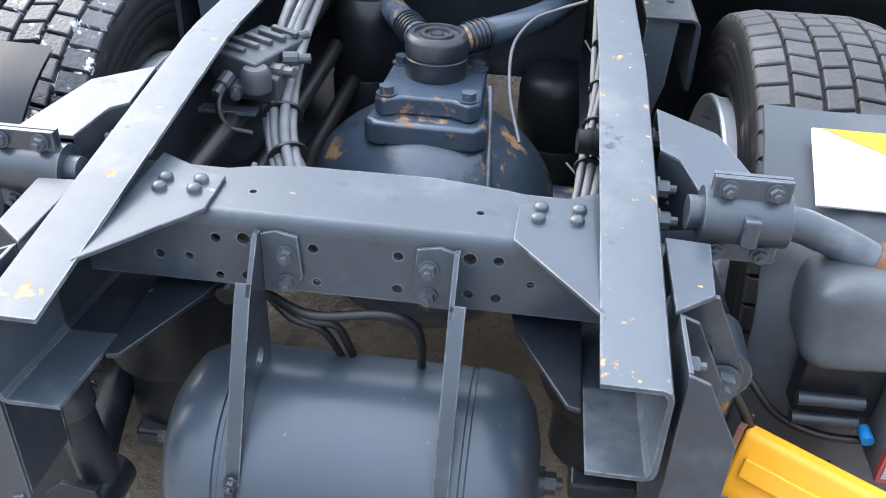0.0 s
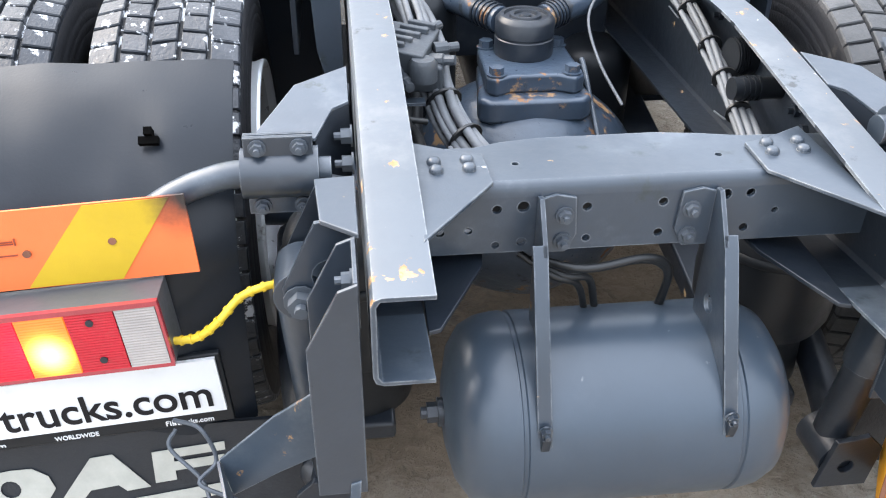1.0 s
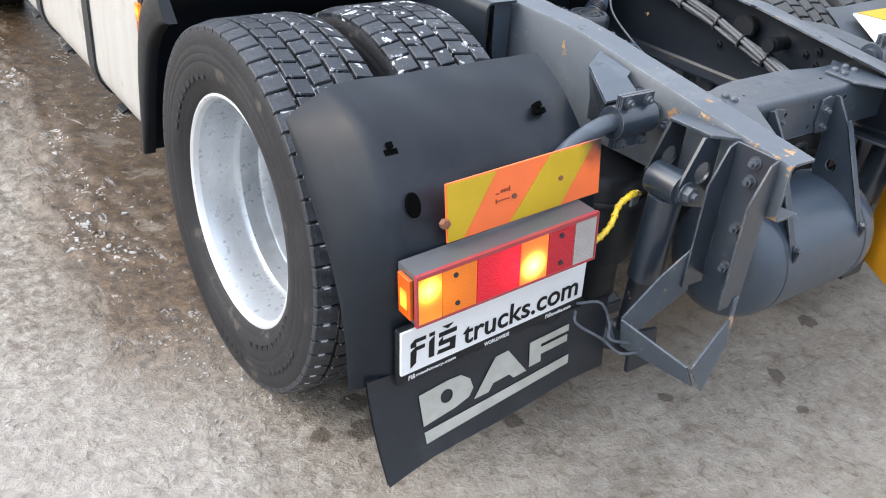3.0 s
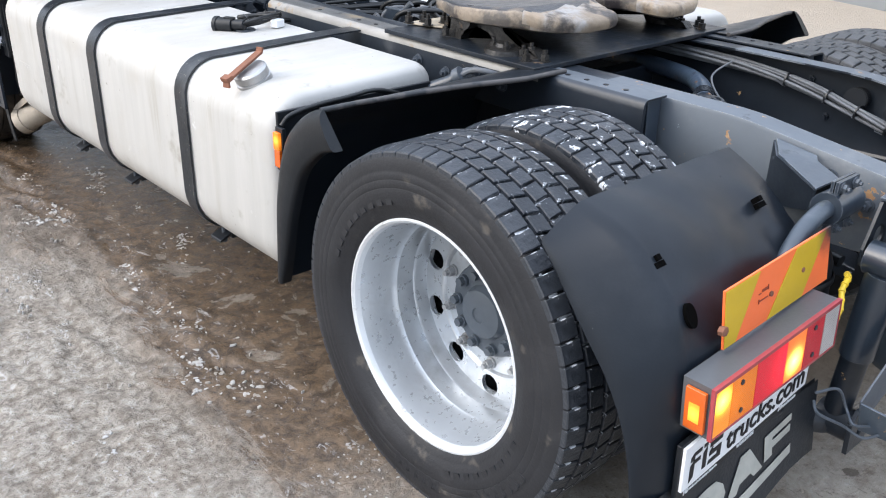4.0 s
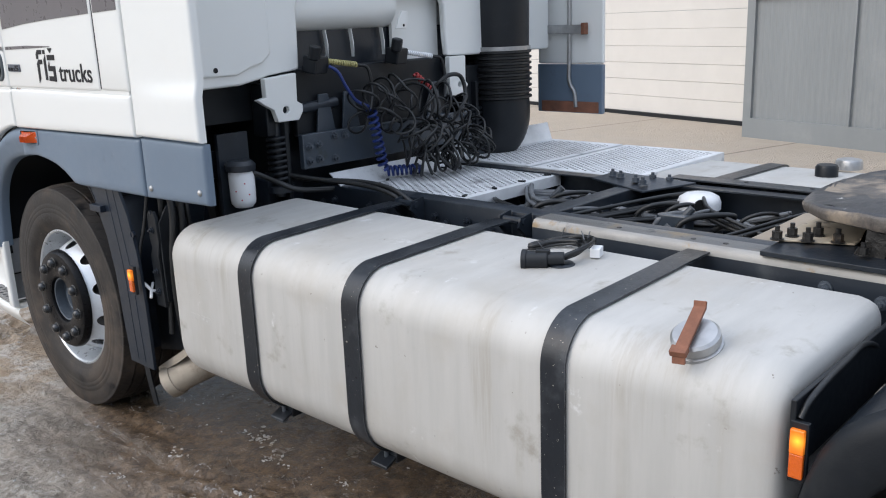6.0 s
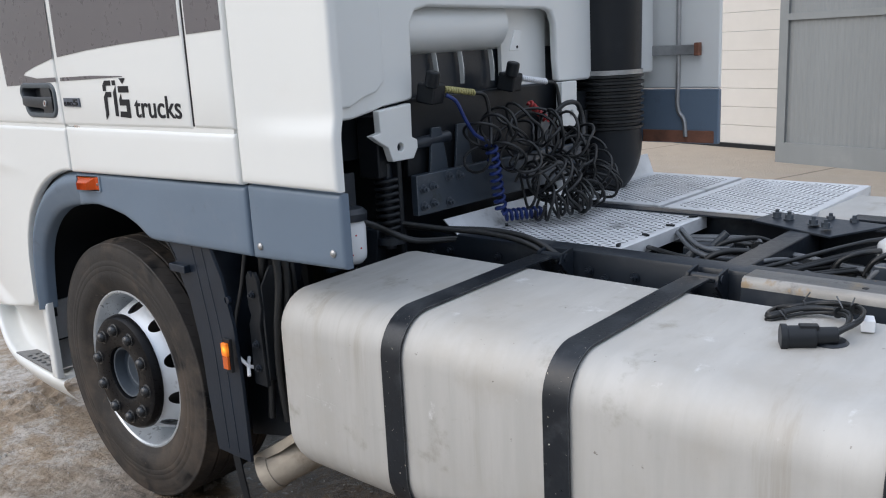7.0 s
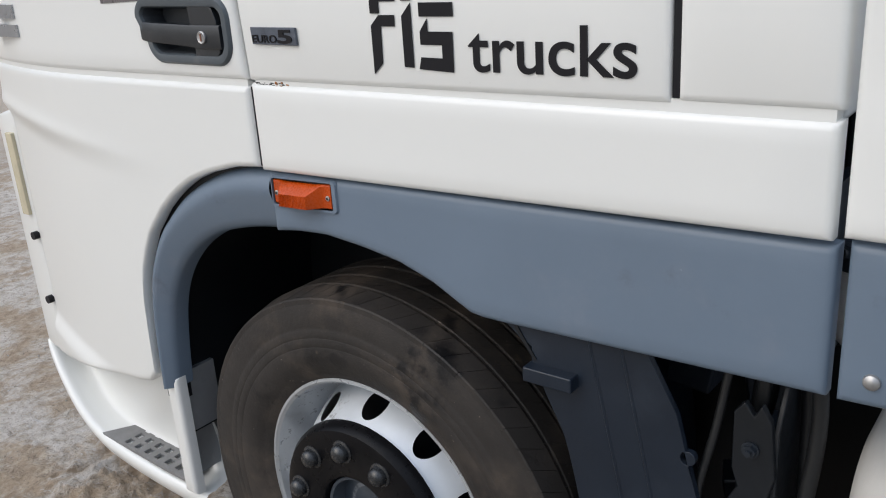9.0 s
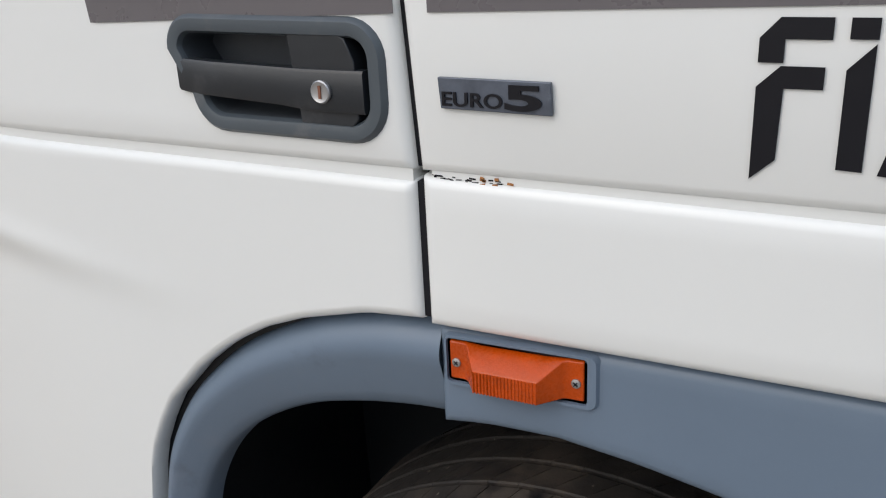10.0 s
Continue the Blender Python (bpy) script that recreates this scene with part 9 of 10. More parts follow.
# ---- front wheel arch ----
LINER = [(4.42, 0.49), (4.42, 0.82), (4.36, 1.0), (4.20, 1.14), (4.0, 1.21), (3.8, 1.225), (3.6, 1.19), (3.45, 1.10), (3.36, 0.98)]
for s in (1, -1):
    bm = bmesh.new()
    strip(bm, [(p.x, p.y) for p in smooth_line([Vector((a, b, 0)) for a, b in LINER], 4)], 0.006, "x", -1.215 * s, -0.72 * s)
    part("wheel_arch_liner", bm, black_plastic, truck, smooth=60)
    bm = bmesh.new()
    prism(bm, [(4.45, 0.49), (4.45, 1.28), (3.3, 1.28), (3.3, 0.45), (4.15, 0.45), (4.24, 0.49)], "x", -0.72 * s, -0.70 * s)
    part("inner_arch_wall", bm, black_plastic, truck)
    bm = bmesh.new()
    holed(bm, [(4.42, 0.62), (4.78, 0.62), (4.78, 0.44), (4.72, 0.35), (4.63, 0.345), (4.56, 0.44), (4.42, 0.50)], [(4.675, 0.405, 0.030)], lambda u, v: (-0.985 * s, u, v), (0.010 * s, 0, 0))
    part("step_bracket", bm, chassis_dark_shade, truck, "dark steel bracket with a hole", bevel=0.002)
    WING = [(3.46, 1.075), (3.37, 0.99), (3.31, 0.86), (3.275, 0.70), (3.26, 0.52), (3.24, 0.36)]
    bm = bmesh.new()
    strip(bm, [(p.x, p.y) for p in smooth_line([Vector((a, b, 0)) for a, b in WING], 4)], 0.006, "x", -1.21 * s, -0.75 * s)
    part("rear_wing", bm, wing_plastic, truck, "dark plastic wing behind the front wheel", smooth=60)
    bm = bmesh.new()
    outer = [(3.50, 1.085), (3.37, 1.0), (3.37, 0.975), (3.345, 0.92), (3.31, 0.85), (3.275, 0.70), (3.26, 0.52), (3.24, 0.34), (3.06, 0.34), (3.065, 0.60), (3.08, 0.80), (3.12, 0.95), (3.20, 1.10)]
    holed(bm, outer, [(3.10, 0.88, 0.012)], lambda u, v: (-1.213 * s, u, v), (0.012 * s, 0, 0))
    w = part("wing_side", bm, wing_plastic, truck, "dark plastic wing side with ribs", bevel=0.004)
    bm = bmesh.new()
    for off in (0.05, 0.105):
        tube(bm, smooth_line([(-1.212 * s, 3.32 - off, 1.06), (-1.212 * s, 3.285 - off, 0.90), (-1.212 * s, 3.25 - off, 0.72), (-1.212 * s, 3.235 - off, 0.5), (-1.212 * s, 3.225 - off, 0.36)], 6), 0.003, 8)
    part("rib", bm, wing_plastic, w, smooth=70)
    bm = bmesh.new()
    box(bm, (min(-1.236 * s, -1.205 * s), 3.285, 0.946), (max(-1.236 * s, -1.205 * s), 3.375, 0.972))
    part("ledge", bm, wing_plastic, w, bevel=0.003)
    # upright bracket with teeth behind the wing
    bm = bmesh.new()
    prism(bm, [(3.055, 0.60), (3.055, 0.80), (3.04, 0.83), (3.05, 0.86), (3.05, 0.955), (3.035, 0.975), (3.02, 0.955), (3.01, 0.975), (2.995, 0.95), (2.985, 0.86), (3.0, 0.80), (2.99, 0.60)], "x", -1.17 * s, -1.155 * s)
    mb = part("mount_bracket", bm, black_plastic, truck, "black bracket with a toothed edge", bevel=0.003)
    bm = bmesh.new()
    solid(bm, [(-1.16 * s, 2.985, 0.62), (-1.04 * s, 2.985, 0.60), (-1.0 * s, 2.985, 0.80), (-1.05 * s, 2.985, 0.97), (-1.12 * s, 2.985, 0.99), (-1.16 * s, 2.985, 0.93)], (0, 0.010, 0))
    part("web_plate", bm, black_plastic, mb, bevel=0.003)
    for z in (0.66, 0.74, 0.90):
        bm = bmesh.new()
        bolt(bm, (-1.171 * s, 3.022, z), (-s, 0, 0), 0.010, 0.010)
        part("bolt", bm, chassis_dark_shade, mb)
    bm = bmesh.new()
    tube(bm, smooth_line([(-1.15 * s, 3.06, 1.05), (-1.17 * s, 3.075, 0.92), (-1.19 * s, 3.09, 0.83), (-1.205 * s, 3.09, 0.77)], 6), 0.007, 8)
    part("marker_lead", bm, rubber_hose, mb, smooth=60)
    # black panel added to keep the gap between skirt and tank dark
    bm = bmesh.new()
    box(bm, (min(-0.60 * s, -0.58 * s), 2.92, 0.24), (max(-0.60 * s, -0.58 * s), 3.70, 1.32))
    part("dark_gap_panel", bm, black_plastic, truck, bevel=0.004)
# hoses, and a lower plate added to darken the gap behind the wing
rw = random.Random(12)
for i in range(6):
    y0, x0 = 2.955 + 0.022 * i, -1.13 + 0.05 * (i % 3)
    bm = bmesh.new()
    tube(bm, smooth_line([(x0 + rw.uniform(-0.01, 0.01), y0 + rw.uniform(-0.02, 0.02), 1.12 - 0.16 * k) for k in range(5)], 5), rw.choice((0.006, 0.009, 0.012)), 8)
    part("black_hose", bm, rubber_hose, truck, smooth=60)
bm = bmesh.new()
prism(bm, [(2.93, 0.42), (3.20, 0.36), (3.20, 0.62), (3.05, 0.66), (2.95, 0.60)], "x", -1.10, -1.09)
part("dark_backing_plate", bm, black_plastic, truck, bevel=0.003)
# exhaust end under the tank
bm = bmesh.new()
tube(bm, smooth_line([(-0.70, 2.72, 0.42), (-0.92, 2.88, 0.385), (-1.06, 2.99, 0.325), (-1.135, 3.085, 0.262)], 6), 0.062, 24)
mouth = [Vector((-1.115, 3.060, 0.279)), Vector((-1.137, 3.088, 0.260))]
tube(bm, mouth, 0.068, 24)
dusty_exhaust = surface("dusty_exhaust", (0.36, 0.315, 0.255), 0.65, 0.25, 0.25, 8, 0.3, 60, [((0.20, 0.165, 0.125), 6, 0.5, 0.7, 0.8)])
ex = part("exhaust_pipe", bm, dusty_exhaust, truck, "dusty steel exhaust outlet", smooth=50)
bm = bmesh.new()
d = (mouth[1] - mouth[0]).normalized()
tube(bm, [mouth[1] + d * 0.0005, mouth[1] + d * 0.003], 0.058, 24)
part("outlet", bm, decal_black, ex)
bm = bmesh.new()
edge_band(bm, [(-1.155, 3.135, 0.312), (-1.155, 3.08, 0.345), (-1.14, 3.01, 0.390), (-1.11, 2.94, 0.440)], [(-0.98, 3.135, 0.330), (-0.98, 3.08, 0.370), (-0.97, 3.01, 0.415), (-0.96, 2.94, 0.460)], (0, 0, 0.005))
edge_band(bm, [(-1.155, 3.135, 0.312), (-1.155, 3.08, 0.345), (-1.14, 3.01, 0.390), (-1.11, 2.94, 0.440)], [(-1.158, 3.125, 0.295), (-1.158, 3.07, 0.325), (-1.143, 3.00, 0.365), (-1.113, 2.935, 0.415)], (0.004, 0, 0))
part("heat_shield", bm, dusty_exhaust, ex, "dusty bent heat shield")
# rubber strap that hangs from the wing
bm = bmesh.new()
edge_band(bm, [(-1.165, 3.245, 0.42), (-1.168, 3.238, 0.34), (-1.166, 3.222, 0.24), (-1.160, 3.205, 0.14)], [(-1.163, 3.205, 0.42), (-1.166, 3.200, 0.34), (-1.164, 3.186, 0.24), (-1.158, 3.172, 0.14)], (0.006, 0, 0))
part("rubber_strap", bm, black_plastic, truck, "black rubber strap hanging below the wing")

# ---- cab details ----
def cab_put(u, v, x=-1.2515):
    """A plane on the cab's side that is read from outside: u runs to the rear, v up."""
    return Matrix(((0, 0, -1, x), (-1, 0, 0, u), (0, 1, 0, v), (0, 0, 0, 1)))


cab_side = [o for o in truck.children if o.name == "cab_side"][0]
door_ob = [o for o in truck.children if o.name == "door"][0]
lettering("side_lettering", "trucks", 0.06, cab_put(3.438, 1.447), decal_black, cab_side, "black lettering", 0.0008, (0.268, 0.068), 0.008)
slab_mark(lambda u, v: (-1.2512, 3.627 - u, 1.437 + v), (0.164, 0.157), cab_side, decal_black, (-0.001, 0, 0))
# grey sweep over door and side
def sweep(owner, pts):
    bm = bmesh.new()
    holed(bm, pts, [], lambda u, v: (side_x(u, v) - 0.0008, u, v), (-0.0008, 0, 0))
    part("grey_sweep", bm, stripe_grey, owner, "grey decal sweep")


sweep(door_ob, [(5.05, 1.543), (4.36, 1.553), (3.957, 1.566), (3.957, 1.581), (4.10, 1.579), (4.209, 1.592), (4.19, 1.603), (4.12, 1.619), (3.957, 1.648), (3.957, 1.90), (4.40, 1.95), (5.05, 1.95)])
sweep(cab_side, [(3.920, 1.567), (3.493, 1.576), (3.493, 1.579), (3.70, 1.583), (3.920, 1.580)])
sweep(cab_side, [(3.920, 1.650), (3.70, 1.667), (3.477, 1.678), (3.137, 1.690), (3.137, 1.80), (3.920, 1.88)])
sweep([o for o in truck.children if o.name == "cab_corner"][0], [(3.10, 1.691), (2.930, 1.696), (2.930, 1.78), (3.10, 1.80)])
# black seal in the gap
bm = bmesh.new()
box(bm, (-1.246, 3.113, 1.425), (-1.20, 3.124, 2.93))
part("rubber_seal", bm, decal_black, truck)
for y0, y1, z0, z1, xx in ((3.928, 3.972, 1.415, 2.93, -1.236), (3.934, 3.950, 1.25, 1.40, -1.240)):
    bm = bmesh.new()
    box(bm, (xx, y0, z0), (-1.20, y1, z1))
    part("rubber_seal", bm, decal_black, truck)
bm = bmesh.new()
box(bm, (-1.2440, 2.925, 1.400), (-1.215, 3.928, 1.424))
part("groove_strip", bm, cab_white, truck)
bm = bmesh.new()
for k in range(16):
    a, b = 3.950 + 0.07 * k, 3.950 + 0.07 * (k + 1)
    solid(bm, [(side_x(a, 1.4) + 0.0065, a, 1.396), (side_x(b, 1.4) + 0.0065, b, 1.396), (side_x(b, 1.4) + 0.0065, b, 1.416), (side_x(a, 1.4) + 0.0065, a, 1.416)], (0.03, 0, 0))
part("groove_strip", bm, cab_white, truck)
ru = random.Random(3)
bm = bmesh.new()
for i in range(7):
    y = 3.872 - 0.03 * ru.random() ** 2
    obox(bm, (-1.2438, y, 1.409 + ru.uniform(-0.004, 0.003)), (0.003, ru.uniform(0.002, 0.007), ru.uniform(0.0012, 0.003)), (ru.uniform(-20, 20), 0, 0))
part("rust_chip", bm, surface("rust_chip", (0.34, 0.15, 0.05), 0.85, 0.0, 0.3, 90, 0.3), truck, "rusty chipped paint in the panel gap", kind="stuff")
bm = bmesh.new()
for i in range(26):
    y = 3.925 - 0.075 * ru.random() ** 1.5
    obox(bm, (-1.2436, y, 1.408 + ru.uniform(-0.003, 0.002)), (0.002, ru.uniform(0.002, 0.008), ru.uniform(0.0006, 0.0016)), (ru.uniform(-12, 12), 0, 0))
part("dirt_speck", bm, decal_black, truck, "dark dirt in the panel gap", kind="stuff")
# badge
bm = bmesh.new()
solid(bm, [(-1.2505, 3.9105, 1.509), (-1.2505, 3.797, 1.5085), (-1.2505, 3.7955, 1.4785), (-1.2505, 3.908, 1.4795)], (-0.005, 0, 0))
part("badge", bm, surface("badge_grey", (0.10, 0.115, 0.145), 0.35, 0.4, 0.3, 30, 0.1, 90, [((0.24, 0.26, 0.30), 26, 0.50, 0.66, 0.4)]), cab_side, "small grey badge", bevel=0.001)
lettering("badge_text", "EURO", 0.02, cab_put(3.9055, 1.4825, -1.2562), decal_black, cab_side, "", 0.0010, (0.062, 0.0135), 0.012)
lettering("badge_text", "5", 0.02, cab_put(3.841, 1.4815, -1.2562), decal_black, cab_side, "", 0.0010, (0.036, 0.0235), 0.03)
# model badge further forward, unreadable
badge_metal = surface("badge_metal", (0.36, 0.37, 0.39), 0.3, 0.7)
for a, b, c, d in ((4.90, 4.79, 1.520, 1.552), (4.94, 4.785, 1.477, 1.505)):
    bm = bmesh.new()
    box(bm, (side_x(b, c) - 0.004, b, c), (side_x(a, c) + 0.006, a, d))
    part("badge_bar", bm, badge_metal, door_ob)


def round_rect(u0, u1, v0, v1, r, n=5):
    pts = []
    for cx, cy, a0 in ((u1 - r, v1 - r, 0), (u0 + r, v1 - r, 90), (u0 + r, v0 + r, 180), (u1 - r, v0 + r, 270)):
        pts += [(cx + r * math.cos(radians(a0 + 90 * k / n)), cy + r * math.sin(radians(a0 + 90 * k / n))) for k in range(n + 1)]
    return pts


# door handle in its recess
handle_grey = surface("handle_frame_grey", (0.066, 0.080, 0.092), 0.42, 0.0, 0.08, 10, 0.05, 300, [((0.12, 0.125, 0.13), 9, 0.55, 0.75, 0.6)])
handle_recess_shade = surface("handle_inside_shaded", (0.034, 0.040, 0.048), 0.5, 0.0, 0.1, 10, 0.1, 300)
handle_black = surface("handle_black", (0.017, 0.020, 0.024), 0.36, 0.0, 0.15, 12, 0.04, 260, [((0.055, 0.056, 0.06), 9, 0.55, 0.72, 0.6)])


def handle_outline(g, n=7):
    """The surround's outline drawn in by g: rounded, its lower front corner cut back."""
    pts = []
    for cy, cz, r, a0, a1 in ((4.010, 1.522, 0.041, 0, 90), (4.216, 1.527, 0.038, 90, 180), (4.180, 1.482, 0.045, 185, 270), (4.013, 1.480, 0.044, 270, 360)):
        for k in range(n + 1):
            a = radians(a0 + (a1 - a0) * k / n)
            pts.append((cy - (r - g) * math.cos(a), cz + (r - g) * math.sin(a)))
    return pts


bm = bmesh.new()
rows = [[(x, *p) for p in handle_outline(g)] for x, g in ((-1.2495, 0.0), (-1.2535, 0.0015), (-1.2570, 0.005), (-1.2575, 0.012), (-1.2560, 0.018), (-1.2500, 0.021), (-1.2080, 0.027))]
vs = [[bm.verts.new(p) for p in row] for row in rows]
n = len(rows[0])
for a, b in zip(vs, vs[1:]):
    for k in range(n):
        bm.faces.new((a[k], a[(k + 1) % n], b[(k + 1) % n], b[k]))
bm.faces.new(vs[-1])
# recess floor and flanks darker: their shade put into the colour
for f in bm.faces:
    f.material_index = 1 if f.calc_center_median().x > -1.2525 and len(f.verts) == 4 and abs(f.normal.x) < 0.6 and f.calc_center_median().x > -1.249 or len(f.verts) > 4 else 0
part("handle_recess", bm, [handle_grey, handle_recess_shade], door_ob, "dark grey recessed handle surround", smooth=40)
bm = bmesh.new()
rows = []
for y, z, h, x in ((4.240, 1.499, 0.0175, -1.2560), (4.222, 1.498, 0.0185, -1.2585), (4.19, 1.4965, 0.0185, -1.2605), (4.15, 1.495, 0.019, -1.2610), (4.10, 1.493, 0.0195, -1.2610), (4.06, 1.4905, 0.021, -1.2610), (4.018, 1.490, 0.0215, -1.2605), (3.992, 1.490, 0.0215, -1.2595)):
    rows.append([bm.verts.new(v) for v in ((x + 0.016, y, z + h), (x + 0.002, y, z + h), (x, y, z + h - 0.003), (x, y, z - h + 0.003), (x + 0.002, y, z - h), (x + 0.016, y, z - h))])
for a, b in zip(rows, rows[1:]):
    for k in range(6):
        bm.faces.new((a[k], a[(k + 1) % 6], b[(k + 1) % 6], b[k]))
bm.faces.new(rows[0])
bm.faces.new(rows[-1])
part("handle_bar", bm, handle_black, door_ob, "black plastic pull handle", smooth=35)
bm = bmesh.new()
prism(bm, [(4.085, 1.548), (4.030, 1.550), (4.014, 1.542), (4.004, 1.520), (4.003, 1.462), (4.012, 1.452), (4.075, 1.453)], "x", -1.2545, -1.215)
part("handle_flap", bm, handle_black, door_ob, bevel=0.002)
bm = bmesh.new()
lathe(bm, [(0.0118, 0.0), (0.0118, -0.003), (0.0105, -0.0042), (0.0095, -0.0036), (0.0, -0.0036)], (-1.2608, 4.041, 1.490), "x", 24)
part("key_lock", bm, steel, door_ob, "round metal key lock", smooth=35)
bm = bmesh.new()
box(bm, (-1.2655, 4.0395, 1.4835), (-1.2640, 4.0425, 1.4965))
part("key_slot", bm, rusty, door_ob)
# amber turn lamp on the skirt
skirt = [o for o in truck.children if o.name == "skirt_panel"][0]


def lamp_z(y):
    """The lamp's middle line rises slightly to the rear."""
    return 1.2065 + 0.036 * (3.843 - y)


bm = bmesh.new()
body = [(3.919, 0.005, 0.0235), (3.903, 0.005, 0.0235), (3.897, 0.008, 0.023), (3.880, 0.030, 0.022), (3.808, 0.031, 0.022), (3.790, 0.008, 0.023), (3.784, 0.005, 0.0235), (3.768, 0.005, 0.0235)]
rings = []
for y, d, h in body:
    zc = lamp_z(y)
    thin = d < 0.01
    rings.append([bm.verts.new(v) for v in ((-1.236, y, zc + h), (-1.236 - d * 0.45, y, zc + h - (0.0 if thin else 0.003)), (-1.236 - d, y, zc + h - (0.002 if thin else 0.017)), (-1.236 - d, y, zc - h + 0.002), (-1.236, y, zc - h))])
for a, b in zip(rings, rings[1:]):
    for k in range(5):
        bm.faces.new((a[k], a[(k + 1) % 5], b[(k + 1) % 5], b[k]))
bm.faces.new(rings[0])
bm.faces.new(rings[-1])
turn = part("turn_lamp", bm, lens_orange, truck, "amber side turn lamp", bevel=0.0015)
for y in (3.911, 3.776):
    bm = bmesh.new()
    z = lamp_z(y) - 0.002
    lathe(bm, [(0.0052, 0.0), (0.005, -0.0018), (0.003, -0.0026), (0.0, -0.0028)], (-1.2408, y, z), "x", 14)
    screw = part("screw", bm, steel, turn, smooth=40)
    for q in (40, -50):
        bm = bmesh.new()
        obox(bm, (-1.2438, y, z), (0.0010, 0.0058, 0.0011), (q, 0, 0))
        part("cross_slot", bm, decal_black, screw)
bm = bmesh.new()
for k in range(19):
    y = 3.879 - 0.0039 * k
    z = lamp_z(y)
    tube(bm, [(-1.2668, y, z - 0.0195), (-1.2668, y, z + 0.0045)], 0.0009, 5)
part("lens_ribs", bm, lens_orange, turn)
bm = bmesh.new()
solid(bm, [(-1.2372, y, lamp_z(y) + dz) for y, dz in ((3.9225, -0.027), (3.9225, 0.027), (3.7645, 0.027), (3.7645, -0.027))], (-0.0008, 0, 0))
part("lamp_seat", bm, decal_black, turn)
# raised surround moulded into the skirt
bm = bmesh.new()
ro, rn = round_rect(3.752, 3.928, 1.175, 1.2385, 0.010), round_rect(3.764, 3.9225, 1.181, 1.233, 0.005)
vs = [[bm.verts.new((x, a, b + 0.036 * (3.843 - a))) for a, b in ps] for x, ps in ((-1.2365, ro), (-1.2425, [(a + (3.838 - a) * 0.035, b + (1.207 - b) * 0.07) for a, b in ro]), (-1.2425, rn), (-1.2365, rn))]
for a, b in zip(vs, vs[1:]):
    for k in range(len(ro)):
        bm.faces.new((a[k], a[(k + 1) % len(ro)], b[(k + 1) % len(ro)], b[k]))
part("lamp_surround", bm, skirt_grey, skirt, smooth=40)
# skirt bolts
rear_skirt = [o for o in truck.children if o.name == "rear_skirt_panel"][0]
for y, z in ((2.859, 1.087), (2.544, 1.103)):
    bm = bmesh.new()
    lathe(bm, [(0.011, 0.0), (0.010, -0.004), (0.006, -0.007), (0.0, -0.008)], (-1.2385, y, z), "x", 16)
    part("bolt", bm, steel, rear_skirt)
# front bumper corner with the step
lip = [(4.383, -1.206, 0.318), (4.50, -1.212, 0.324), (4.60, -1.215, 0.330), (4.75, -1.21, 0.338), (4.88, -1.20, 0.350), (5.0, -1.18, 0.378), (5.12, -1.15, 0.425), (5.22, -1.12, 0.48), (5.27, -1.10, 0.515)]
inn = [(4.45, -1.16, 0.66), (4.55, -1.16, 0.645), (4.65, -1.16, 0.63), (4.78, -1.155, 0.61), (4.88, -1.145, 0.595), (4.97, -1.13, 0.58), (5.06, -1.115, 0.565), (5.15, -1.10, 0.55), (5.22, -1.08, 0.54)]
bm = bmesh.new()
rows = []
for p, q in zip(smooth_line([(b, a, c) for a, b, c in lip], 5), smooth_line([(b, a, c) for a, b, c in inn], 5)):
    mid1 = p.lerp(q, 0.12) + Vector((0.085, 0, -0.02))
    mid2 = p.lerp(q, 0.45) + Vector((0.075, 0, -0.03))
    line = [p + Vector((0.05, 0, -0.10)), p + Vector((0.012, 0, -0.05)), p + Vector((0.0, 0, -0.02)), p + Vector((0.002, 0, -0.005)), p + Vector((0.010, 0, 0.003)), p + Vector((0.022, 0, 0.004))]
    line += smooth_line([p + Vector((0.03, 0, 0.002)), mid1, mid2, q], 4)
    rows.append([bm.verts.new(v) for v in line])
for a, b in zip(rows, rows[1:]):
    for k in range(len(a) - 1):
        bm.faces.new((a[k], a[k + 1], b[k + 1], b[k]))
bump = part("bumper", bm, cab_white, truck, "white front bumper corner with a step", smooth=60)


def corner_x(y):
    return -1.145 + 1.1 * max(0, y - 5.08) ** 2


bm = bmesh.new()
sheet(bm, cols(4.392, 4.440, 4, 0.01), lambda y: 0.33, lambda y: 0.665, 8, lambda y, z: -1.225, 0.03, 0.012)
part("bumper_fin", bm, cab_white, bump, smooth=50)
bm = bmesh.new()
sheet(bm, cols(5.092, 5.33, 8, 0.01), lambda y: 0.525 - 0.1 * (y - 5.09), lambda y: 1.27 - 0.2 * (y - 5.09), 12, lambda y, z: corner_x(y) + 0.012, 0.03, 0.012)
part("bumper_column", bm, cab_white, bump, smooth=50)
bm = bmesh.new()
sl = [(4.52 + 0.046 * i, -1.112 - 0.033 * j, 0.011) for i in range(6) for j in range(3)]
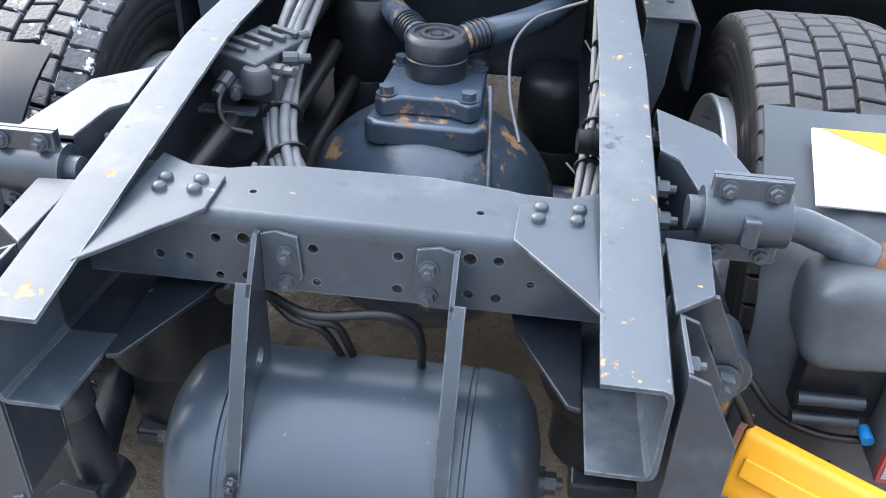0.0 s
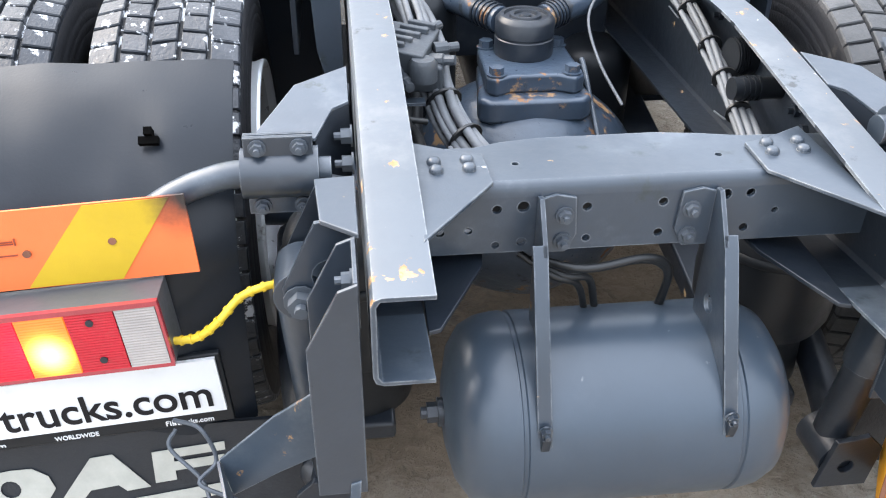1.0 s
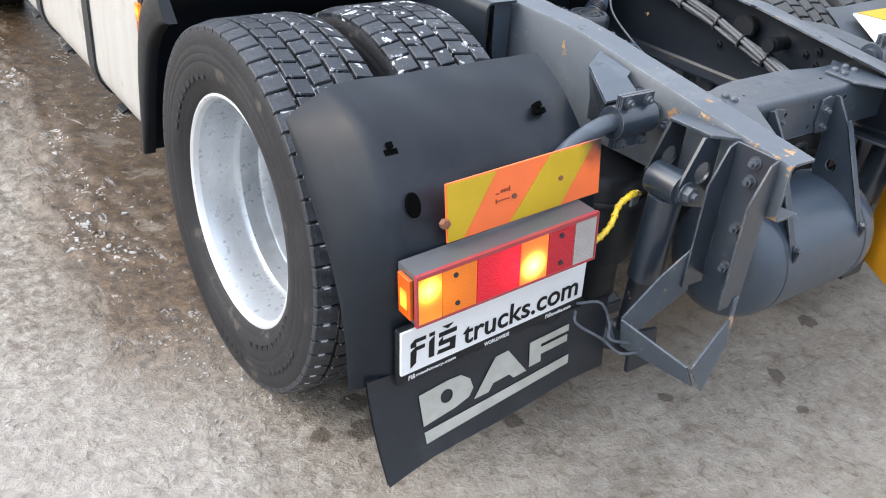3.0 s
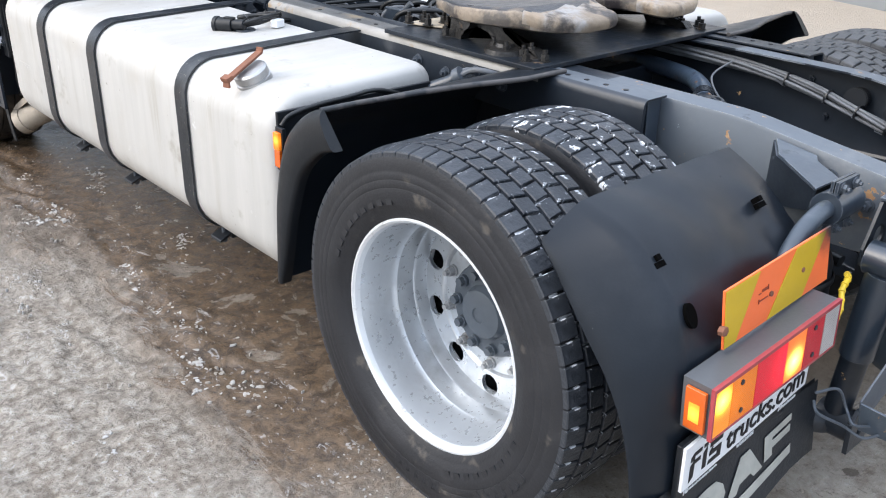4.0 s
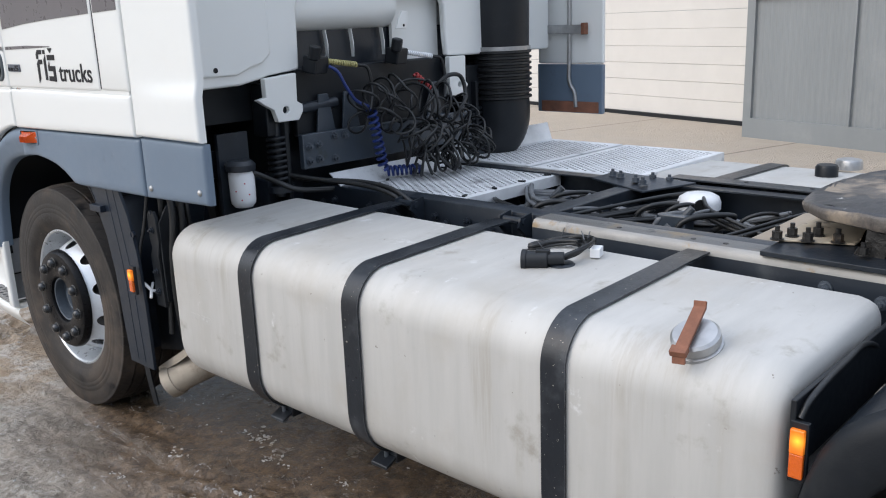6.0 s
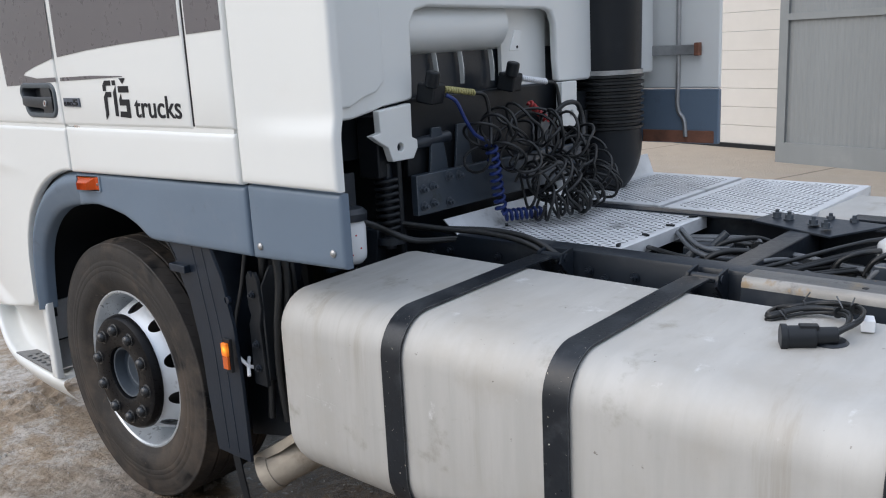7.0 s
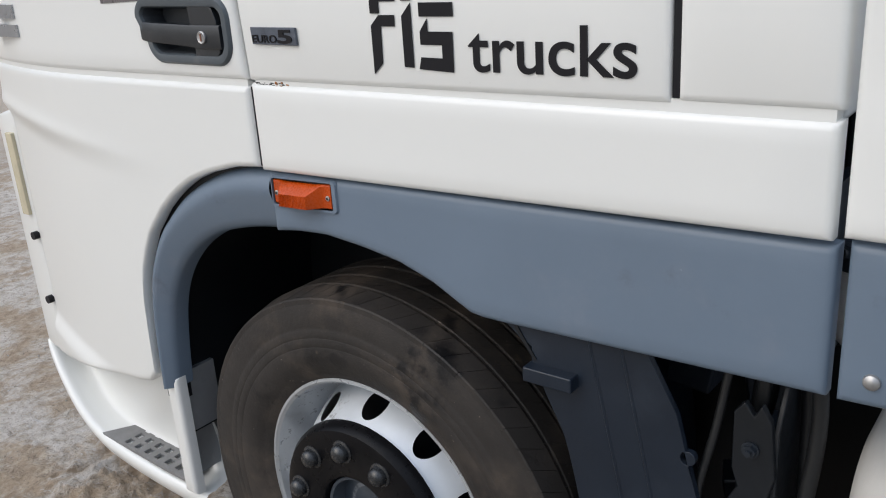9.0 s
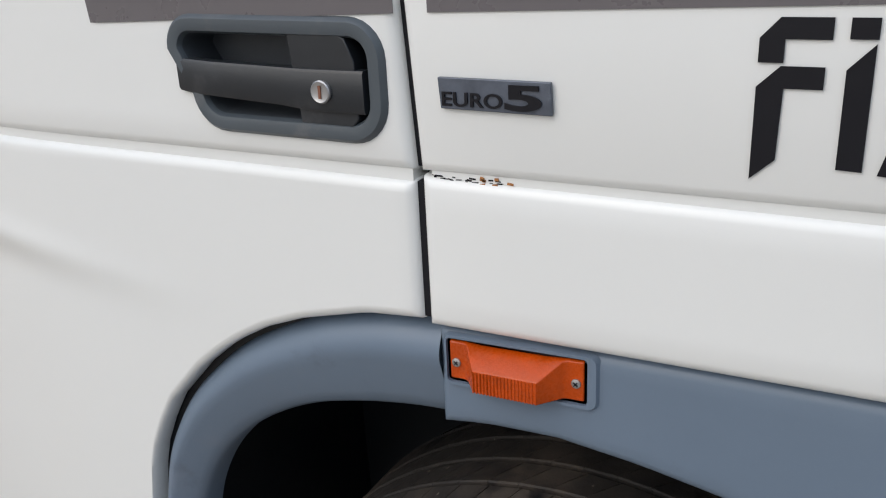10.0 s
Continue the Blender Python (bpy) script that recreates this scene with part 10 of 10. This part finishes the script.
outer = [(4.46, -1.09), (4.80, -1.09), (4.86, -1.195), (4.55, -1.205), (4.46, -1.205)]
tmp_holes = [(a, b, 0.0155) for a, b, _ in sl]
holed(bm, outer, tmp_holes, lambda u, v: (v, u, 0.338 + 0.02 * (u - 4.5)), (0, 0, 0.008), 4)
part("step_grating", bm, surface("step_grey", (0.22, 0.22, 0.22), 0.6, 0.2, 0.15, 20, 0.2), bump, "grey grated step")
bm = bmesh.new()
box(bm, (-1.19, 4.47, 0.312), (-1.08, 4.80, 0.322))
part("step_underside", bm, black_plastic, bump)
bm = bmesh.new()
box(bm, (-1.142, 5.115, 0.96), (-1.128, 5.150, 1.20))
part("corner_lamp", bm, surface("lens_straw", (0.55, 0.5, 0.36), 0.2, 0.0, 0.1, 20, 0.2), bump, "clear corner lamp", bevel=0.003)
for z in (0.90, 0.70):
    bm = bmesh.new()
    tube(bm, [(-1.13, 5.108, z), (-1.148, 5.108, z)], 0.012, 12)
    part("rubber_stop", bm, decal_black, bump)
bm = bmesh.new()
box(bm, (-1.215, 4.405, 0.50), (-1.10, 4.42, 0.665))
box(bm, (-1.19, 4.43, 0.36), (-1.0, 4.46, 0.60))
part("bumper_bracket", bm, rim_grey, bump)

# ---- tyre tread, last ----
def build_treads():
    for idx, (owner, mid, h, y, z, r, base, kind, rows, per) in enumerate(TREADS):
        if kind == "drive" and mid < -0.5 and mid < -1.0:
            for row in range(rows):
                bm = bmesh.new()
                tread_block(bm, mid, h, row, rows, 0, per, r, base, kind, 0, 0)
                first = part("tread_block", bm, tread_rubber, owner, smooth=0)
                first.matrix_local = pose(0, y, z)
                for k in range(1, per):
                    o = bpy.data.objects.new("tread_block", first.data)
                    scene.collection.objects.link(o)
                    o.parent = owner
                    o.matrix_local = pose(0, y, z, 360 * k / per)
        else:
            bm = bmesh.new()
            for row in range(rows):
                for k in range(per):
                    tread_block(bm, mid, h, row, rows, k, per, r, base, kind, y, z)
            part("tread", bm, (tread_rubber if mid < 0 else tread_dusty) if kind == "drive" else rubber_brown, owner, smooth=0, kind="stuff")


build_treads()
